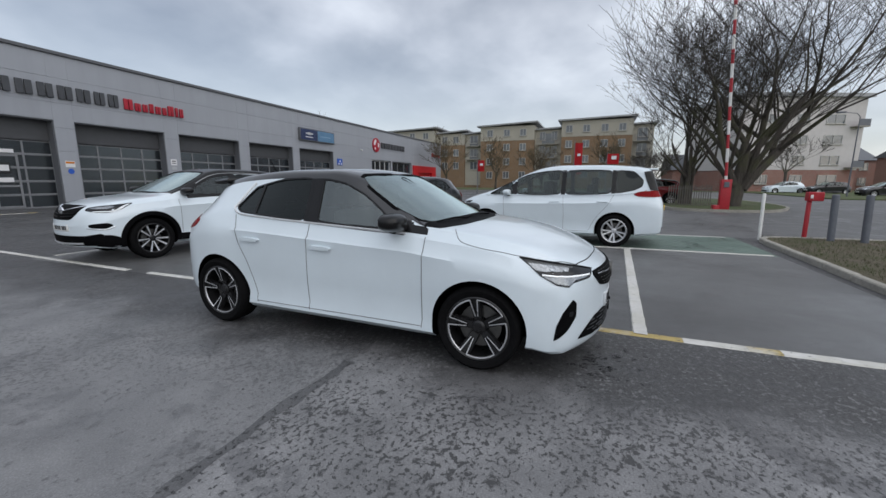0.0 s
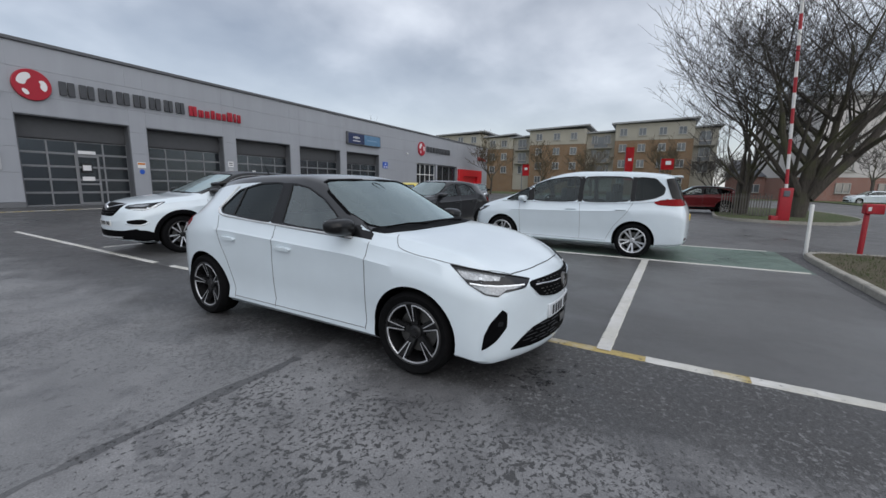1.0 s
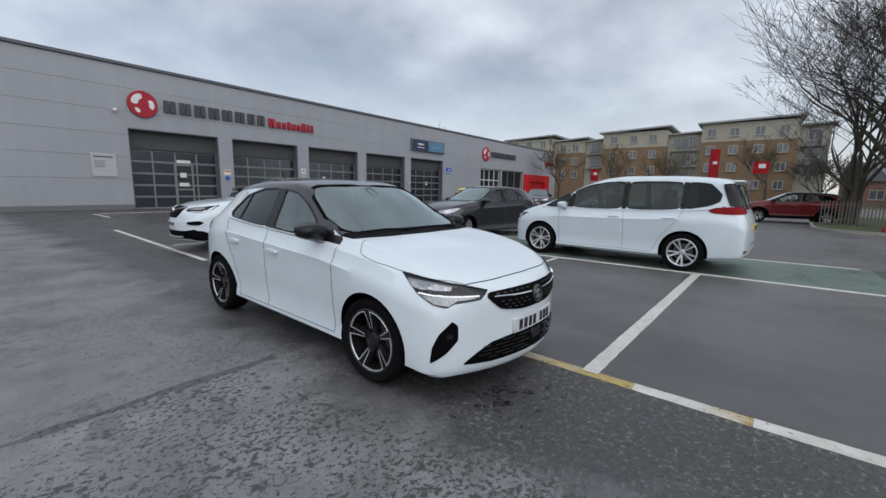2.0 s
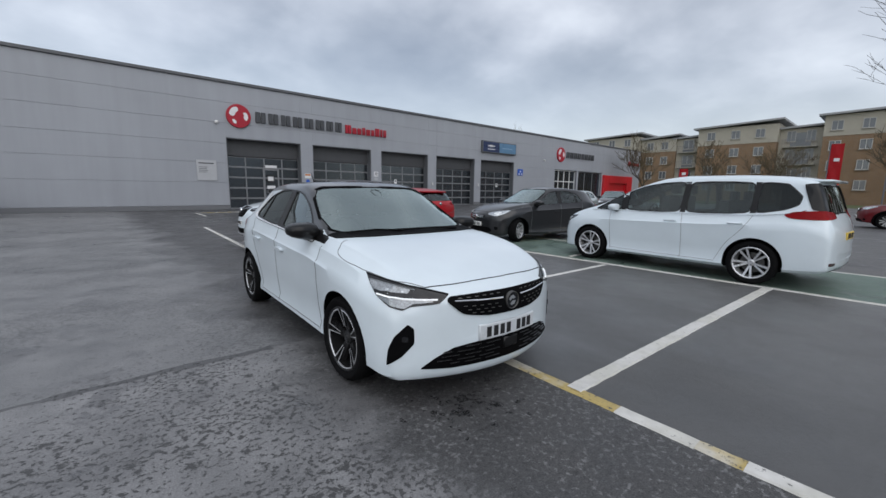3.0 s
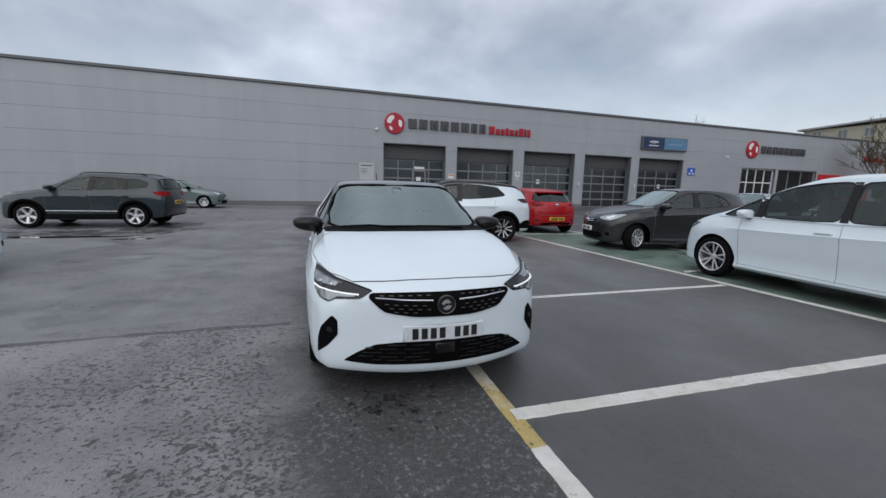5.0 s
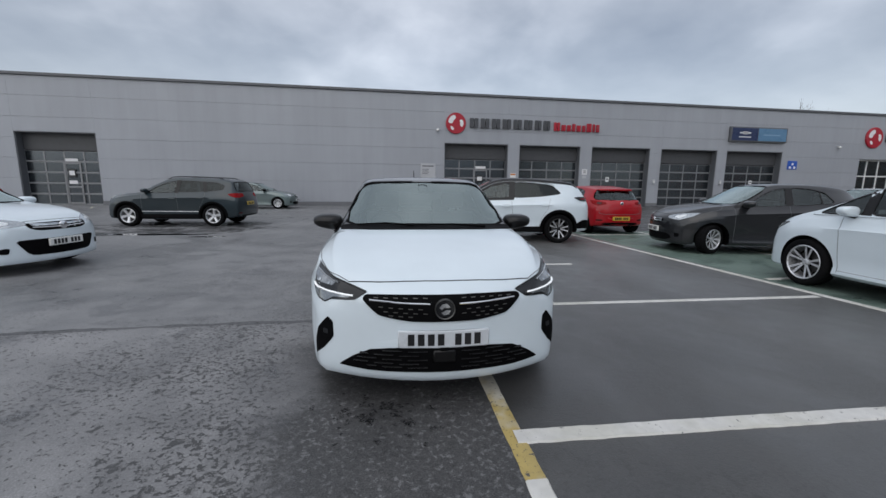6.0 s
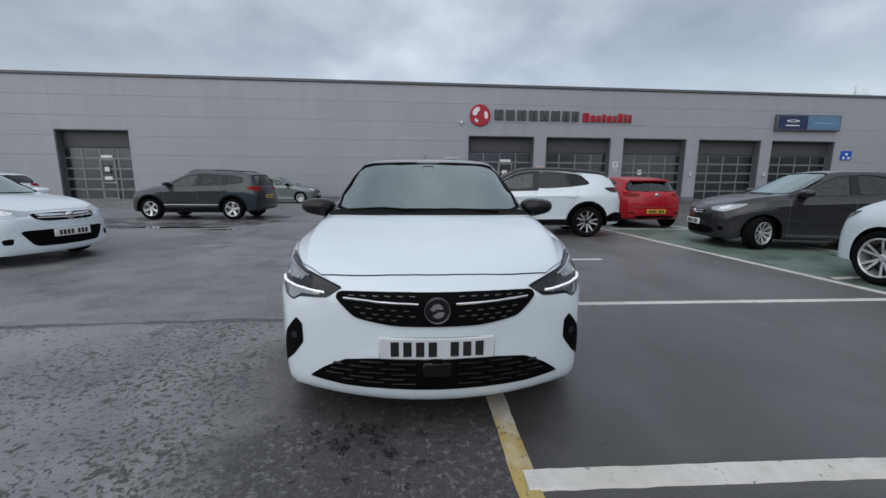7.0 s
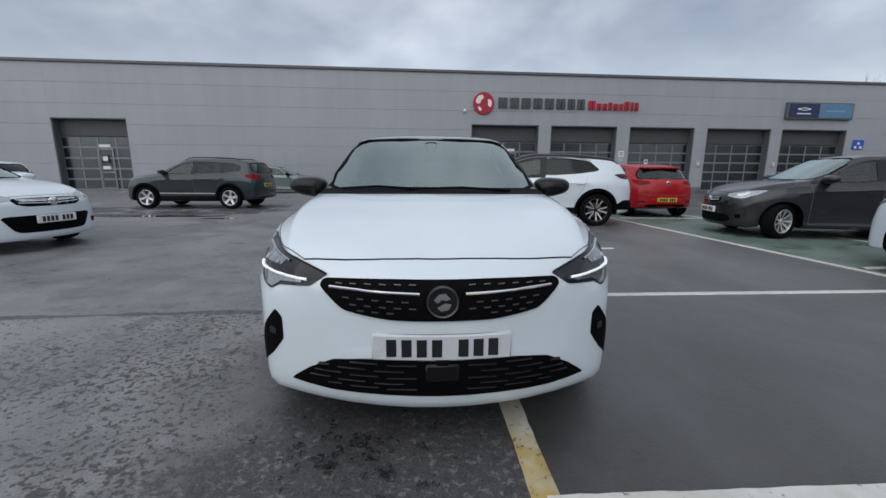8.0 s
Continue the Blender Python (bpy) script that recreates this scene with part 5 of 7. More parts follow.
MPV = dict(
    half=0.935, wb=2.76, r=0.335, arch=0.385, wheel="five_twin",
    top=[(-2.31, 0.56), (-2.305, 0.76), (-2.26, 0.98), (-2.18, 1.14), (-2.08, 1.45), (-2.01, 1.585), (-1.8, 1.645), (-0.9, 1.695), (-0.3, 1.695), (0.1, 1.655), (0.55, 1.52), (1.1, 1.26), (1.5, 1.09), (1.75, 1.02), (2.05, 0.915), (2.2, 0.83), (2.285, 0.73), (2.315, 0.65), (2.325, 0.55)],
    belt=[(-2.3, 0.95), (-1.9, 1.06), (-0.4, 0.99), (0.7, 0.965), (1.4, 0.955), (1.9, 0.87), (2.2, 0.74), (2.32, 0.56)],
    bottom=[(-2.31, 0.46), (-2.29, 0.34), (-2.2, 0.29), (-1.0, 0.22), (1.0, 0.21), (2.1, 0.21), (2.27, 0.23), (2.31, 0.33), (2.325, 0.48)],
    plan=[(-2.31, 0.60), (-2.307, 0.80), (-2.30, 0.88), (-2.25, 0.93), (-2.0, 0.965), (-1.4, 0.99), (0.0, 1.0), (1.3, 0.99), (1.8, 0.96), (2.1, 0.88), (2.25, 0.82), (2.305, 0.74), (2.32, 0.60), (2.325, 0.35)],
    roofw=[(-2.31, 0.88), (-2.0, 0.815), (-1.5, 0.76), (-0.3, 0.735), (0.3, 0.745), (0.9, 0.80), (1.5, 0.85), (2.0, 0.82), (2.325, 0.78)],
    bow=[(-2.31, -0.08), (-1.9, -0.07), (-1.0, 0.0), (0.2, 0.08), (1.0, 0.14), (1.6, 0.17), (2.1, 0.28), (2.325, 0.42)],
    windows=[[(1.36, 1.035), (0.78, 1.045), (0.78, 1.345)], [(0.70, 1.045), (0.70, 1.385), (0.40, 1.500), (0.05, 1.555), (-0.29, 1.575), (-0.29, 1.05)], [(-0.36, 1.05), (-0.36, 1.577), (-1.29, 1.570), (-1.29, 1.085)], [(-1.35, 1.09), (-1.35, 1.567), (-1.68, 1.540), (-1.86, 1.36), (-1.84, 1.24), (-1.70, 1.165)]],
    dark=(9, 9), pillars=[[(0.80, 1.045), (0.80, 1.335), (0.68, 1.385), (0.68, 1.045)], [(-0.28, 1.055), (-0.28, 1.572), (-0.37, 1.572), (-0.37, 1.055)], [(-1.28, 1.09), (-1.28, 1.566), (-1.36, 1.563), (-1.36, 1.095)]], roof_range=(-2, 1), screen=[(0.78, 1.09), (0.62, 1.535)], screen_x=0.32, rear_glass=[(0.76, 1.12), (0.64, 1.52)], rear_x=-1.6,
    cabin=(-2.0, 1.28), seat_x=0.15, dash_x=0.85, dash_z=1.04, floor=0.76,
    seams=[[(0.98, 1.0), (0.96, 0.75), (0.94, 0.28)], [(-0.33, 1.02), (-0.36, 0.7), (-0.36, 0.28)], [(-1.33, 1.06), (-1.22, 0.85), (-1.02, 0.60), (-0.88, 0.32)], [(0.94, 0.30), (-0.88, 0.30)]],
    handles=[(-0.16, 0.90), (-1.12, 0.925)], handle_mat=WHITE, mirror=(0.86, 1.06), mirror_mat=WHITE,
    brightwork=[([(1.40, 1.012), (0.7, 1.025), (-0.3, 1.032), (-1.3, 1.062), (-1.75, 1.110), (-1.93, 1.165)], 0.012)],
)
SUV = dict(
    half=0.905, wb=2.675, r=0.345, arch=0.395, wheel="suv",
    top=[(-2.205, 0.56), (-2.20, 0.78), (-2.15, 0.98), (-2.06, 1.14), (-1.86, 1.40), (-1.72, 1.50), (-1.4, 1.55), (-0.6, 1.605), (-0.1, 1.605), (0.15, 1.565), (0.5, 1.40), (0.95, 1.175), (1.1, 1.11), (1.5, 1.06), (1.9, 0.99), (2.1, 0.91), (2.19, 0.80), (2.23, 0.62)],
    belt=[(-2.2, 0.98), (-1.7, 1.10), (-0.8, 1.075), (0.5, 1.04), (1.2, 1.01), (1.8, 0.93), (2.1, 0.82), (2.23, 0.62)],
    bottom=[(-2.205, 0.46), (-2.19, 0.36), (-2.1, 0.30), (-1.0, 0.24), (1.0, 0.23), (2.0, 0.25), (2.18, 0.28), (2.22, 0.36), (2.23, 0.5)],
    plan=[(-2.205, 0.45), (-2.202, 0.70), (-2.195, 0.82), (-2.12, 0.89), (-1.9, 0.95), (-1.4, 0.99), (0.0, 0.99), (1.3, 1.0), (1.75, 0.97), (2.05, 0.90), (2.17, 0.85), (2.215, 0.78), (2.226, 0.62), (2.23, 0.35)],
    roofw=[(-2.205, 0.80), (-1.8, 0.745), (-1.2, 0.725), (-0.3, 0.72), (0.15, 0.735), (0.6, 0.79), (1.1, 0.845), (1.6, 0.83), (2.23, 0.78)],
    bow=[(-2.205, -0.15), (-1.8, -0.12), (-1.0, 0.0), (0.1, 0.06), (0.6, 0.11), (1.2, 0.13), (1.9, 0.20), (2.23, 0.32)],
    windows=[[(0.72, 1.09), (0.45, 1.28), (0.18, 1.41), (-0.20, 1.48), (-0.17, 1.105)], [(-0.26, 1.11), (-0.30, 1.485), (-0.75, 1.475), (-1.02, 1.45), (-1.10, 1.14)], [(-1.16, 1.145), (-1.09, 1.44), (-1.42, 1.37), (-1.62, 1.27), (-1.50, 1.19)]],
    privacy=(1, 2), dark=(-0.24, 0.85), pillars=[[(-0.15, 1.085), (-0.185, 1.505), (-0.32, 1.51), (-0.28, 1.09)], [(-1.07, 1.12), (-1.0, 1.47), (-1.12, 1.455), (-1.19, 1.125)]], roof_range=(-1.85, 1.05), screen=[(0.70, 1.13), (0.56, 1.535)], screen_x=0.12, rear_glass=[(0.60, 1.15), (0.50, 1.45)], rear_x=-1.3,
    cabin=(-1.8, 0.98), seat_x=0.02, dash_x=0.55, dash_z=1.10, floor=0.80,
    seams=[[(0.88, 1.02), (0.87, 0.7), (0.86, 0.42)], [(-0.21, 1.08), (-0.24, 0.7), (-0.24, 0.42)], [(-1.12, 1.10), (-1.05, 0.85), (-0.92, 0.62), (-0.88, 0.42)]],
    handles=[(-0.09, 0.92), (-0.98, 0.95)], mirror=(0.72, 1.13), mirror_mat=BLACK_GLOSS,
    brightwork=[([(0.78, 1.062), (-0.2, 1.085), (-1.1, 1.115), (-1.52, 1.165), (-1.70, 1.29), (-1.45, 1.41), (-1.0, 1.475)], 0.016)],
    cladding=[([(0.90, 0.36), (-0.90, 0.36)], 0.17)], arch_trim=True,
)
HATCH = scaled(HERO, 2.56, 0.86, 1.48, 0.305, roofw=[(-1.965, 0.80), (-1.7, 0.74), (-1.3, 0.705), (-0.4, 0.70), (0.1, 0.715), (0.4, 0.755), (0.7, 0.81), (0.95, 0.845), (1.3, 0.83), (1.8, 0.80), (2.1, 0.78)], wheel="five_twin", privacy=(), brightwork=(), steer=0.0, frit=0.03, mirror_size=1.0, dark=(9, 9), rear_glass=[(0.63, 1.06), (0.55, 1.35)])


def crossover_face(skin, car, s):
    """The crossover's own nose: shield grille, slim lamps, dark lower bumper, and its tail."""
    F, R = (1, 0, 0), (-1, 0, 0)
    gr = part("grille", skin.patch([(2, -0.44, 0.93), (2, 0.44, 0.93), (2, 0.40, 0.79), (2, 0.30, 0.70), (2, -0.30, 0.70), (2, -0.40, 0.79)], F, 0.004, 0.012, 0.05, 2, 0.12), TRIM, car, "black shield grille", turn=False)
    for sg in (1, -1):
        part("chrome_bar", skin.strip([(2, sg * 0.08, 0.845), (2, sg * 0.20, 0.87), (2, sg * 0.42, 0.915)], F, 0.022, 0.012, 6, False, 0.006), CHROME, gr)
        for z in (0.80, 0.755):
            part("grille_slat", skin.strip([(2, sg * 0.04, z - 0.01), (2, sg * 0.34, z + 0.01)], F, 0.010, 0.010, 6, False, 0.004), BLACK_GLOSS, gr)
    c, _ = skin.drop(Vector((2, 0, 0.835)), Vector(F))
    bm = bmesh.new()
    rg = lathe(bm, [(0.07, 0.0), (0.07, 0.02), (0.058, 0.026)], 24)
    disc_cap(bm, rg[-1])
    bm.transform(Matrix.Translation(c) @ Matrix.Rotation(radians(-90), 4, "Z"))
    part("badge", bm, CHROME, gr)
    head = [(1.66, 0.86, 0.975), (1.85, 0.78, 0.945), (2.08, 0.48, 0.895), (2.10, 0.46, 0.845), (2.0, 0.62, 0.812), (1.90, 0.76, 0.812), (1.78, 0.83, 0.865)]
    lamp_pair(skin, car, "headlamp", head, (1, 0.75, 0.1), HEAD_DARK, 0.004, 0.015, 0.04)
    lamp_pair(skin, car, "running_light", [(1.70, 0.850, 0.955), (1.745, 0.835, 0.945), (1.83, 0.80, 0.865), (1.90, 0.755, 0.833), (2.03, 0.58, 0.832), (2.03, 0.58, 0.818), (1.89, 0.765, 0.818), (1.80, 0.82, 0.855)], (1, 0.75, 0.1), LED_OFF, 0.009, 0.01, 0.04)
    lamp_pair(skin, car, "reflector", [(1.86, 0.77, 0.925), (2.05, 0.54, 0.885), (2.05, 0.54, 0.865), (1.92, 0.73, 0.870), (1.87, 0.77, 0.890)], (1, 0.75, 0.1), HEAD_MID, 0.009, 0.01, 0.04)
    part("lower_bumper", skin.patch([(2, -0.78, 0.50), (2, -0.55, 0.455), (2, 0.55, 0.455), (2, 0.78, 0.50), (2, 0.80, 0.30), (2, -0.80, 0.30)], F, 0.006, 0.012, 0.05, 1, 0.1), TRIM, car, "black lower bumper", turn=False)
    lamp_pair(skin, car, "bumper_corner", [(1.84, 0.90, 0.40), (1.98, 0.84, 0.47), (2.15, 0.66, 0.47), (2.15, 0.66, 0.30), (2.0, 0.86, 0.265), (1.82, 0.90, 0.255)], (0.8, 1, 0), TRIM, 0.006, 0.012, 0.04)
    part("skid_plate", skin.strip([(2, -0.52, 0.335), (2, 0, 0.325), (2, 0.52, 0.335)], F, 0.035, 0.016, 8, False, 0.006), ALLOY, car)
    lamp_pair(skin, car, "corner_vent", [(1.95, 0.50, 0.635), (1.9, 0.76, 0.665), (1.85, 0.80, 0.62), (1.9, 0.74, 0.565), (1.95, 0.52, 0.585)], (1, 0.5, 0), TRIM, 0.004, 0.012, 0.04)
    for sg in (1, -1):
        part("vent_trim", skin.strip([(1.95, sg * 0.48, 0.578), (1.9, sg * 0.72, 0.560), (1.85, sg * 0.81, 0.60)], (1, 0.5 * sg, 0), 0.014, 0.010, 6, False, 0.004), CHROME, car)
    plate(skin, car, F, (2, 0, 0.575), off=0.012)
    tl = [(-1.80, 0.86, 1.105), (-2.02, 0.80, 1.120), (-2.15, 0.60, 1.115), (-2.20, 0.45, 1.10), (-2.20, 0.45, 1.03), (-2.12, 0.75, 1.005), (-2.00, 0.85, 1.02)]
    lamp_pair(skin, car, "tail_lamp", tl, (-1, 0.9, 0), BLACK_GLOSS, 0.010, 0.018, 0.05, label="smoked tail lamp")
    lamp_pair(skin, car, "tail_light_strip", [(-2.00, 0.83, 1.075), (-2.16, 0.60, 1.080), (-2.16, 0.60, 1.060), (-2.02, 0.83, 1.050)], (-1, 0.9, 0), TAIL, 0.016, 0.010, 0.05)
    lamp_pair(skin, car, "bumper_corner", [(-1.84, 0.90, 0.46), (-2.05, 0.85, 0.56), (-2.2, 0.70, 0.56), (-2.2, 0.70, 0.36), (-2.0, 0.88, 0.35), (-1.84, 0.90, 0.36)], (-0.7, 1, 0), TRIM, 0.006, 0.012, 0.04)
    part("rear_bumper", skin.patch([(-2, -0.80, 0.55), (-2, 0.80, 0.55), (-2, 0.78, 0.34), (-2, -0.78, 0.34)], R, 0.014, 0.014, 0.03, 1, 0.1), TRIM, car, "black lower rear bumper", turn=False)
    plate(skin, car, R, (-2.2, 0, 0.82), face=PLATE_Y, off=0.012)
    bm = bmesh.new()
    p, q = [skin.drop(Vector((1.06, y, 0)), Vector((0, 0, 1)))[0] + Vector((0, 0, 0.015)) for y in (0.5, -0.3)]
    tube(bm, [p, q], [0.009, 0.006], 5)
    part("wiper", bm, TRIM, car)


# ---- placing the cars ----
def heading(x, y, deg):
    """Pose of a car whose wheelbase centre stands at x, y and whose nose points deg degrees from east."""
    return pose(x, y, 0, 0, 0, deg)


def by_wheels(rear, front, side, half, wb):
    """Pose from the ground points of the two wheels on one side (1: left, -1: right)."""
    r, f = Vector(rear), Vector(front)
    d = (f - r).normalized()
    n = Vector((-d.y, d.x))
    c = (r + f) / 2 - n * side * (half - 0.10)
    return pose(c.x, c.y, 0, 0, 0, math.degrees(math.atan2(d.y, d.x)))


build_car("hatchback_car", heading(3.60, 2.215, -92.2), "white five-door hatchback with black roof and mirrors, on tarmac", HERO, WHITE, BLACK_ROOF)

ZAF_TAIL = [(-1.69, 0.86, 1.085), (-1.80, 0.84, 1.14), (-2.07, 0.76, 1.165), (-2.22, 0.52, 1.13), (-2.24, 0.54, 1.05), (-2.0, 0.84, 1.03), (-1.77, 0.87, 1.04)]
ZAF = dict(MPV, privacy=(3,), glass=DIM_GLASS, faces=[common_face(0.74, 0.80, 0.12, 0.36, 0.42, lamp_mat=HEAD_DARK, tail_shape=ZAF_TAIL)], rails=None, plate_z=0.45, rear_plate_z=0.80)
carrier, carrier_skin = build_car("people_carrier_car", by_wheels((9.03, -0.17), (9.22, 2.60), 1, 0.935, 2.76), "white people carrier with dark glass, on green parking bay", ZAF, WHITE)

lamp_pair(carrier_skin, carrier, "corner_glass", [(-1.80, 0.69, 1.535), (-2.0, 0.60, 1.54), (-2.18, 0.70, 1.155), (-1.985, 0.82, 1.165)], (-1, 0.9, 0), BLACK_GLOSS, 0.014, 0.012, 0.02, 0.08)
part("roof_spoiler", box_bm((-2.12, -0.60, 1.565), (-1.90, 0.60, 1.602), 0.015), WHITE, carrier)
GRAND = scaled(SUV, 2.795, 0.915, 1.57, 0.350, bright_mat=BRIGHT, glass=DIM_GLASS, faces=[crossover_face], handle_mat=WHITE, plate_z=0.52, rear_plate_z=0.80)
gx, gz = 2.795 / 2.675, 1.57 / 1.605
GRAND["windows"] = [GRAND["windows"][0], [(x * gx, z * gz) for x, z in ((-0.26, 1.11), (-0.30, 1.485), (-0.75, 1.475), (-1.08, 1.435), (-1.20, 1.40), (-1.37, 1.235), (-1.30, 1.205), (-0.90, 1.150))]]
GRAND["plan"] = [(x * gx, w) for x, w in ((-2.205, 0.34), (-2.195, 0.52), (-2.16, 0.66), (-2.07, 0.785), (-1.92, 0.88), (-1.72, 0.945), (-1.4, 0.985))] + [p for p in GRAND["plan"] if p[0] > -0.1]
GRAND["privacy"], GRAND["pillars"] = (1,), GRAND["pillars"][:1]
GRAND["brightwork"] = [([(x * gx, z * gz) for x, z in ((0.50, 1.295), (0.18, 1.455), (-0.20, 1.512), (-0.75, 1.500), (-1.10, 1.458), (-1.22, 1.42))], 0.014)]
build_car("crossover_car", by_wheels((7.53, 7.00), (4.68, 7.37), 1, 0.915, 2.795), "white crossover with black roof and black wheel-arch trim", GRAND, WHITE, BLACK_GLOSS)

BOXY = dict(
    SUV,
    top=[(-2.205, 0.56), (-2.20, 0.78), (-2.17, 0.98), (-2.11, 1.14), (-1.99, 1.40), (-1.91, 1.505), (-1.75, 1.55), (-1.4, 1.58), (-0.6, 1.605), (-0.1, 1.605), (0.15, 1.565), (0.5, 1.40), (0.95, 1.175), (1.1, 1.11), (1.5, 1.06), (1.9, 0.99), (2.1, 0.91), (2.19, 0.80), (2.23, 0.62)],
    plan=[(-2.205, 0.60), (-2.202, 0.80), (-2.195, 0.88), (-2.12, 0.93), (-1.9, 0.96), (-1.4, 0.99), (0.0, 0.99), (1.3, 1.0), (1.75, 0.97), (2.05, 0.90), (2.17, 0.85), (2.215, 0.78), (2.226, 0.62), (2.23, 0.35)],
    bow=[(-2.205, -0.09), (-1.8, -0.08), (-1.0, 0.0), (0.1, 0.06), (0.6, 0.11), (1.2, 0.13), (1.9, 0.20), (2.23, 0.32)],
    windows=[SUV["windows"][0], SUV["windows"][1], [(-1.16, 1.135), (-1.09, 1.455), (-1.48, 1.43), (-1.70, 1.34), (-1.68, 1.21)]],
    rear_glass=[(0.68, 1.15), (0.58, 1.46)],
)
KAR = scaled(BOXY, 2.57, 0.89, 1.535, 0.335, wheel="five", rails=(-1.55, 0.15), handle_mat=TEAL_PAINT, mirror_mat=TEAL_PAINT, arch_trim=True, privacy=(1, 2), glass=DIM_GLASS, bright_mat=ALLOY, brightwork=[([(0.85, 0.47), (-0.85, 0.47)], 0.02)], dark=(9, 9))
KAR["faces"] = [common_face(0.84, 0.90, 0.16, 0.40, 0.36, (0.90, 1.05), 0.45, TAIL)]
build_car("estate_car", by_wheels((-1.97, 11.52), (-4.53, 11.78), 1, 0.90, 2.57), "dark grey-green compact crossover with black roof rails", KAR, TEAL_PAINT)

DARK = scaled(HERO, 2.51, 0.86, 1.475, 0.31, wheel="many", privacy=(), steer=26.0, dark=(9, 9), glass=DIM_GLASS, handle_mat=GREY_PAINT, mirror_mat=GREY_PAINT, brightwork=())
DARK["faces"] = [common_face(0.66, 0.76, 0.10, 0.36, 0.46, (0.80, 1.0), 0.55, TAIL)]
build_car("grey_hatchback_car", by_wheels((12.42, 4.50), (10.00, 5.15), 1, 0.86, 2.51), "dark grey five-door hatchback, front wheels turned", DARK, GREY_PAINT)



def red_tail(skin, car, s):
    """Roof spoiler, tailgate gap, badge and tail lamps of the red hatchback."""
    R = (-1, 0, 0)
    x0 = min(s["top"])[0]
    lamp = [(x0 + 0.42, 0.80, 0.985), (x0 + 0.20, 0.74, 0.975), (x0 + 0.10, 0.46, 0.935), (x0 + 0.08, 0.44, 0.885), (x0 + 0.10, 0.70, 0.835), (x0 + 0.24, 0.80, 0.880)]
    for sg in (1, -1):
        f = (lambda q: q) if sg > 0 else flip
        h = part("tail_lamp", skin.patch(f(lamp), (-1, 0.8 * sg, 0), 0.008, 0.018, 0.05, 2, 0.1), TAIL, car, "red tail lamp", turn=False)
        part("lamp_cell", skin.patch(f([(x0 + 0.16, 0.72, 0.935), (x0 + 0.10, 0.58, 0.925), (x0 + 0.10, 0.58, 0.885), (x0 + 0.14, 0.72, 0.875)]), (-1, 0.8 * sg, 0), 0.014, 0.008, 0.04, 2, 0.2), TAIL_DARK, h, turn=False)
    part("tailgate_gap", skin.strip([(x0, -0.62, 0.70), (x0, -0.52, 0.60), (x0, 0.52, 0.60), (x0, 0.62, 0.70)], R, 0.012, 0.003, 8, False, 0.002), SEAM, car)
    c, _ = skin.drop(Vector((-2, 0, 0.90)), Vector(R))
    bm = bmesh.new()
    rg = lathe(bm, [(0.05, 0.0), (0.05, 0.014), (0.04, 0.02)], 18)
    disc_cap(bm, rg[-1])
    bm.transform(Matrix.Translation(c) @ Matrix.Rotation(radians(90), 4, "Z"))
    part("badge", bm, CHROME, car)
    edge = skin.drop(Vector((x0 + 0.56, 0, 0)), Vector((0, 0, 1)))[0].z
    bm = box_bm((x0 + 0.38, -0.50, edge - 0.050), (x0 + 0.60, 0.50, edge + 0.002), 0.016)
    for v in bm.verts:
        if v.co.x < x0 + 0.5:
            v.co.z -= 0.012
    part("roof_spoiler", bm, RED_PAINT, car)


REDC = scaled(HATCH, 2.50, 0.85, 1.405, 0.305, faces=[common_face(0.70, 0.80, 0.10, 0.34, 0.44, rear_lamps=False), red_tail], glass=DIM_GLASS, rear_glass=[(0.70, 0.99), (0.57, 1.28)], handle_mat=RED_PAINT, mirror_mat=RED_PAINT, rear_plate_z=0.47)
build_car("red_hatchback_car", heading(10.12, 10.27, 88), "bright red small hatchback seen from behind", REDC, RED_PAINT, detail=1)

ASTRA = scaled(HERO, 2.685, 0.905, 1.44, 0.325, wheel="five", privacy=(), brightwork=(), dark=(9, 9), handle_mat=WHITE, mirror_mat=WHITE, steer=0.0)
ASTRA["faces"] = [common_face(0.70, 0.76, 0.12, 0.46, 0.46, (0.86, 1.04), 0.50, TAIL, low=(0.60, 0.66, 0.52, 0.42, 0.28))]
ASTRA["plate_z"] = 0.46
build_car("white_hatchback_car", heading(-3.86, 5.41, -12), "white hatchback with black lower grille", ASTRA, WHITE)

SAGE = scaled(HERO, 2.61, 0.86, 1.42, 0.31, glass=DIM_GLASS, wheel="many", privacy=(), brightwork=(), dark=(9, 9), handle_mat=SAGE_PAINT, mirror_mat=TRIM, steer=0.0)
SAGE["faces"] = [common_face(0.68, 0.74, 0.10, 0.34, 0.42, (0.82, 0.98), 0.55, TAIL)]
build_car("sage_hatchback_car", heading(-3.5, 21.75, -2), "grey-green older hatchback parked along the wall", SAGE, SAGE_PAINT, detail=1)

PALE = scaled(SUV, 2.60, 0.89, 1.52, 0.325, wheel="five", arch_trim=False, cladding=(), handle_mat=WHITE, mirror_mat=WHITE)
PALE["faces"] = [common_face(0.80, 0.86, 0.16, 0.36, 0.36, (0.95, 1.08), 0.45, TAIL)]
build_car("pale_crossover_car", heading(-13.2, 15.6, 172), "white crossover with black rear window", PALE, WHITE, detail=1)

SMALL = scaled(HERO, 2.34, 0.815, 1.46, 0.28, wheel="many", privacy=(), brightwork=(), dark=(9, 9), handle_mat=YELLOW_PAINT, mirror_mat=TRIM, steer=0.0)
SMALL["faces"] = [common_face(0.68, 0.76, 0.10, 0.30, 0.40, (0.85, 1.12), 0.62, TAIL)]
build_car("yellow_hatchback_car", heading(23.7, 14.3, 24), "yellow city car parked before the workshop doors", SMALL, YELLOW_PAINT, detail=1)

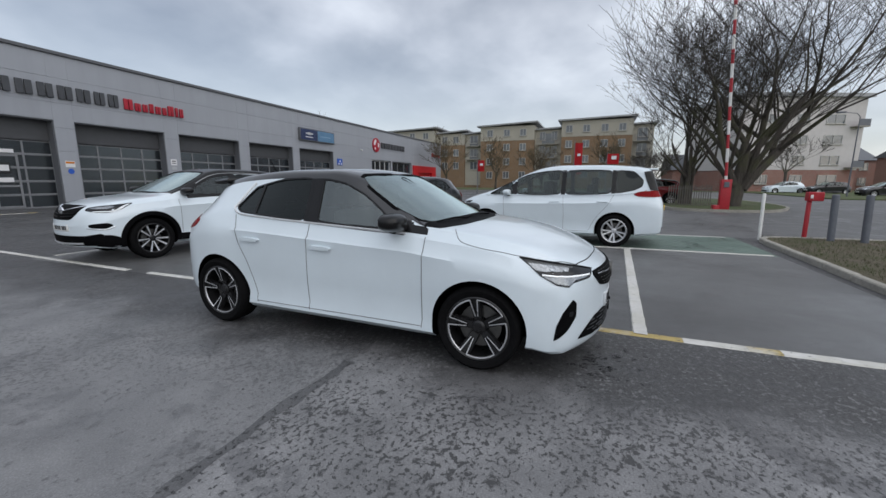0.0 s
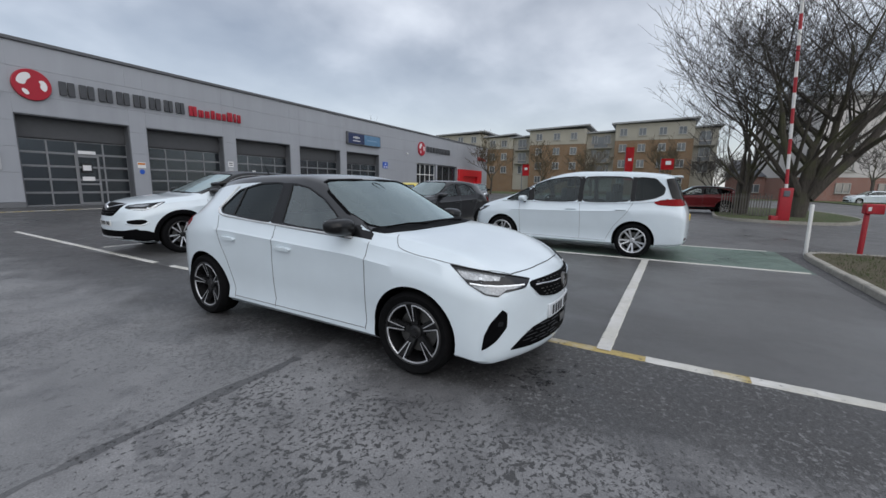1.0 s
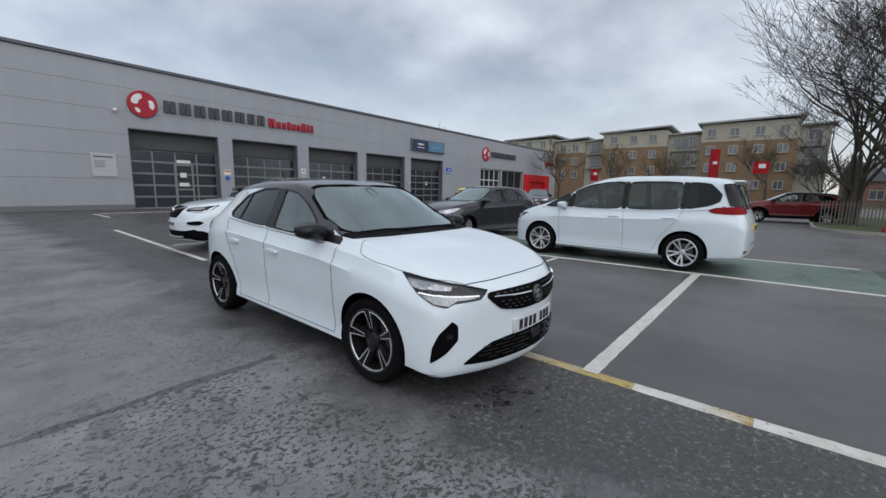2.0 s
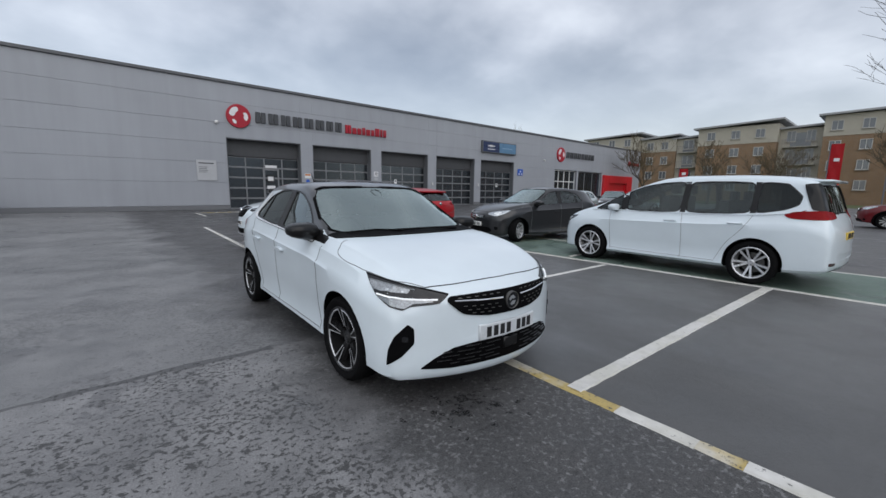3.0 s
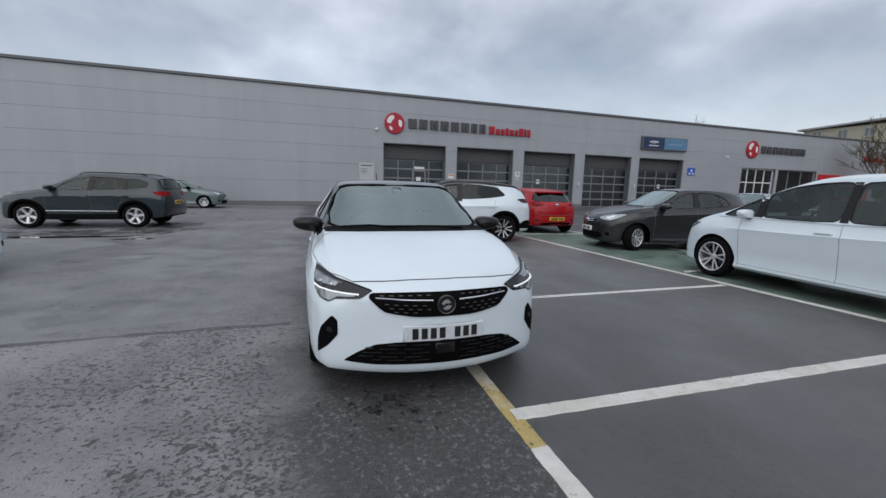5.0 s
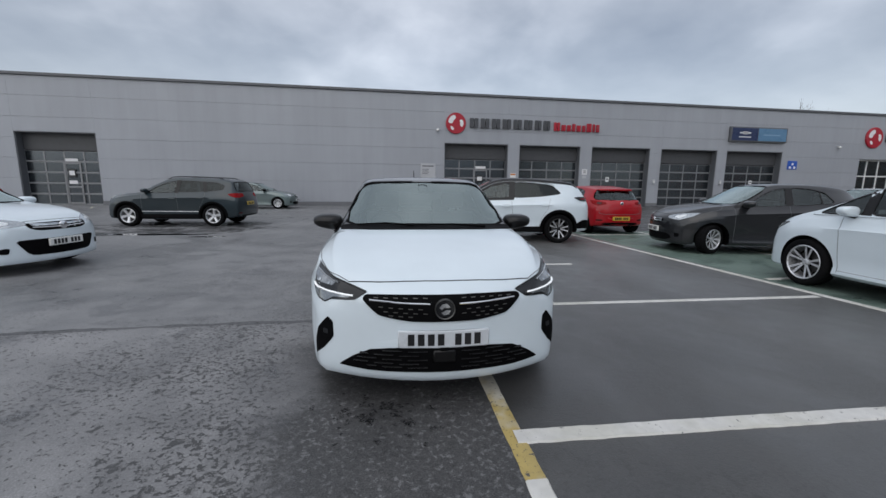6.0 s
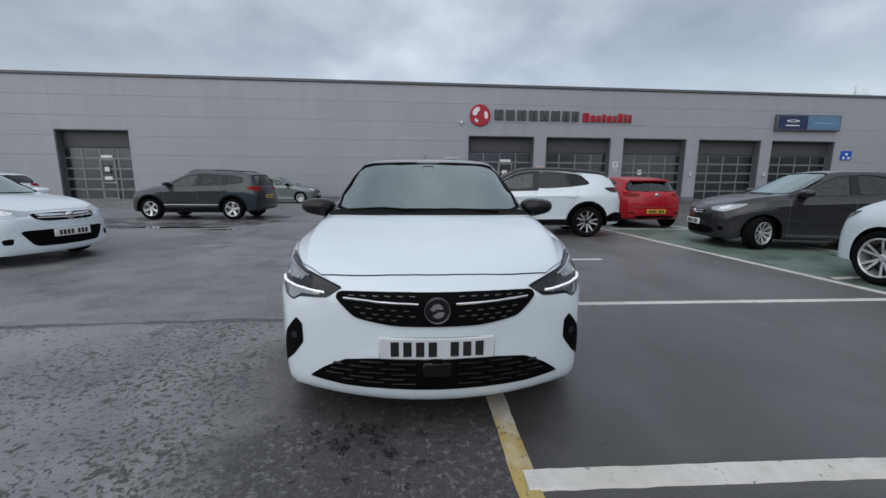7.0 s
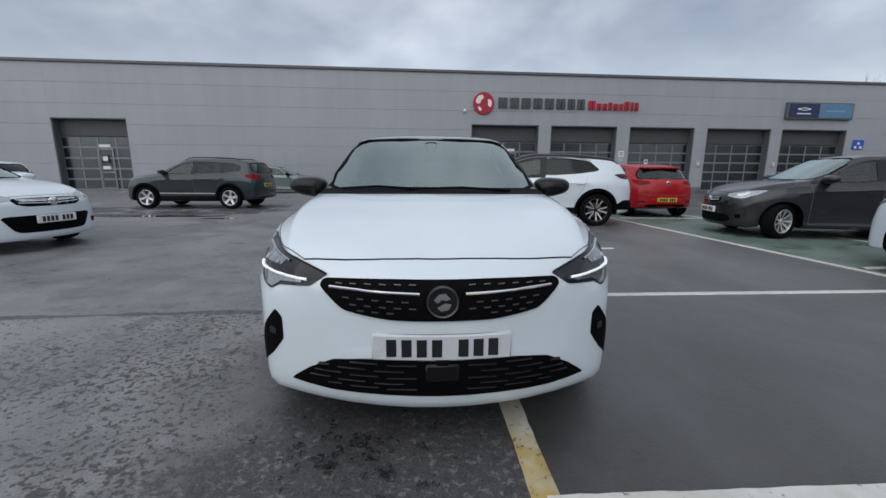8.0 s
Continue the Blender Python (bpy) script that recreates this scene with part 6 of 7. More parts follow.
SILV = dict(SAGE, handle_mat=SILVER_PAINT)
build_car("silver_hatchback_car", heading(21.6, 10.35, 190), "silver-green hatchback parked on the forecourt", SILV, SILVER_PAINT, detail=1)

BLK = dict(SAGE, handle_mat=BLACK_PAINT)
build_car("black_hatchback_car", heading(28.0, 11.2, 200), "black hatchback parked on the forecourt", BLK, BLACK_PAINT, detail=1)

MAROON = scaled(SUV, 2.56, 0.88, 1.52, 0.33, wheel="suv", handle_mat=DARK_RED, arch_trim=True, privacy=(1, 2))
MAROON["faces"] = [common_face(0.78, 0.86, 0.16, 0.36, 0.36, (0.95, 1.08), 0.45, TAIL)]
build_car("dark_red_crossover_car", heading(27.2, -2.5, 97), "dark red crossover with black roof beside the trees", MAROON, DARK_RED, BLACK_GLOSS, detail=1)


# ---- ground ----
def ground_sheet():
    """One sheet to the horizon, split where the surfacing changes."""
    xs = [-900, -60, -14, 3.86, 8.9, 11.6, 12.0, 62, 110, 900]
    ys = [-900, -60, -14, -2.95, 1.9, 9.2, 24.2, 60, 900]
    bm = bmesh.new()
    gv = [[bm.verts.new((x, y, 0)) for y in ys] for x in xs]
    for i in range(len(xs) - 1):
        for j in range(len(ys) - 1):
            f = bm.faces.new((gv[i][j], gv[i + 1][j], gv[i + 1][j + 1], gv[i][j + 1]))
            cx, cy = (xs[i] + xs[i + 1]) / 2, (ys[j] + ys[j + 1]) / 2
            k = 1
            if abs(cx) > 400 or abs(cy) > 400 or cy < -60 or cx > 62:
                k = 5
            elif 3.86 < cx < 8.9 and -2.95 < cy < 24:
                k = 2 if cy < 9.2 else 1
            elif 8.9 < cx < 11.6 and -2.95 < cy < 9.2:
                k = 3
            elif cx > 11.6 and cy < 9.2:
                k = 4
            elif cy < 1.9:
                k = 0
            f.material_index = k
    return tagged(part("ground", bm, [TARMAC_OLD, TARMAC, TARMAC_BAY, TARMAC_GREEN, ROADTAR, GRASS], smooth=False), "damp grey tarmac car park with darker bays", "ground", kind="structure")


ground_sheet()


LINE_TOP = [0.004]


def painted_line(a, b, w, mat, label, ragged=0.0035):
    """A strip of road paint with slightly ragged edges."""
    a, b = Vector((*a, 0)), Vector((*b, 0))
    d = (b - a).normalized()
    n = Vector((-d.y, d.x, 0))
    k = max(6, int((b - a).length / 0.06))
    LINE_TOP[0] = 0.004 + (LINE_TOP[0] - 0.004 + 0.0016) % 0.008
    zt = LINE_TOP[0]
    bm = bmesh.new()
    rows = []
    for i in range(k + 1):
        p = a + (b - a) * i / k
        e1, e2 = random.uniform(-1, 1) * ragged, random.uniform(-1, 1) * ragged
        rows.append([bm.verts.new(p + n * (w / 2 + e1) + Vector((0, 0, 0.0))), bm.verts.new(p + n * (w / 2 - 0.008 + e1) + Vector((0, 0, zt))), bm.verts.new(p - n * (w / 2 - 0.008 + e2) + Vector((0, 0, zt))), bm.verts.new(p - n * (w / 2 + e2) + Vector((0, 0, 0.0)))])
    for r0, r1 in zip(rows, rows[1:]):
        for j in range(3):
            bm.faces.new((r0[j], r1[j], r1[j + 1], r0[j + 1]))
    return tagged(part("bay_line", bm, mat), label, "road marking", "bay lines", "structure")


WL = "worn white painted bay line on tarmac"
YL = "worn yellow bay line on tarmac"
painted_line((3.855, -0.52), (3.906, 0.9), 0.104, LINE_YELLOW, YL)
painted_line((3.842, -0.975), (3.855, -0.52), 0.112, LINE_WHITE, WL)
painted_line((3.836, -1.20), (3.842, -0.975), 0.104, LINE_YELLOW, YL)
painted_line((3.74, -6.0), (3.836, -1.20), 0.112, LINE_WHITE, WL)
painted_line((3.875, 0.9), (3.92, 6.28), 0.10, LINE_WHITE, WL)
painted_line((3.92, 6.72), (4.2, 13.6), 0.10, LINE_WHITE, WL)
painted_line((5.28, 18.9), (5.30, 21.4), 0.10, LINE_WHITE, WL)
painted_line((5.5, 21.6), (9.5, 21.6), 0.12, LINE_MIXED, "faded yellow line before a workshop door")
painted_line((3.865, -0.195), (8.90, -0.425), 0.122, LINE_WHITE, WL)
painted_line((3.90, 2.20), (8.72, 2.02), 0.09, LINE_WHITE, WL)
painted_line((3.94, 4.50), (6.55, 4.42), 0.09, LINE_WHITE, WL)
painted_line((4.2, 9.2), (6.6, 9.0), 0.09, LINE_WHITE, WL)
painted_line((8.97, -2.88), (8.66, 8.6), 0.09, LINE_WHITE, WL)
painted_line((8.95, 2.93), (9.45, 2.95), 0.08, LINE_WHITE, WL)
painted_line((11.58, -2.80), (11.10, 9.3), 0.08, LINE_WHITE, WL)
painted_line((8.9, 8.5), (11.1, 8.3), 0.08, LINE_WHITE, WL)


def stains():
    """Oil drips and a tarred trench seam: thin dark films on the tarmac."""
    bm = bmesh.new()
    level = itertools.count(1)

    def film(x, y, r, stretch=1.0, turn=0.0):
        n = 20
        ring = []
        zf = 0.0012 + 0.00002 * next(level)
        for k in range(n):
            a = 2 * math.pi * k / n
            q = r * (1 + 0.16 * math.sin(3 * a + x * 40) + random.uniform(-0.12, 0.12))
            u, v = math.cos(a) * q * stretch, math.sin(a) * q
            ring.append(bm.verts.new((x + u * math.cos(turn) - v * math.sin(turn), y + u * math.sin(turn) + v * math.cos(turn), zf)))
        bm.faces.new(ring)

    for _ in range(64):
        film(random.gauss(3.18, 0.26), random.gauss(0.14, 0.15), random.uniform(0.005, 0.020), random.uniform(1, 2.0), random.uniform(0, 3))
    for x, y, r, st in ((3.05, 0.10, 0.036, 1.5), (3.30, 0.02, 0.030, 1.7), (3.18, 0.22, 0.042, 1.3), (2.92, 0.20, 0.026, 1.4), (3.45, 0.16, 0.024, 1.5), (3.12, -0.12, 0.022, 1.3)):
        film(x, y, r, st, random.uniform(0, 3))
    for _ in range(10):
        film(random.uniform(1.6, 2.5), random.uniform(1.0, 3.2), random.uniform(0.006, 0.014), 1.4, random.uniform(0, 3))
    tagged(part("oil_drips", bm, OIL, smooth=False), "small dark oil drips on tarmac", "stain", kind="stuff")
    bm = bmesh.new()
    rows = []
    for i in range(121):
        x = -9.0 + 11.5 * i / 120
        y = 1.90 + 0.03 * math.sin(x * 1.3) + random.uniform(-0.012, 0.012)
        w = max(0.016, 0.040 + 0.035 * noise.noise(Vector((x * 1.7, 3.1, 0))) + random.uniform(-0.014, 0.014))
        rows.append([bm.verts.new((x, y - w, 0.001)), bm.verts.new((x, y + w, 0.001))])
    for r0, r1 in zip(rows, rows[1:]):
        bm.faces.new((r0[0], r1[0], r1[1], r0[1]))
    tagged(part("trench_seam", bm, SEAM_TAR, smooth=False), "dark tarred trench seam across the tarmac", "seam", kind="structure")


stains()


def puddles():
    """Shallow standing water in hollows of the tarmac, and a painted shade patch."""
    # the last entry paints the crossover's shade and reflection on the tarmac
    for x, y, lx, ly, turn, mat in ((-3.1, 9.45, 1.9, 0.16, -0.06, WATER), (-1.15, 8.85, 0.45, 0.12, 0.0, WATER), (-3.3, 11.0, 3.3, 1.7, -0.06, CAR_SHADE)):
        bm = bmesh.new()
        ring = []
        for k in range(48):
            a = 2 * math.pi * k / 48
            q = 1 + 0.45 * noise.noise(Vector((math.cos(a) * 1.7 + x, math.sin(a) * 1.7 + y, 0))) + random.uniform(-0.05, 0.05)
            u, v = math.cos(a) * lx * q, math.sin(a) * ly * q
            ring.append(bm.verts.new((x + u * math.cos(turn) - v * math.sin(turn), y + u * math.sin(turn) + v * math.cos(turn), 0.0018 if mat is WATER else 0.0010)))
        bm.faces.new(ring)
        if mat is WATER:
            tagged(part("puddle", bm, mat, smooth=False), "shallow rainwater puddle on tarmac", "puddle", "puddles", "structure")
        else:
            tagged(part("car_shade_patch", bm, mat, smooth=False), "dark patch on wet tarmac, painted shade and reflection of a parked car", "stain", kind="structure")


puddles()
painted_line((-14.7, 22.7), (-13.9, 21.2), 0.10, LINE_MIXED, "faded yellow line before a workshop door")
painted_line((-12.3, 22.7), (-11.5, 21.2), 0.10, LINE_MIXED, "faded yellow line before a workshop door")


def verge():
    """Muddy grass corner behind a kerb, with separate kerbstones."""
    edge = [(-14.0, -2.75), (2.0, -2.95), (6.3, -3.07), (8.6, -3.16), (10.4, -3.22), (10.95, -3.28), (11.25, -3.45), (11.42, -3.75), (11.50, -4.2), (11.60, -6.5), (11.9, -14.0)]
    bm = bmesh.new()
    top = []
    for x, y in edge:
        top.append(bm.verts.new((x, y - 0.06, 0.085)))
    far = [bm.verts.new((11.95, -16, 0.085)), bm.verts.new((-14.0, -16, 0.085))]
    bm.faces.new(top + far)
    bmesh.ops.triangulate(bm, faces=bm.faces[:])
    tagged(part("verge", bm, MUD, smooth=False), "muddy thin-grassed verge behind a kerb", "verge", kind="structure")
    kerb = thing("kerb", Matrix(), "mossy concrete kerb edging the verge", "kerb", kind="structure")
    for a, b in zip(edge, edge[1:]):
        a3, b3 = Vector((*a, 0)), Vector((*b, 0))
        n = max(1, round((b3 - a3).length / 0.915))
        for i in range(n):
            p, q = a3.lerp(b3, (i + 0.004) / n), a3.lerp(b3, (i + 0.996) / n)
            ln = (q - p).length
            bm = bmesh.new()
            box(bm, (0, -0.125, -0.05), (ln, 0.0, 0.10 + random.uniform(-0.006, 0.006)), 0, 0.018)
            d = (q - p).normalized()
            bm.transform(Matrix.Translation(p) @ Matrix.Rotation(math.atan2(d.y, d.x), 4, "Z"))
            part("kerbstone", bm, CONCRETE, kerb)
    # thin tufts
    bm = bmesh.new()
    for _ in range(5200):
        x, y = random.uniform(4.0, 11.4), random.uniform(-6.5, -3.2)
        if y > -3.1 - 0.03 * x:
            continue
        h, a = random.uniform(0.015, 0.06), random.uniform(0, 6.28)
        c, s = math.cos(a) * 0.006, math.sin(a) * 0.006
        v = [bm.verts.new((x - c, y - s, 0.08)), bm.verts.new((x + c, y + s, 0.08)), bm.verts.new((x + random.uniform(-0.03, 0.03), y + random.uniform(-0.03, 0.03), 0.085 + h))]
        bm.faces.new(v)
    tagged(part("grass_tufts", bm, GRASS, smooth=False), "thin winter grass tufts on mud", "grass", kind="stuff")


verge()


# ---- workshop building ----
WY = 24.36
DOORS = [(-16.8, -12.75), (7.55, 11.90), (12.70, 17.13), (18.0, 22.5), (23.4, 28.0), (28.82, 33.65)]
EAVES = 7.11


def facade():
    wall = thing("wall_north", Matrix(), "long grey metal-clad workshop wall with flat parapet", "wall", kind="structure")
    bm = bmesh.new()
    rows = [0.25, 1.55, 2.68, 3.78, 4.92, 6.06, EAVES]
    holes = [(a, b, 4.12) for a, b in DOORS] + [(40.9, 45.5, 3.75), (45.9, 51.6, 3.75), (51.9, 60.2, 3.48)]
    cuts = sorted([-70, 63.0] + [v for a, b, _ in holes for v in (a, b)])
    meshes = {}
    for x0, x1 in zip(cuts, cuts[1:]):
        hole = next((h for h in holes if abs(h[0] - x0) < 0.01), None)
        n = max(1, round((x1 - x0) / 22))
        for i in range(n):
            a, b = x0 + (x1 - x0) * i / n, x0 + (x1 - x0) * (i + 1) / n
            for z0, z1 in zip(rows, rows[1:]):
                if hole:
                    if z1 <= hole[2]:
                        continue
                    z0 = max(z0, hole[2])
                bm = bmesh.new()
                box(bm, (a + (0.002 if i else 0), WY, z0 + 0.004), (b - (0.002 if i < n - 1 else 0), WY + 0.12, z1 - 0.004), 0, 0.005)
                part("cladding_panel", bm, CLAD, wall)
    for x0, x1 in zip(cuts, cuts[1:]):
        hole = next((h for h in holes if abs(h[0] - x0) < 0.01), None)
        lo = hole[2] if hole else 0.0
        bm = box_bm((x0, WY + 0.03, lo), (x1, WY + 0.62 if not hole else WY + 0.62, EAVES - 0.05))
        part("wall_core", bm, CLAD, wall, smooth=False)
        if not hole:
            # dark band standing in for the shadow line along the ground
            part("plinth", box_bm((x0, WY - 0.015, 0.0), (x1, WY + 0.05, 0.245), 0.01), FOOT_SHADE, wall)
    bm = bmesh.new()
    box(bm, (-70.2, WY - 0.10, EAVES), (63.15, WY + 0.70, EAVES + 0.16), 0, 0.02)
    tagged(part("parapet_coping", bm, CLAD_DARK, wall), "dark grey metal coping")
    # returns, back and roof
    for nm, lo, hi in (("wall_east", (62.4, WY + 0.62, 0), (63.0, WY + 40, EAVES - 0.05)), ("wall_west", (-70, WY + 0.62, 0), (-69.4, WY + 40, EAVES - 0.05)), ("wall_back", (-70, WY + 40, 0), (63, WY + 40.5, EAVES - 0.05))):
        tagged(part(nm, box_bm(lo, hi), CLAD, smooth=False), "grey metal-clad workshop wall", "wall", kind="structure")
    # unseen wall added behind the camera; it hides the low sky there
    tagged(part("wall_south", box_bm((-70, -46.6, 0), (36, -46, 8.0)), CLAD, smooth=False), "plain grey metal-clad wall, unseen, added to close the place behind", "wall", kind="structure")
    tagged(part("roof", box_bm((-70, WY + 0.65, EAVES - 0.2), (63, WY + 40.3, EAVES - 0.05)), CLAD_DARK, smooth=False), "flat grey workshop roof", "roof", kind="structure")
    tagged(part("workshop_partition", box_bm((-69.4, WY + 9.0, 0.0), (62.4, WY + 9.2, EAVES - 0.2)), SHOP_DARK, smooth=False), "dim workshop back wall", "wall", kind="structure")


facade()


def sectional_door(x0, x1, wicket):
    """A glazed sectional workshop door in a deep opening."""
    y = WY + 0.48
    w, h = x1 - x0, 4.12
    door = thing("workshop_door", Matrix.Translation((x0, y, 0)), "grey glazed sectional workshop door, shut" if not wicket else "grey glazed sectional workshop door with a small entrance door, shut", "door", "workshop doors")
    top = [0.0, 0.62, 1.24, 1.86, 2.48, 3.10, h]
    cols = 4
    for r in range(5):
        z0, z1 = top[r], top[r + 1]
        us = [0, 0.06]
        for c in range(1, cols):
            us += [w * c / cols - 0.035, w * c / cols + 0.035]
        us += [w - 0.06, w]
        bm = lattice(us, [z0 + 0.004, z0 + 0.07, z1 - 0.03, z1 - 0.004], {(2 * c + 1, 1) for c in range(cols)}, lambda u, v, s: (u, 0.04 if s else -0.02, v))
        part("door_section", bm, ALU, door, smooth=False)
        for c in range(cols):
            ob = part("pane", box_bm((w * c / cols + 0.02, 0.005, z0 + 0.05), (w * (c + 1) / cols - 0.02, 0.013, z1 - 0.02)), SHOP_GLASS, door, smooth=False)
            ob.visible_shadow = False
    part("top_panel", box_bm((0, 0.0, top[5] + 0.045), (w, 0.035, h), 0.004), DOOR_PANEL, door, "dark upper panel")
    bm = bmesh.new()
    box(bm, (-0.002, -0.44, 0), (0.05, -0.021, h - 0.002), 0)
    box(bm, (w - 0.05, -0.44, 0), (w + 0.002, -0.021, h - 0.002), 0)
    box(bm, (0.05, -0.44, h - 0.05), (w - 0.05, -0.021, h - 0.002), 0)
    part("door_reveal", bm, CLAD_DARK, door, smooth=False)
    if wicket:
        a, b = w * 0.475, w * 0.70
        bm = bmesh.new()
        for lo, hi in (((a, -0.05, 0.05), (a + 0.09, -0.021, 2.45)), ((b - 0.09, -0.05, 0.05), (b, -0.021, 2.45)), ((a + 0.09, -0.05, 2.36), (b - 0.09, -0.021, 2.45)), ((a + 0.09, -0.05, 0.05), (b - 0.09, -0.021, 0.15)), ((a + 0.09, -0.05, 1.0), (b - 0.09, -0.021, 1.09))):
            box(bm, lo, hi, 0, 0.004)
        wk = part("entrance_door", bm, ALU, door, "grey aluminium entrance door")
        part("notice", box_bm((a + 0.24, -0.058, 1.60), (b - 0.30, -0.052, 2.08)), PLATE_INK, wk, smooth=False)
        part("notice", box_bm((a + 0.28, -0.064, 1.72), (b - 0.36, -0.059, 1.98)), SIGN_WHITE, wk, smooth=False)
        part("notice", box_bm((a + 0.22, -0.058, 1.22), (b - 0.26, -0.052, 1.42)), SIGN_WHITE, wk, smooth=False)
        part("lintel_sign", box_bm((a + 0.16, -0.06, 2.52), (b - 0.12, -0.03, 2.68)), SIGN_WHITE, door, smooth=False)
        bm = bmesh.new()
        tube(bm, [(b - 0.05, -0.05, 1.05), (b - 0.05, -0.10, 1.05), (b - 0.16, -0.10, 1.05)], 0.012, 6)
        part("handle", bm, CHROME, wk)


for k, (a, b) in enumerate(DOORS):
    sectional_door(a, b, k < 2)


def showroom():
    """Glazed entrance and windows at the far end, and a red portal."""
    y = WY + 0.30
    for k, (a, b, h) in enumerate(((40.9, 45.5, 3.75), (45.9, 51.6, 3.75))):
        win = thing("window_%d" % (k + 1), Matrix.Translation((a, y, 0)), "tall grey-framed showroom glazing", "window", kind="structure")
        w = b - a
        n = 4 if k == 0 else 3
        bm = bmesh.new()
        for c in range(n + 1):
            xc = w * c / n
            box(bm, (max(0, xc - 0.05), -0.05, 0), (min(w, xc + 0.05), 0.05, h), 0, 0.006)
        for z in (0.0, 2.4 if k == 0 else 0.5, h - 0.1):
            box(bm, (0.05, -0.045, z), (w - 0.05, 0.045, z + 0.10), 0, 0.006)
        part("window_frame", bm, FRAME_W if k == 0 else ALU, win, smooth=False)
        for c in range(n):
            ob = part("pane", box_bm((w * c / n + 0.05, -0.006, 0.1), (w * (c + 1) / n - 0.05, 0.006, h - 0.1)), SHOP_GLASS, win, smooth=False)
            ob.visible_shadow = False
    bm = bmesh.new()
    box(bm, (51.9, WY - 0.25, 0), (53.4, WY + 0.25, 3.48), 0, 0.02)
    box(bm, (58.6, WY - 0.25, 0), (60.2, WY + 0.25, 3.48), 0, 0.02)
    box(bm, (53.4, WY - 0.25, 2.5), (58.6, WY + 0.25, 3.48), 0, 0.02)
    box(bm, (53.4, WY + 0.1, 0), (58.6, WY + 0.25, 2.5), 0, 0.02)
    tagged(part("red_portal", bm, RED_PANEL), "red panelled showroom portal", "portal", kind="structure")


showroom()


def round_sign(x, z, r):
    """A round red and white roof-level sign, its emblem plain shapes."""
    s = thing("round_sign", Matrix.Translation((x, WY - 0.004, z)), "round red and white emblem sign on grey wall", "sign", "wall signs")
    bm = bmesh.new()
    rg = lathe(bm, [(r, 0.0), (r, -0.10), (r * 0.97, -0.12), (r * 0.90, -0.12)], 40)
    disc_cap(bm, list(reversed(rg[-1])))
    part("sign_body", bm, SIGN_RED, s)
    bm = bmesh.new()

    def blob(pts):
        pts = [p.to_2d() for p in rounded([(a * r, b * r, 0) for a, b in pts], 2, 0.25)]
        f = [bm.verts.new((p.x, -0.128, p.y)) for p in pts]
        b = [bm.verts.new((p.x, -0.118, p.y)) for p in pts]
        bm.faces.new(f)
        for i in range(len(f)):
            bm.faces.new((f[i], f[(i + 1) % len(f)], b[(i + 1) % len(f)], b[i]))

    blob([(-0.80, 0.20), (-0.55, 0.66), (-0.10, 0.80), (0.0, 0.45), (-0.25, 0.30), (-0.35, -0.05), (-0.70, -0.02)])
    blob([(0.30, 0.30), (0.62, 0.40), (0.80, 0.0), (0.62, -0.42), (0.35, -0.10), (0.45, 0.10)])
    blob([(-0.60, -0.28), (-0.30, -0.32), (-0.15, -0.62), (-0.42, -0.70)])
    part("emblem", bm, SIGN_WHITE, s, smooth=False)


def block_letters(name, label, x0, x1, z0, z1, mat, widths, heights):
    """Raised block lettering, as plain bars of its size."""
    s = thing(name, Matrix.Translation((x0, WY, z0)), label, "sign", "wall signs")
    total = sum(widths) + 0.30 * (len(widths) - 1)
    k, x = (x1 - x0) / total, 0.0
    for w, h in zip(widths, heights):
        for u0, u1 in ((0.0, 0.44), (0.54, 0.98)):
            part("letter_bar", box_bm(((x + w * u0) * k, -0.13, 0), ((x + w * u1) * k, -0.03, (z1 - z0) * h), 0.015), mat, s)
        part("stand_off", box_bm((x * k + 0.01, -0.05, (z1 - z0) * h * 0.4), ((x + w * 0.97) * k, 0.0, (z1 - z0) * h * 0.4 + 0.05)), ALU, s, smooth=False)
        x += w + 0.30


round_sign(8.27, 5.37, 0.66)
block_letters("lettering_sign", "raised dark grey block lettering on grey wall", 9.20, 14.78, 5.12, 5.74, SIGN_GREY, (1, 1, 1, 1, 1, 1, 0.8, 0.8), (1,) * 8)
block_letters("red_lettering_sign", "raised red block lettering on grey wall", 15.05, 18.38, 5.10, 5.66, SIGN_RED, (1.2, 0.8, 0.7, 0.6, 0.8, 0.6, 0.9, 0.4, 0.6), (1, 0.74, 0.74, 0.9, 0.74, 0.74, 1, 0.95, 0.9))
round_sign(41.85, 5.42, 0.80)
block_letters("far_lettering_sign", "raised dark grey block lettering on grey wall", 43.0, 49.2, 5.15, 5.80, SIGN_GREY, (1, 1, 1, 1, 1, 1, 0.8, 0.8), (1,) * 8)
block_letters("far_red_lettering_sign", "raised red block lettering near the wall end", 58.9, 62.2, 5.05, 5.60, SIGN_RED, (1.2, 0.8, 0.7, 0.6, 0.8, 0.6), (1, 0.74, 0.74, 0.9, 0.74, 0.74))


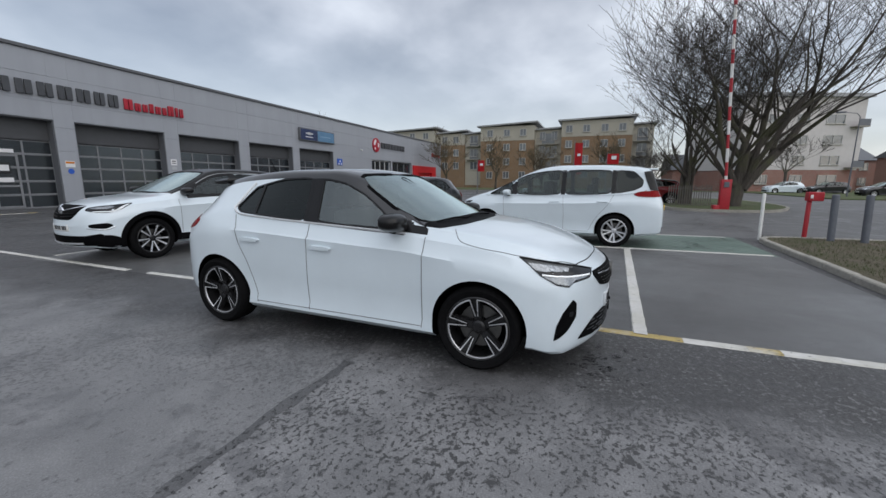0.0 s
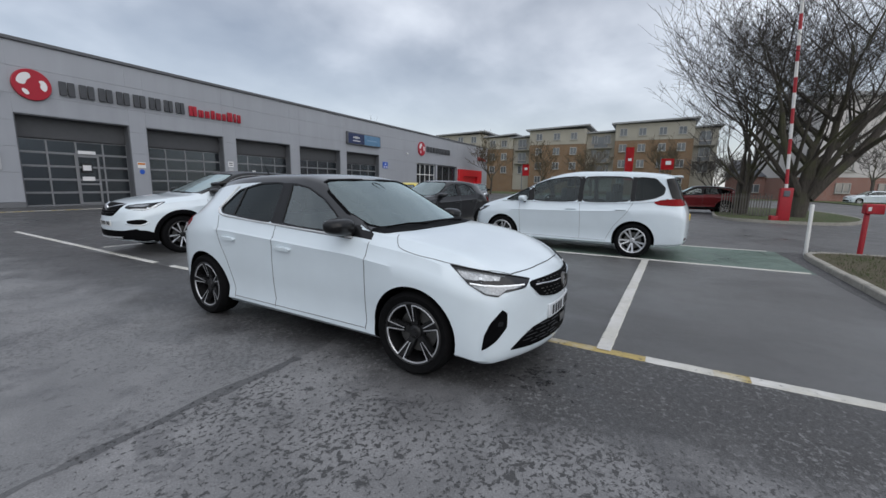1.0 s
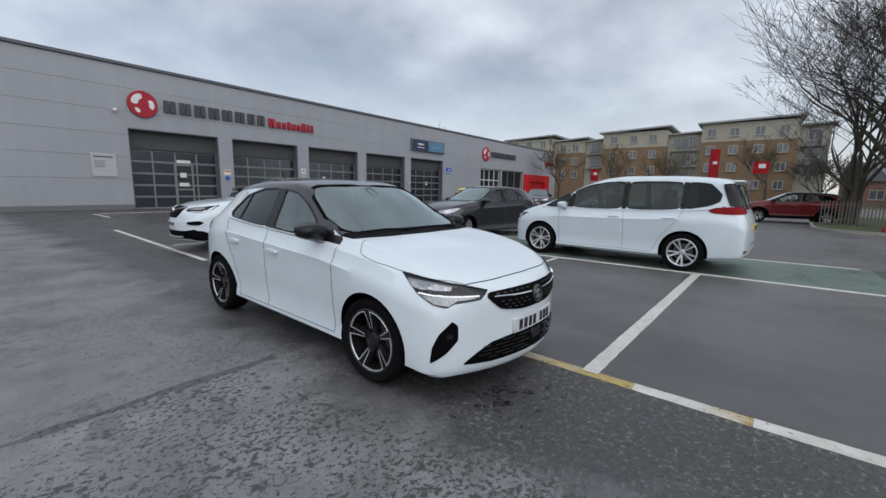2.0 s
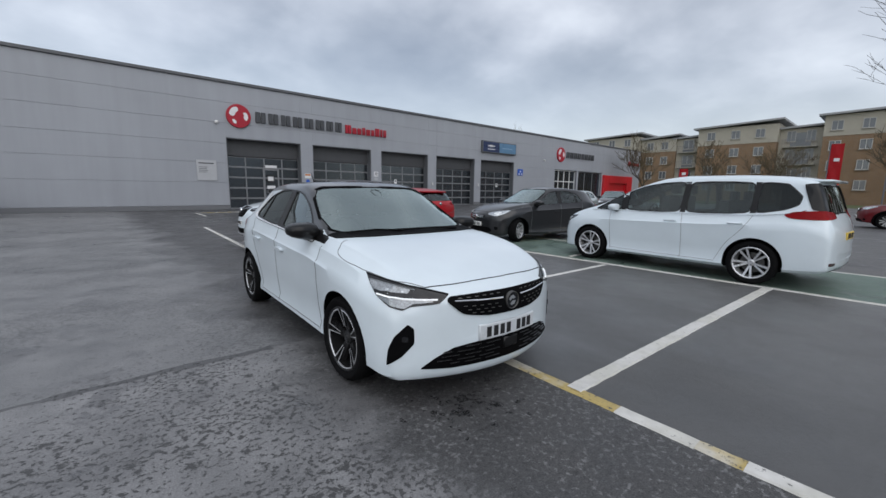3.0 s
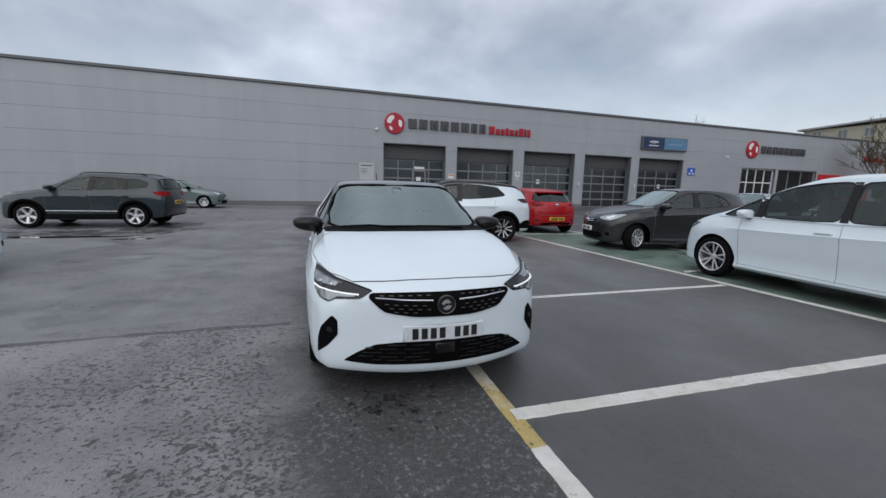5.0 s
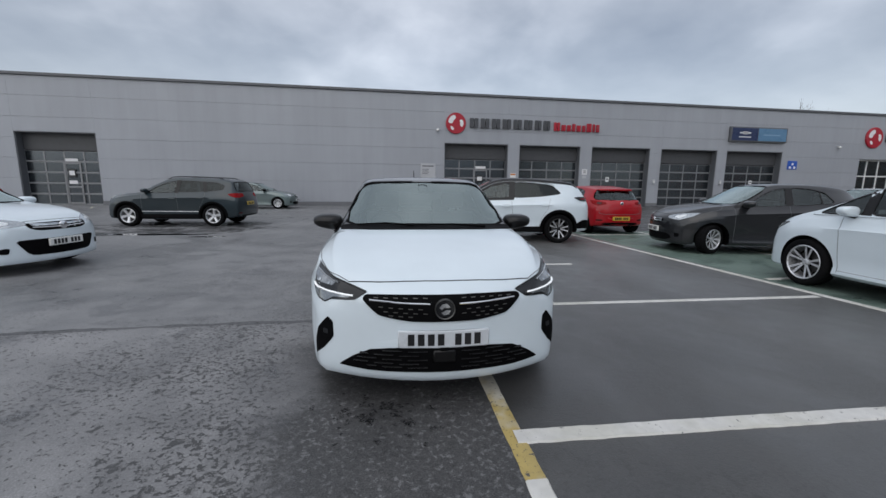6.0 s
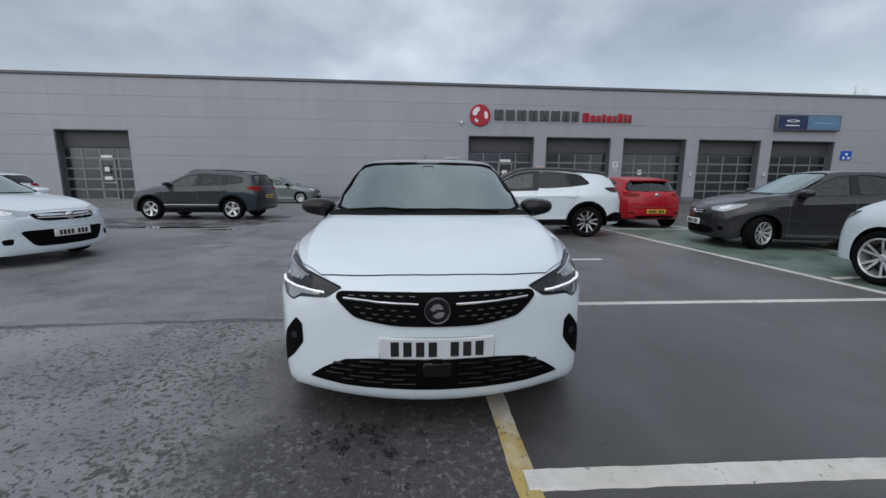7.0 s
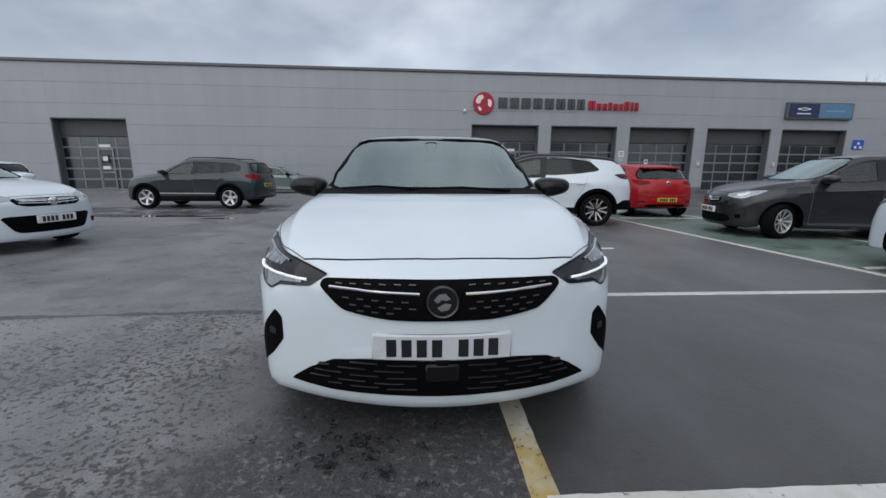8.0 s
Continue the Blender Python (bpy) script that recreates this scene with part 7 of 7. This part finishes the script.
def wall_fittings():
    s = thing("box_sign", Matrix.Translation((28.75, WY, 4.79)), "navy and pale blue projecting box sign", "sign", "wall signs")
    part("sign_body", box_bm((0, -0.22, 0), (4.86, 0, 1.07), 0.03), CLAD_DARK, s)
    part("navy_face", box_bm((0.10, -0.235, 0.09), (2.28, -0.22, 0.98), 0.004), SIGN_NAVY, s)
    part("blue_face", box_bm((2.33, -0.235, 0.09), (4.77, -0.22, 0.98), 0.004), SIGN_BLUE, s)
    bm = bmesh.new()
    for x0, x1, z0, z1 in ((0.72, 1.66, 0.58, 0.68), (0.98, 1.40, 0.53, 0.73)):
        box(bm, (x0, -0.245, z0), (x1, -0.236, z1), 0)
    part("emblem", bm, SIGN_WHITE, s, smooth=False)
    part("caption_bar", box_bm((0.68, -0.245, 0.30), (1.70, -0.236, 0.37), 0.002), SIGN_WHITE, s)
    part("caption_bar", box_bm((2.75, -0.245, 0.48), (4.2, -0.236, 0.56), 0.002), SIGN_PALE, s)
    t = thing("blue_sign", Matrix.Translation((34.2, WY, 2.86)), "small royal blue wall sign with white symbol", "sign", "wall signs")
    part("sign_body", box_bm((0, -0.06, 0), (0.85, 0, 0.64), 0.02), SIGN_ROYAL, t)
    bm = bmesh.new()
    for c in ((0.22, 0.14), (0.42, 0.40), (0.62, 0.14)):
        box(bm, (c[0] - 0.09, -0.07, c[1] - 0.08), (c[0] + 0.09, -0.061, c[1] + 0.08), 0)
    part("symbol", bm, SIGN_WHITE, t, smooth=False)
    n = thing("notice_board", Matrix.Translation((5.98, WY, 1.66)), "pale grey notice board with faint lines", "sign", "wall signs")
    part("board", box_bm((0, -0.04, 0), (0.98, 0, 1.12), 0.01), BOARD, n)
    bm = bmesh.new()
    box(bm, (0.10, -0.046, 0.92), (0.85, -0.041, 0.98), 0)
    for i in range(4):
        box(bm, (0.10, -0.046, 0.72 - 0.09 * i), (0.55 - 0.06 * (i % 2), -0.041, 0.745 - 0.09 * i), 0)
    part("text_bars", bm, SIGN_GREY, n, smooth=False)
    for x, z in ((7.08, 4.90), (38.6, 4.6)):
        c = thing("security_camera", Matrix.Translation((x, WY, z)), "small white dome security lens on wall bracket", "security device", "wall devices")
        bm = bmesh.new()
        box(bm, (-0.04, -0.16, 0.02), (0.04, 0, 0.10), 0, 0.01)
        part("bracket", bm, FRAME_W, c)
        bm = bmesh.new()
        bmesh.ops.create_uvsphere(bm, u_segments=14, v_segments=10, radius=0.10)
        bm.transform(Matrix.Translation((0, -0.18, 0.0)))
        part("dome", bm, FRAME_W, c)
    p = thing("pier_notice", Matrix.Translation((17.53, WY, 2.22)), "small white notice on the pier between workshop doors", "sign")
    part("board", box_bm((-0.19, -0.012, 0), (0.19, 0, 0.36), 0.004), SIGN_WHITE, p)
    part("text_bars", box_bm((-0.12, -0.018, 0.22), (0.12, -0.013, 0.28)), SIGN_GREY, p, smooth=False)
    part("text_bars", box_bm((-0.12, -0.018, 0.10), (0.12, -0.013, 0.15)), SIGN_GREY, p, smooth=False)
    part("lower_board", box_bm((-0.15, -0.012, -0.26), (0.15, 0, -0.08), 0.004), BOARD, p)
    p = thing("safety_notice", Matrix.Translation((12.30, WY, 1.94)), "white notice with an orange band and a blue disc below", "sign")
    part("board", box_bm((-0.20, -0.012, 0), (0.20, 0, 0.30), 0.004), SIGN_WHITE, p)
    part("orange_band", box_bm((-0.18, -0.016, 0.17), (0.18, -0.0125, 0.27)), AMBER, p, smooth=False)
    bm = bmesh.new()
    rg = lathe(bm, [(0.13, 0.0), (0.13, 0.012)], 20)
    disc_cap(bm, rg[-1])
    bm.transform(Matrix.Translation((0, 0, -0.20)) @ Matrix.Rotation(radians(180), 4, "Z"))
    part("disc", bm, SIGN_ROYAL, p)
    for x, zz in ((22.96, 1.65), (28.46, 1.65)):
        b = thing("switch_box", Matrix.Translation((x, WY, zz)), "small grey switch box on the pier between workshop doors", "switch box", "pier switch boxes")
        part("housing", box_bm((-0.09, -0.09, 0), (0.09, 0, 0.32), 0.015), BOARD, b)
        part("button_plate", box_bm((-0.05, -0.098, 0.06), (0.05, -0.089, 0.22), 0.004), FRAME_W, b)
    for x, z in ((19.58, 1.91), (31.60, 1.82)):
        n = thing("door_notice", Matrix.Translation((x, WY + 0.48, z)), "white paper notice stuck on a workshop door", "sign", "door notices")
        part("sheet", box_bm((-0.13, -0.024, -0.17), (0.13, -0.0205, 0.17)), SIGN_WHITE, n, smooth=False)
        part("text_bars", box_bm((-0.08, -0.027, -0.02), (0.08, -0.0242, 0.08)), SIGN_GREY, n, smooth=False)


wall_fittings()


# ---- posts, barrier and banners ----
def post(name, label, x, y, h, r, mat, lean=(0.0, 0.0), cap=0.0):
    p = thing(name, pose(x, y, 0.06, lean[0], lean[1], 0), label, "bollard", "posts on the verge")
    bm = bmesh.new()
    tube(bm, [(0, 0, -0.06), (0, 0, h - 0.02), (0, 0, h)], [r, r, r * 0.75], 14)
    part("post", bm, mat, p)
    return p


post("white_post", "slim white painted post leaning on the verge corner", 11.38, -3.42, 1.02, 0.035, POST_WHITE, (0, 2.5))
rp = post("red_post", "red painted steel post with a red box", 11.48, -4.29, 1.0, 0.045, POST_RED)
part("post_box", box_bm((-0.10, -0.22, 0.86), (0.10, 0.06, 1.06), 0.015), POST_RED, rp)
part("pin", box_bm((-0.112, -0.02, 0.92), (-0.10, 0.03, 1.0), 0.004), SIGN_WHITE, rp)
post("grey_post", "weathered grey round post on the verge", 11.06, -4.59, 1.02, 0.065, POST_GREY, (0, 4))
post("grey_post", "weathered grey round post on the verge", 10.94, -5.10, 1.02, 0.065, POST_GREY, (0, 4))


def barrier():
    """A raised red and white boom on a red pedestal."""
    b = thing("barrier", Matrix.Translation((21.55, -5.24, 0)), "raised red and white striped barrier boom on red pedestal", "barrier")
    part("pedestal", box_bm((-0.16, -0.21, 0), (0.16, 0.19, 1.45), 0.03), POST_RED, b)
    part("base_block", box_bm((-0.24, 0.19, 0), (0.20, 0.42, 0.30), 0.03), POST_RED, b)
    part("hinge_plate", box_bm((-0.20, -0.10, 1.10), (-0.16, 0.10, 1.34), 0.01), POST_GREY, b)
    p0, p1 = Vector((-0.05, 0.0, 1.0)), Vector((0.35, 0.36, 9.4))
    n = 14
    for i in range(n):
        bm = bmesh.new()
        tube(bm, [p0.lerp(p1, i / n), p0.lerp(p1, (i + 1) / n)], 0.06, 8)
        part("boom_band", bm, POST_RED if i % 2 else POST_WHITE, b)


barrier()


def banner(x, y, z0, z1, w, pole_h):
    f = thing("banner", Matrix.Translation((x, y, 0)), "red upright advertising banner on a pole", "banner", "banners")
    bm = bmesh.new()
    tube(bm, [(0, 0, 0), (0, 0, pole_h)], [0.05, 0.03], 8)
    part("pole", bm, POST_GREY, f)
    bm = bmesh.new()
    n = 10
    rows = [[bm.verts.new((0.04 * math.sin(i * 0.9 + j * 2.0), -0.03 - w * j / 4, z0 + (z1 - z0) * i / n)) for j in range(5)] for i in range(n + 1)]
    for a, b in zip(rows, rows[1:]):
        for j in range(4):
            bm.faces.new((a[j], a[j + 1], b[j + 1], b[j]))
    bmesh.ops.solidify(bm, geom=bm.faces[:], thickness=0.012)
    part("cloth", bm, RED_PANEL, f)
    bm = bmesh.new()
    zc = z0 + (z1 - z0) * 0.62
    box(bm, (-0.075, -0.03 - w * 0.78, zc - w * 0.16), (-0.058, -0.03 - w * 0.35, zc + w * 0.16), 0)
    part("emblem", bm, SIGN_WHITE, f, smooth=False)


banner(45.1, 2.45, 2.1, 5.3, 0.75, 5.5)
banner(45.3, -0.75, 3.1, 4.15, 1.1, 4.3)
banner(43.6, 12.55, 2.4, 3.6, 0.75, 3.8)


# ---- trees in winter ----
def tree(name, label, x, y, height, trunk_r, seed, spread=0.9, levels=6, twig_mat=None, stems=1, lean=(0, 0), first=0.28, kids=(3, 4), droop=0.0, thin=0.011, boughs=()):
    """A bare tree: tapered trunk, limbs, and thin twigs."""
    rng = random.Random(seed)
    t = thing(name, Matrix.Translation((x, y, 0)), label, "tree", "bare trees")
    limbs, twigs = [bmesh.new()], bmesh.new()
    trunk = bmesh.new()

    def grow(p, d, length, r, level):
        if level == 1:
            limbs.append(bmesh.new())
        n = 4 if level < 2 else 3
        pts, rad = [p], [r]
        for i in range(n):
            wob = Vector((rng.uniform(-1, 1), rng.uniform(-1, 1), rng.uniform(-0.4, 0.8))) * (0.20 if level else 0.10)
            d = (d + wob * 0.8 + Vector((0, 0, 0.05 - droop * level * 0.03))).normalized()
            pts.append(pts[-1] + d * length / n)
            rad.append(r * (1 - 0.42 * (i + 1) / n))
        bm = trunk if level == 0 else (limbs[-1] if level < 3 else twigs)
        tube(bm, pts, rad, (10, 7, 5, 4, 3, 3, 3, 3)[min(level, 7)], False)
        if level >= levels:
            return
        k = rng.randint(*kids) + (1 if level < 2 else 0)
        for j in range(k):
            at = len(pts) - 1 if j == 0 else rng.randint(1 if level else 2, len(pts) - 1)
            q = pts[at]
            a = rng.uniform(0, 2 * math.pi)
            out = Vector((math.cos(a), math.sin(a), rng.uniform(-0.1, 0.5)))
            nd = (d * (1.0 if j == 0 else 0.55) + out * spread * (0.35 if j == 0 else 0.75)).normalized()
            grow(q, nd, length * rng.uniform(0.62, 0.86), max(rad[at] * rng.uniform(0.55, 0.75), thin), level + 1)

    for k in range(stems):
        a = 2 * math.pi * k / max(stems, 1) + seed
        off = Vector((math.cos(a), math.sin(a), 0)) * (trunk_r * 0.9 if stems > 1 else 0)
        d0 = Vector((lean[0] + off.x * 0.5, lean[1] + off.y * 0.5, 1)).normalized()
        grow(off + Vector((0, 0, -0.1)), d0, height * first, trunk_r * (1 if stems == 1 else 0.7), 0)
    for d, length, r in boughs:
        d = Vector(d).normalized()
        grow(Vector((d.x * 0.25, d.y * 0.25 - 0.18, 1.0)), d, length, r, 1)
    part("trunk", trunk, BARK, t)
    for bm in limbs[1:]:
        part("limb", bm, BARK, t)
    limbs[0].free()
    part("crown", twigs, twig_mat or TWIG, t, smooth=False)
    return t


tree("large_tree", "large bare spreading tree with mossy leaning trunk", 24.6, -6.4, 14.0, 0.36, 5, 0.95, 6, None, 1, (0.0, -0.20), 0.24, (3, 3), 0.15, 0.009, [((0.1, -0.85, 1), 4.6, 0.25), ((-0.1, 0.40, 1), 4.2, 0.18), ((0.2, -0.28, 1), 4.6, 0.19), ((0.3, 0.75, 1), 3.6, 0.13), ((-0.3, -0.5, 1), 4.6, 0.15), ((0.4, -0.95, 0.8), 4.2, 0.14)])
tree("forked_tree", "bare tree of several slender stems behind the barrier", 26.0, -4.5, 13.0, 0.20, 11, 0.70, 7, None, 4, (0.05, 0.02), 0.25, (2, 3), 0.5, 0.008)
tree("verge_tree", "small round-headed bare tree by the road", 60, -21.2, 11.0, 0.22, 23, 1.0, 6, None, 1, (0, 0), 0.24, (2, 3), 0.3, 0.022)
tree("street_tree", "bare tan-twigged tree before the flats", 56.3, 21.0, 10.5, 0.18, 31, 0.70, 6, TAN_TWIG, 1, (0, 0), 0.25, (2, 3), 0.2, 0.022)
tree("street_tree", "bare tan-twigged tree before the flats", 58.4, 14.0, 10.5, 0.18, 37, 0.75, 6, TAN_TWIG, 1, (0, 0), 0.25, (2, 3), 0.2, 0.022)
tree("street_tree", "bare tan-twigged tree before the flats", 60.0, 7.5, 9.0, 0.16, 41, 0.7, 6, TAN_TWIG, 2, (0, 0), 0.26, (2, 3), 0.2, 0.022)
tree("street_tree", "bare tan-twigged tree before the flats", 60.0, -2.2, 10.0, 0.16, 43, 0.8, 6, TAN_TWIG, 1, (0, 0), 0.26, (2, 3), 0.2, 0.022)
tree("street_tree", "bare forked tree before the flats", 52.0, -6.0, 7.2, 0.20, 47, 0.95, 6, TWIG, 2, (0, 0), 0.24, (2, 3), 0.2, 0.02)
tree("distant_tree", "bare tree top behind the workshop roof", 65.0, 46.5, 10.5, 0.22, 53, 0.5, 6, TWIG, 1, (0, 0), 0.40, (2, 3), 0.0, 0.012)


def island():
    """Kerbed tree island with grass and a paling fence."""
    ring = [(21.6, -3.4), (23.2, -2.9), (33, -4.2), (36, -6.5), (34, -9.5), (26, -9.4), (22.4, -7.9), (21.2, -6.6), (21.1, -4.6)]
    bm = bmesh.new()
    pts = rounded([(x, y, 0) for x, y in ring], 2, 0.25)
    a = [bm.verts.new((p.x, p.y, 0.0)) for p in pts]
    b = [bm.verts.new((p.x, p.y, 0.12)) for p in pts]
    c = [bm.verts.new(((p.x - 27) * 0.985 + 27, (p.y + 6) * 0.96 - 6, 0.12)) for p in pts]
    n = len(a)
    for i in range(n):
        j = (i + 1) % n
        bm.faces.new((a[i], a[j], b[j], b[i])).material_index = 1
        bm.faces.new((b[i], b[j], c[j], c[i])).material_index = 1
    bm.faces.new(c)
    tagged(part("tree_island", bm, [GRASS, CONCRETE], smooth=False), "kerbed grass island under the trees", "verge", kind="structure")
    f = thing("paling_fence", Matrix.Translation((0, 0, 0.1)), "low weathered upright paling fence under the trees", "fence")
    for i in range(19):
        u = i / 18
        x, y = 24.0 + 0.5 * u, -3.4 - 2.0 * u
        part("paling", box_bm((x - 0.012, y - 0.020, 0), (x + 0.012, y + 0.020, 1.05 + random.uniform(-0.05, 0.05)), 0.003), WOOD_DARK, f, smooth=False)
    for z in (0.3, 0.9):
        bm = bmesh.new()
        tube(bm, [(24.02, -3.35, z), (24.52, -5.45, z)], 0.02, 4)
        part("rail", bm, WOOD_DARK, f)


island()
tagged(part("far_lawn", box_bm((40, -60, -0.2), (66, -17.5, 0.10), 0.05), GRASS, smooth=False), "strip of mown grass beyond the road", "lawn", kind="structure")


# ---- flats ----
def flat_window(parent, y, z, w, h, x=0.0, frame_mat=None):
    """A window facing west: one frame, two panes and a sill."""
    t = 0.08
    us = [y - w / 2, y - w / 2 + t, y - t / 2, y + t / 2, y + w / 2 - t, y + w / 2]
    vs = [z - h / 2, z - h / 2 + t, z + h / 2 - t, z + h / 2]
    win = part("window", lattice(us, vs, {(1, 1), (3, 1)}, lambda u, v, s: (x + 0.06 if s else x - 0.05, u, v)), frame_mat or FRAME_DULL, parent, smooth=False)
    for a, b in ((us[1], us[2]), (us[3], us[4])):
        part("pane", box_bm((x + 0.01, a - 0.01, vs[1] - 0.01), (x + 0.03, b + 0.01, vs[2] + 0.01)), PANE, win, smooth=False)
    part("sill", box_bm((x - 0.12, y - w / 2 - 0.08, z - h / 2 - 0.09), (x + 0.05, y + w / 2 + 0.08, z - h / 2 - 0.004)), CONCRETE, win, smooth=False)
    return win


def flats_block(x, y0, y1, h, deep, wins, split, label, pitch=0.5, balconies=(), brick=None, roof_over=0.7):
    """One block: rendered top storey over brick, a thin sloping roof, windows."""
    b = thing("apartment_building", Matrix.Translation((x, 0, 0)), label, "building", "flats")
    part("wall", box_bm((0, y0, 0), (deep, y1, split)), brick or BRICK_TAN, b, smooth=False)
    part("upper_wall", box_bm((-0.06, y0 - 0.03, split), (deep, y1 + 0.03, h - 0.25)), RENDER, b, smooth=False)
    bm = bmesh.new()
    box(bm, (-roof_over, y0 - roof_over, h - 0.25), (deep + 0.5, y1 + roof_over, h + 0.02))
    for v in bm.verts:
        v.co.z += pitch * (y1 - v.co.y) / (y1 - y0)
    part("roof", bm, ROOF, b, smooth=False)
    for y, z, w, hh in wins:
        flat_window(b, y, z, w, hh, -0.10)
    for y, z, w in balconies:
        bal = part("balcony", box_bm((-1.2, y - w / 2, z - 0.12), (0, y + w / 2, z)), CONCRETE, b, smooth=False)
        bm = bmesh.new()
        box(bm, (-1.2, y - w / 2, z + 1.02), (-1.15, y + w / 2, z + 1.07))
        for k in range(13):
            yy = y - w / 2 + w * k / 12
            box(bm, (-1.19, yy - 0.012, z), (-1.165, yy + 0.012, z + 1.02))
        part("balustrade", bm, POST_GREY, bal, smooth=False)
        part("balcony_door", box_bm((-0.12, y - w * 0.3, z + 0.02), (-0.04, y + w * 0.3, z + 2.1)), PANE, bal, smooth=False)
    return b


def grid_wins(y0, y1, fr, zs, w=1.25, h=1.35):
    return [(y1 - (y1 - y0) * f, z, w, h) for z in zs for f in fr]


FX = 82.0
flats_block(FX, -5.6, 6.8, 12.9, 11, grid_wins(-5.6, 6.8, (0.11, 0.36, 0.62, 0.86), (11.2, 8.4, 5.6, 2.8)), 9.75, "cream and tan brick flats with thin sloping roof", 0.35)
flats_block(FX + 1.5, 6.8, 12.0, 11.6, 9, grid_wins(6.8, 12.0, (0.28, 0.72), (10.2, 7.5, 4.8), 1.1, 1.6), 0.5, "recessed grey-clad link of the flats with balconies", 0.2, [(9.4, 8.6, 4.0), (9.4, 5.9, 4.0), (9.4, 3.2, 4.0)])
flats_block(FX, 12.0, 22.8, 12.45, 11, grid_wins(12.0, 22.8, (0.18, 0.50, 0.80), (10.9, 8.1, 5.3, 2.6)), 9.4, "cream and tan brick flats with thin sloping roof", 0.45)
flats_block(FX + 1.5, 22.8, 26.6, 11.3, 9, grid_wins(22.8, 26.6, (0.5,), (10.0, 7.3, 4.6), 1.6, 1.6), 0.5, "recessed link of the flats with balconies", 0.2, [(24.7, 8.6, 3.0), (24.7, 5.9, 3.0)])
flats_block(FX + 1.0, 26.6, 33.0, 11.5, 9, grid_wins(26.6, 33.0, (0.3, 0.7), (10.0, 7.3, 4.6), 1.2, 1.4), 8.9, "tan brick and cream flats", 0.4)
flats_block(FX, 33.0, 43.5, 12.2, 11, grid_wins(33.0, 43.5, (0.18, 0.50, 0.80), (10.9, 8.1, 5.3)), 9.2, "cream and tan brick flats with thin sloping roof", 0.45)
flats_block(FX + 1.5, -9.2, -5.6, 11.9, 9, grid_wins(-9.2, -5.6, (0.5,), (10.3, 7.6, 4.9), 1.6, 1.6), 0.5, "recessed link of the flats with balconies", 0.15, [(-7.4, 8.7, 3.0), (-7.4, 6.0, 3.0)])


def white_block():
    """A pale five-storey block over a brick base, with small balconies."""
    m = pose(69.5, -27.0, 0, 0, 0, 22)
    b = thing("tower_building", m, "pale rendered flats on a red brick base", "building", "flats")
    part("wall", box_bm((0, -6.6, 3.0), (12, 10.0, 12.5)), RENDER_W, b, smooth=False)
    part("base", box_bm((0.05, -6.5, 0), (12, 9.9, 3.0)), BRICK_RED, b, smooth=False)
    part("roof", box_bm((-0.5, -7.1, 12.5), (12.5, 10.5, 12.95)), ROOF, b, smooth=False)
    for z in (4.3, 7.0, 9.7, 1.7):
        for y in (-2.6, 1.8, 6.6):
            flat_window(b, y, z, 2.6 if y < 0 else 1.7, 1.25, -0.02)
    for z in (3.2, 8.6):
        bal = part("balcony", box_bm((-1.1, -6.3, z), (0, -4.7, z + 0.15)), CONCRETE, b, smooth=False)
        part("balustrade", box_bm((-1.1, -6.3, z + 0.15), (-1.04, -4.7, z + 1.0)), POST_GREY, bal, smooth=False)


white_block()


def house(x, y, w, h, deg, label):
    b = thing("house", pose(x, y, 0, 0, 0, deg), label, "building", "far houses")
    part("wall", box_bm((-4, -w / 2, 0), (4, w / 2, h)), BRICK_RED, b, smooth=False)
    bm = bmesh.new()
    v = [bm.verts.new(p) for p in ((-4.4, -w / 2 - 0.3, h), (4.4, -w / 2 - 0.3, h), (0, -w / 2 - 0.3, h + 2.6), (-4.4, w / 2 + 0.3, h), (4.4, w / 2 + 0.3, h), (0, w / 2 + 0.3, h + 2.6))]
    for f in ((0, 1, 2), (5, 4, 3), (0, 2, 5, 3), (1, 4, 5, 2), (0, 3, 4, 1)):
        bm.faces.new([v[i] for i in f])
    part("roof", bm, CLAD_DARK, b, smooth=False)
    for yy in (-w * 0.28, w * 0.28):
        for z in (1.5, 4.0):
            if z < h:
                flat_window(b, yy, z, 1.4, 1.2, -4.02)


house(78, -15.5, 9, 3.2, 4, "low brick house with dark pitched roof")
house(92, -38, 10, 5.0, 20, "brick house with dark pitched roof")
house(80, -46, 10, 5.0, 25, "brick house with dark pitched roof")


def street_lamp(x, y, h, deg):
    s = thing("street_lamp", pose(x, y, 0, 0, 0, deg), "slim grey street lamp beside the road", "street lamp")
    bm = bmesh.new()
    tube(bm, [(0, 0, 0), (0, 0, h * 0.6), (0, 0, h - 0.3), (0, 0.25, h), (0, 1.1, h + 0.12)], [0.07, 0.05, 0.035, 0.03, 0.025], 8)
    part("column", bm, POST_GREY, s)
    part("lantern", box_bm((-0.12, 1.0, h + 0.06), (0.12, 1.65, h + 0.20), 0.04), POST_GREY, s)


street_lamp(46.0, -20.7, 7.2, 0)

ROADSIDE = dict(SAGE, handle_mat=WHITE)
build_car("roadside_car", heading(59.5, -20.9, 100), "small white hatchback parked along the far road", ROADSIDE, WHITE, detail=1)
build_car("roadside_car", heading(58.5, -24.6, 100), "dark grey hatchback parked along the far road", dict(SAGE, handle_mat=GREY_PAINT), GREY_PAINT, detail=1)
build_car("roadside_car", heading(50.0, -25.3, 95), "black hatchback parked along the far road", dict(SAGE, handle_mat=BLACK_PAINT), BLACK_PAINT, detail=1)
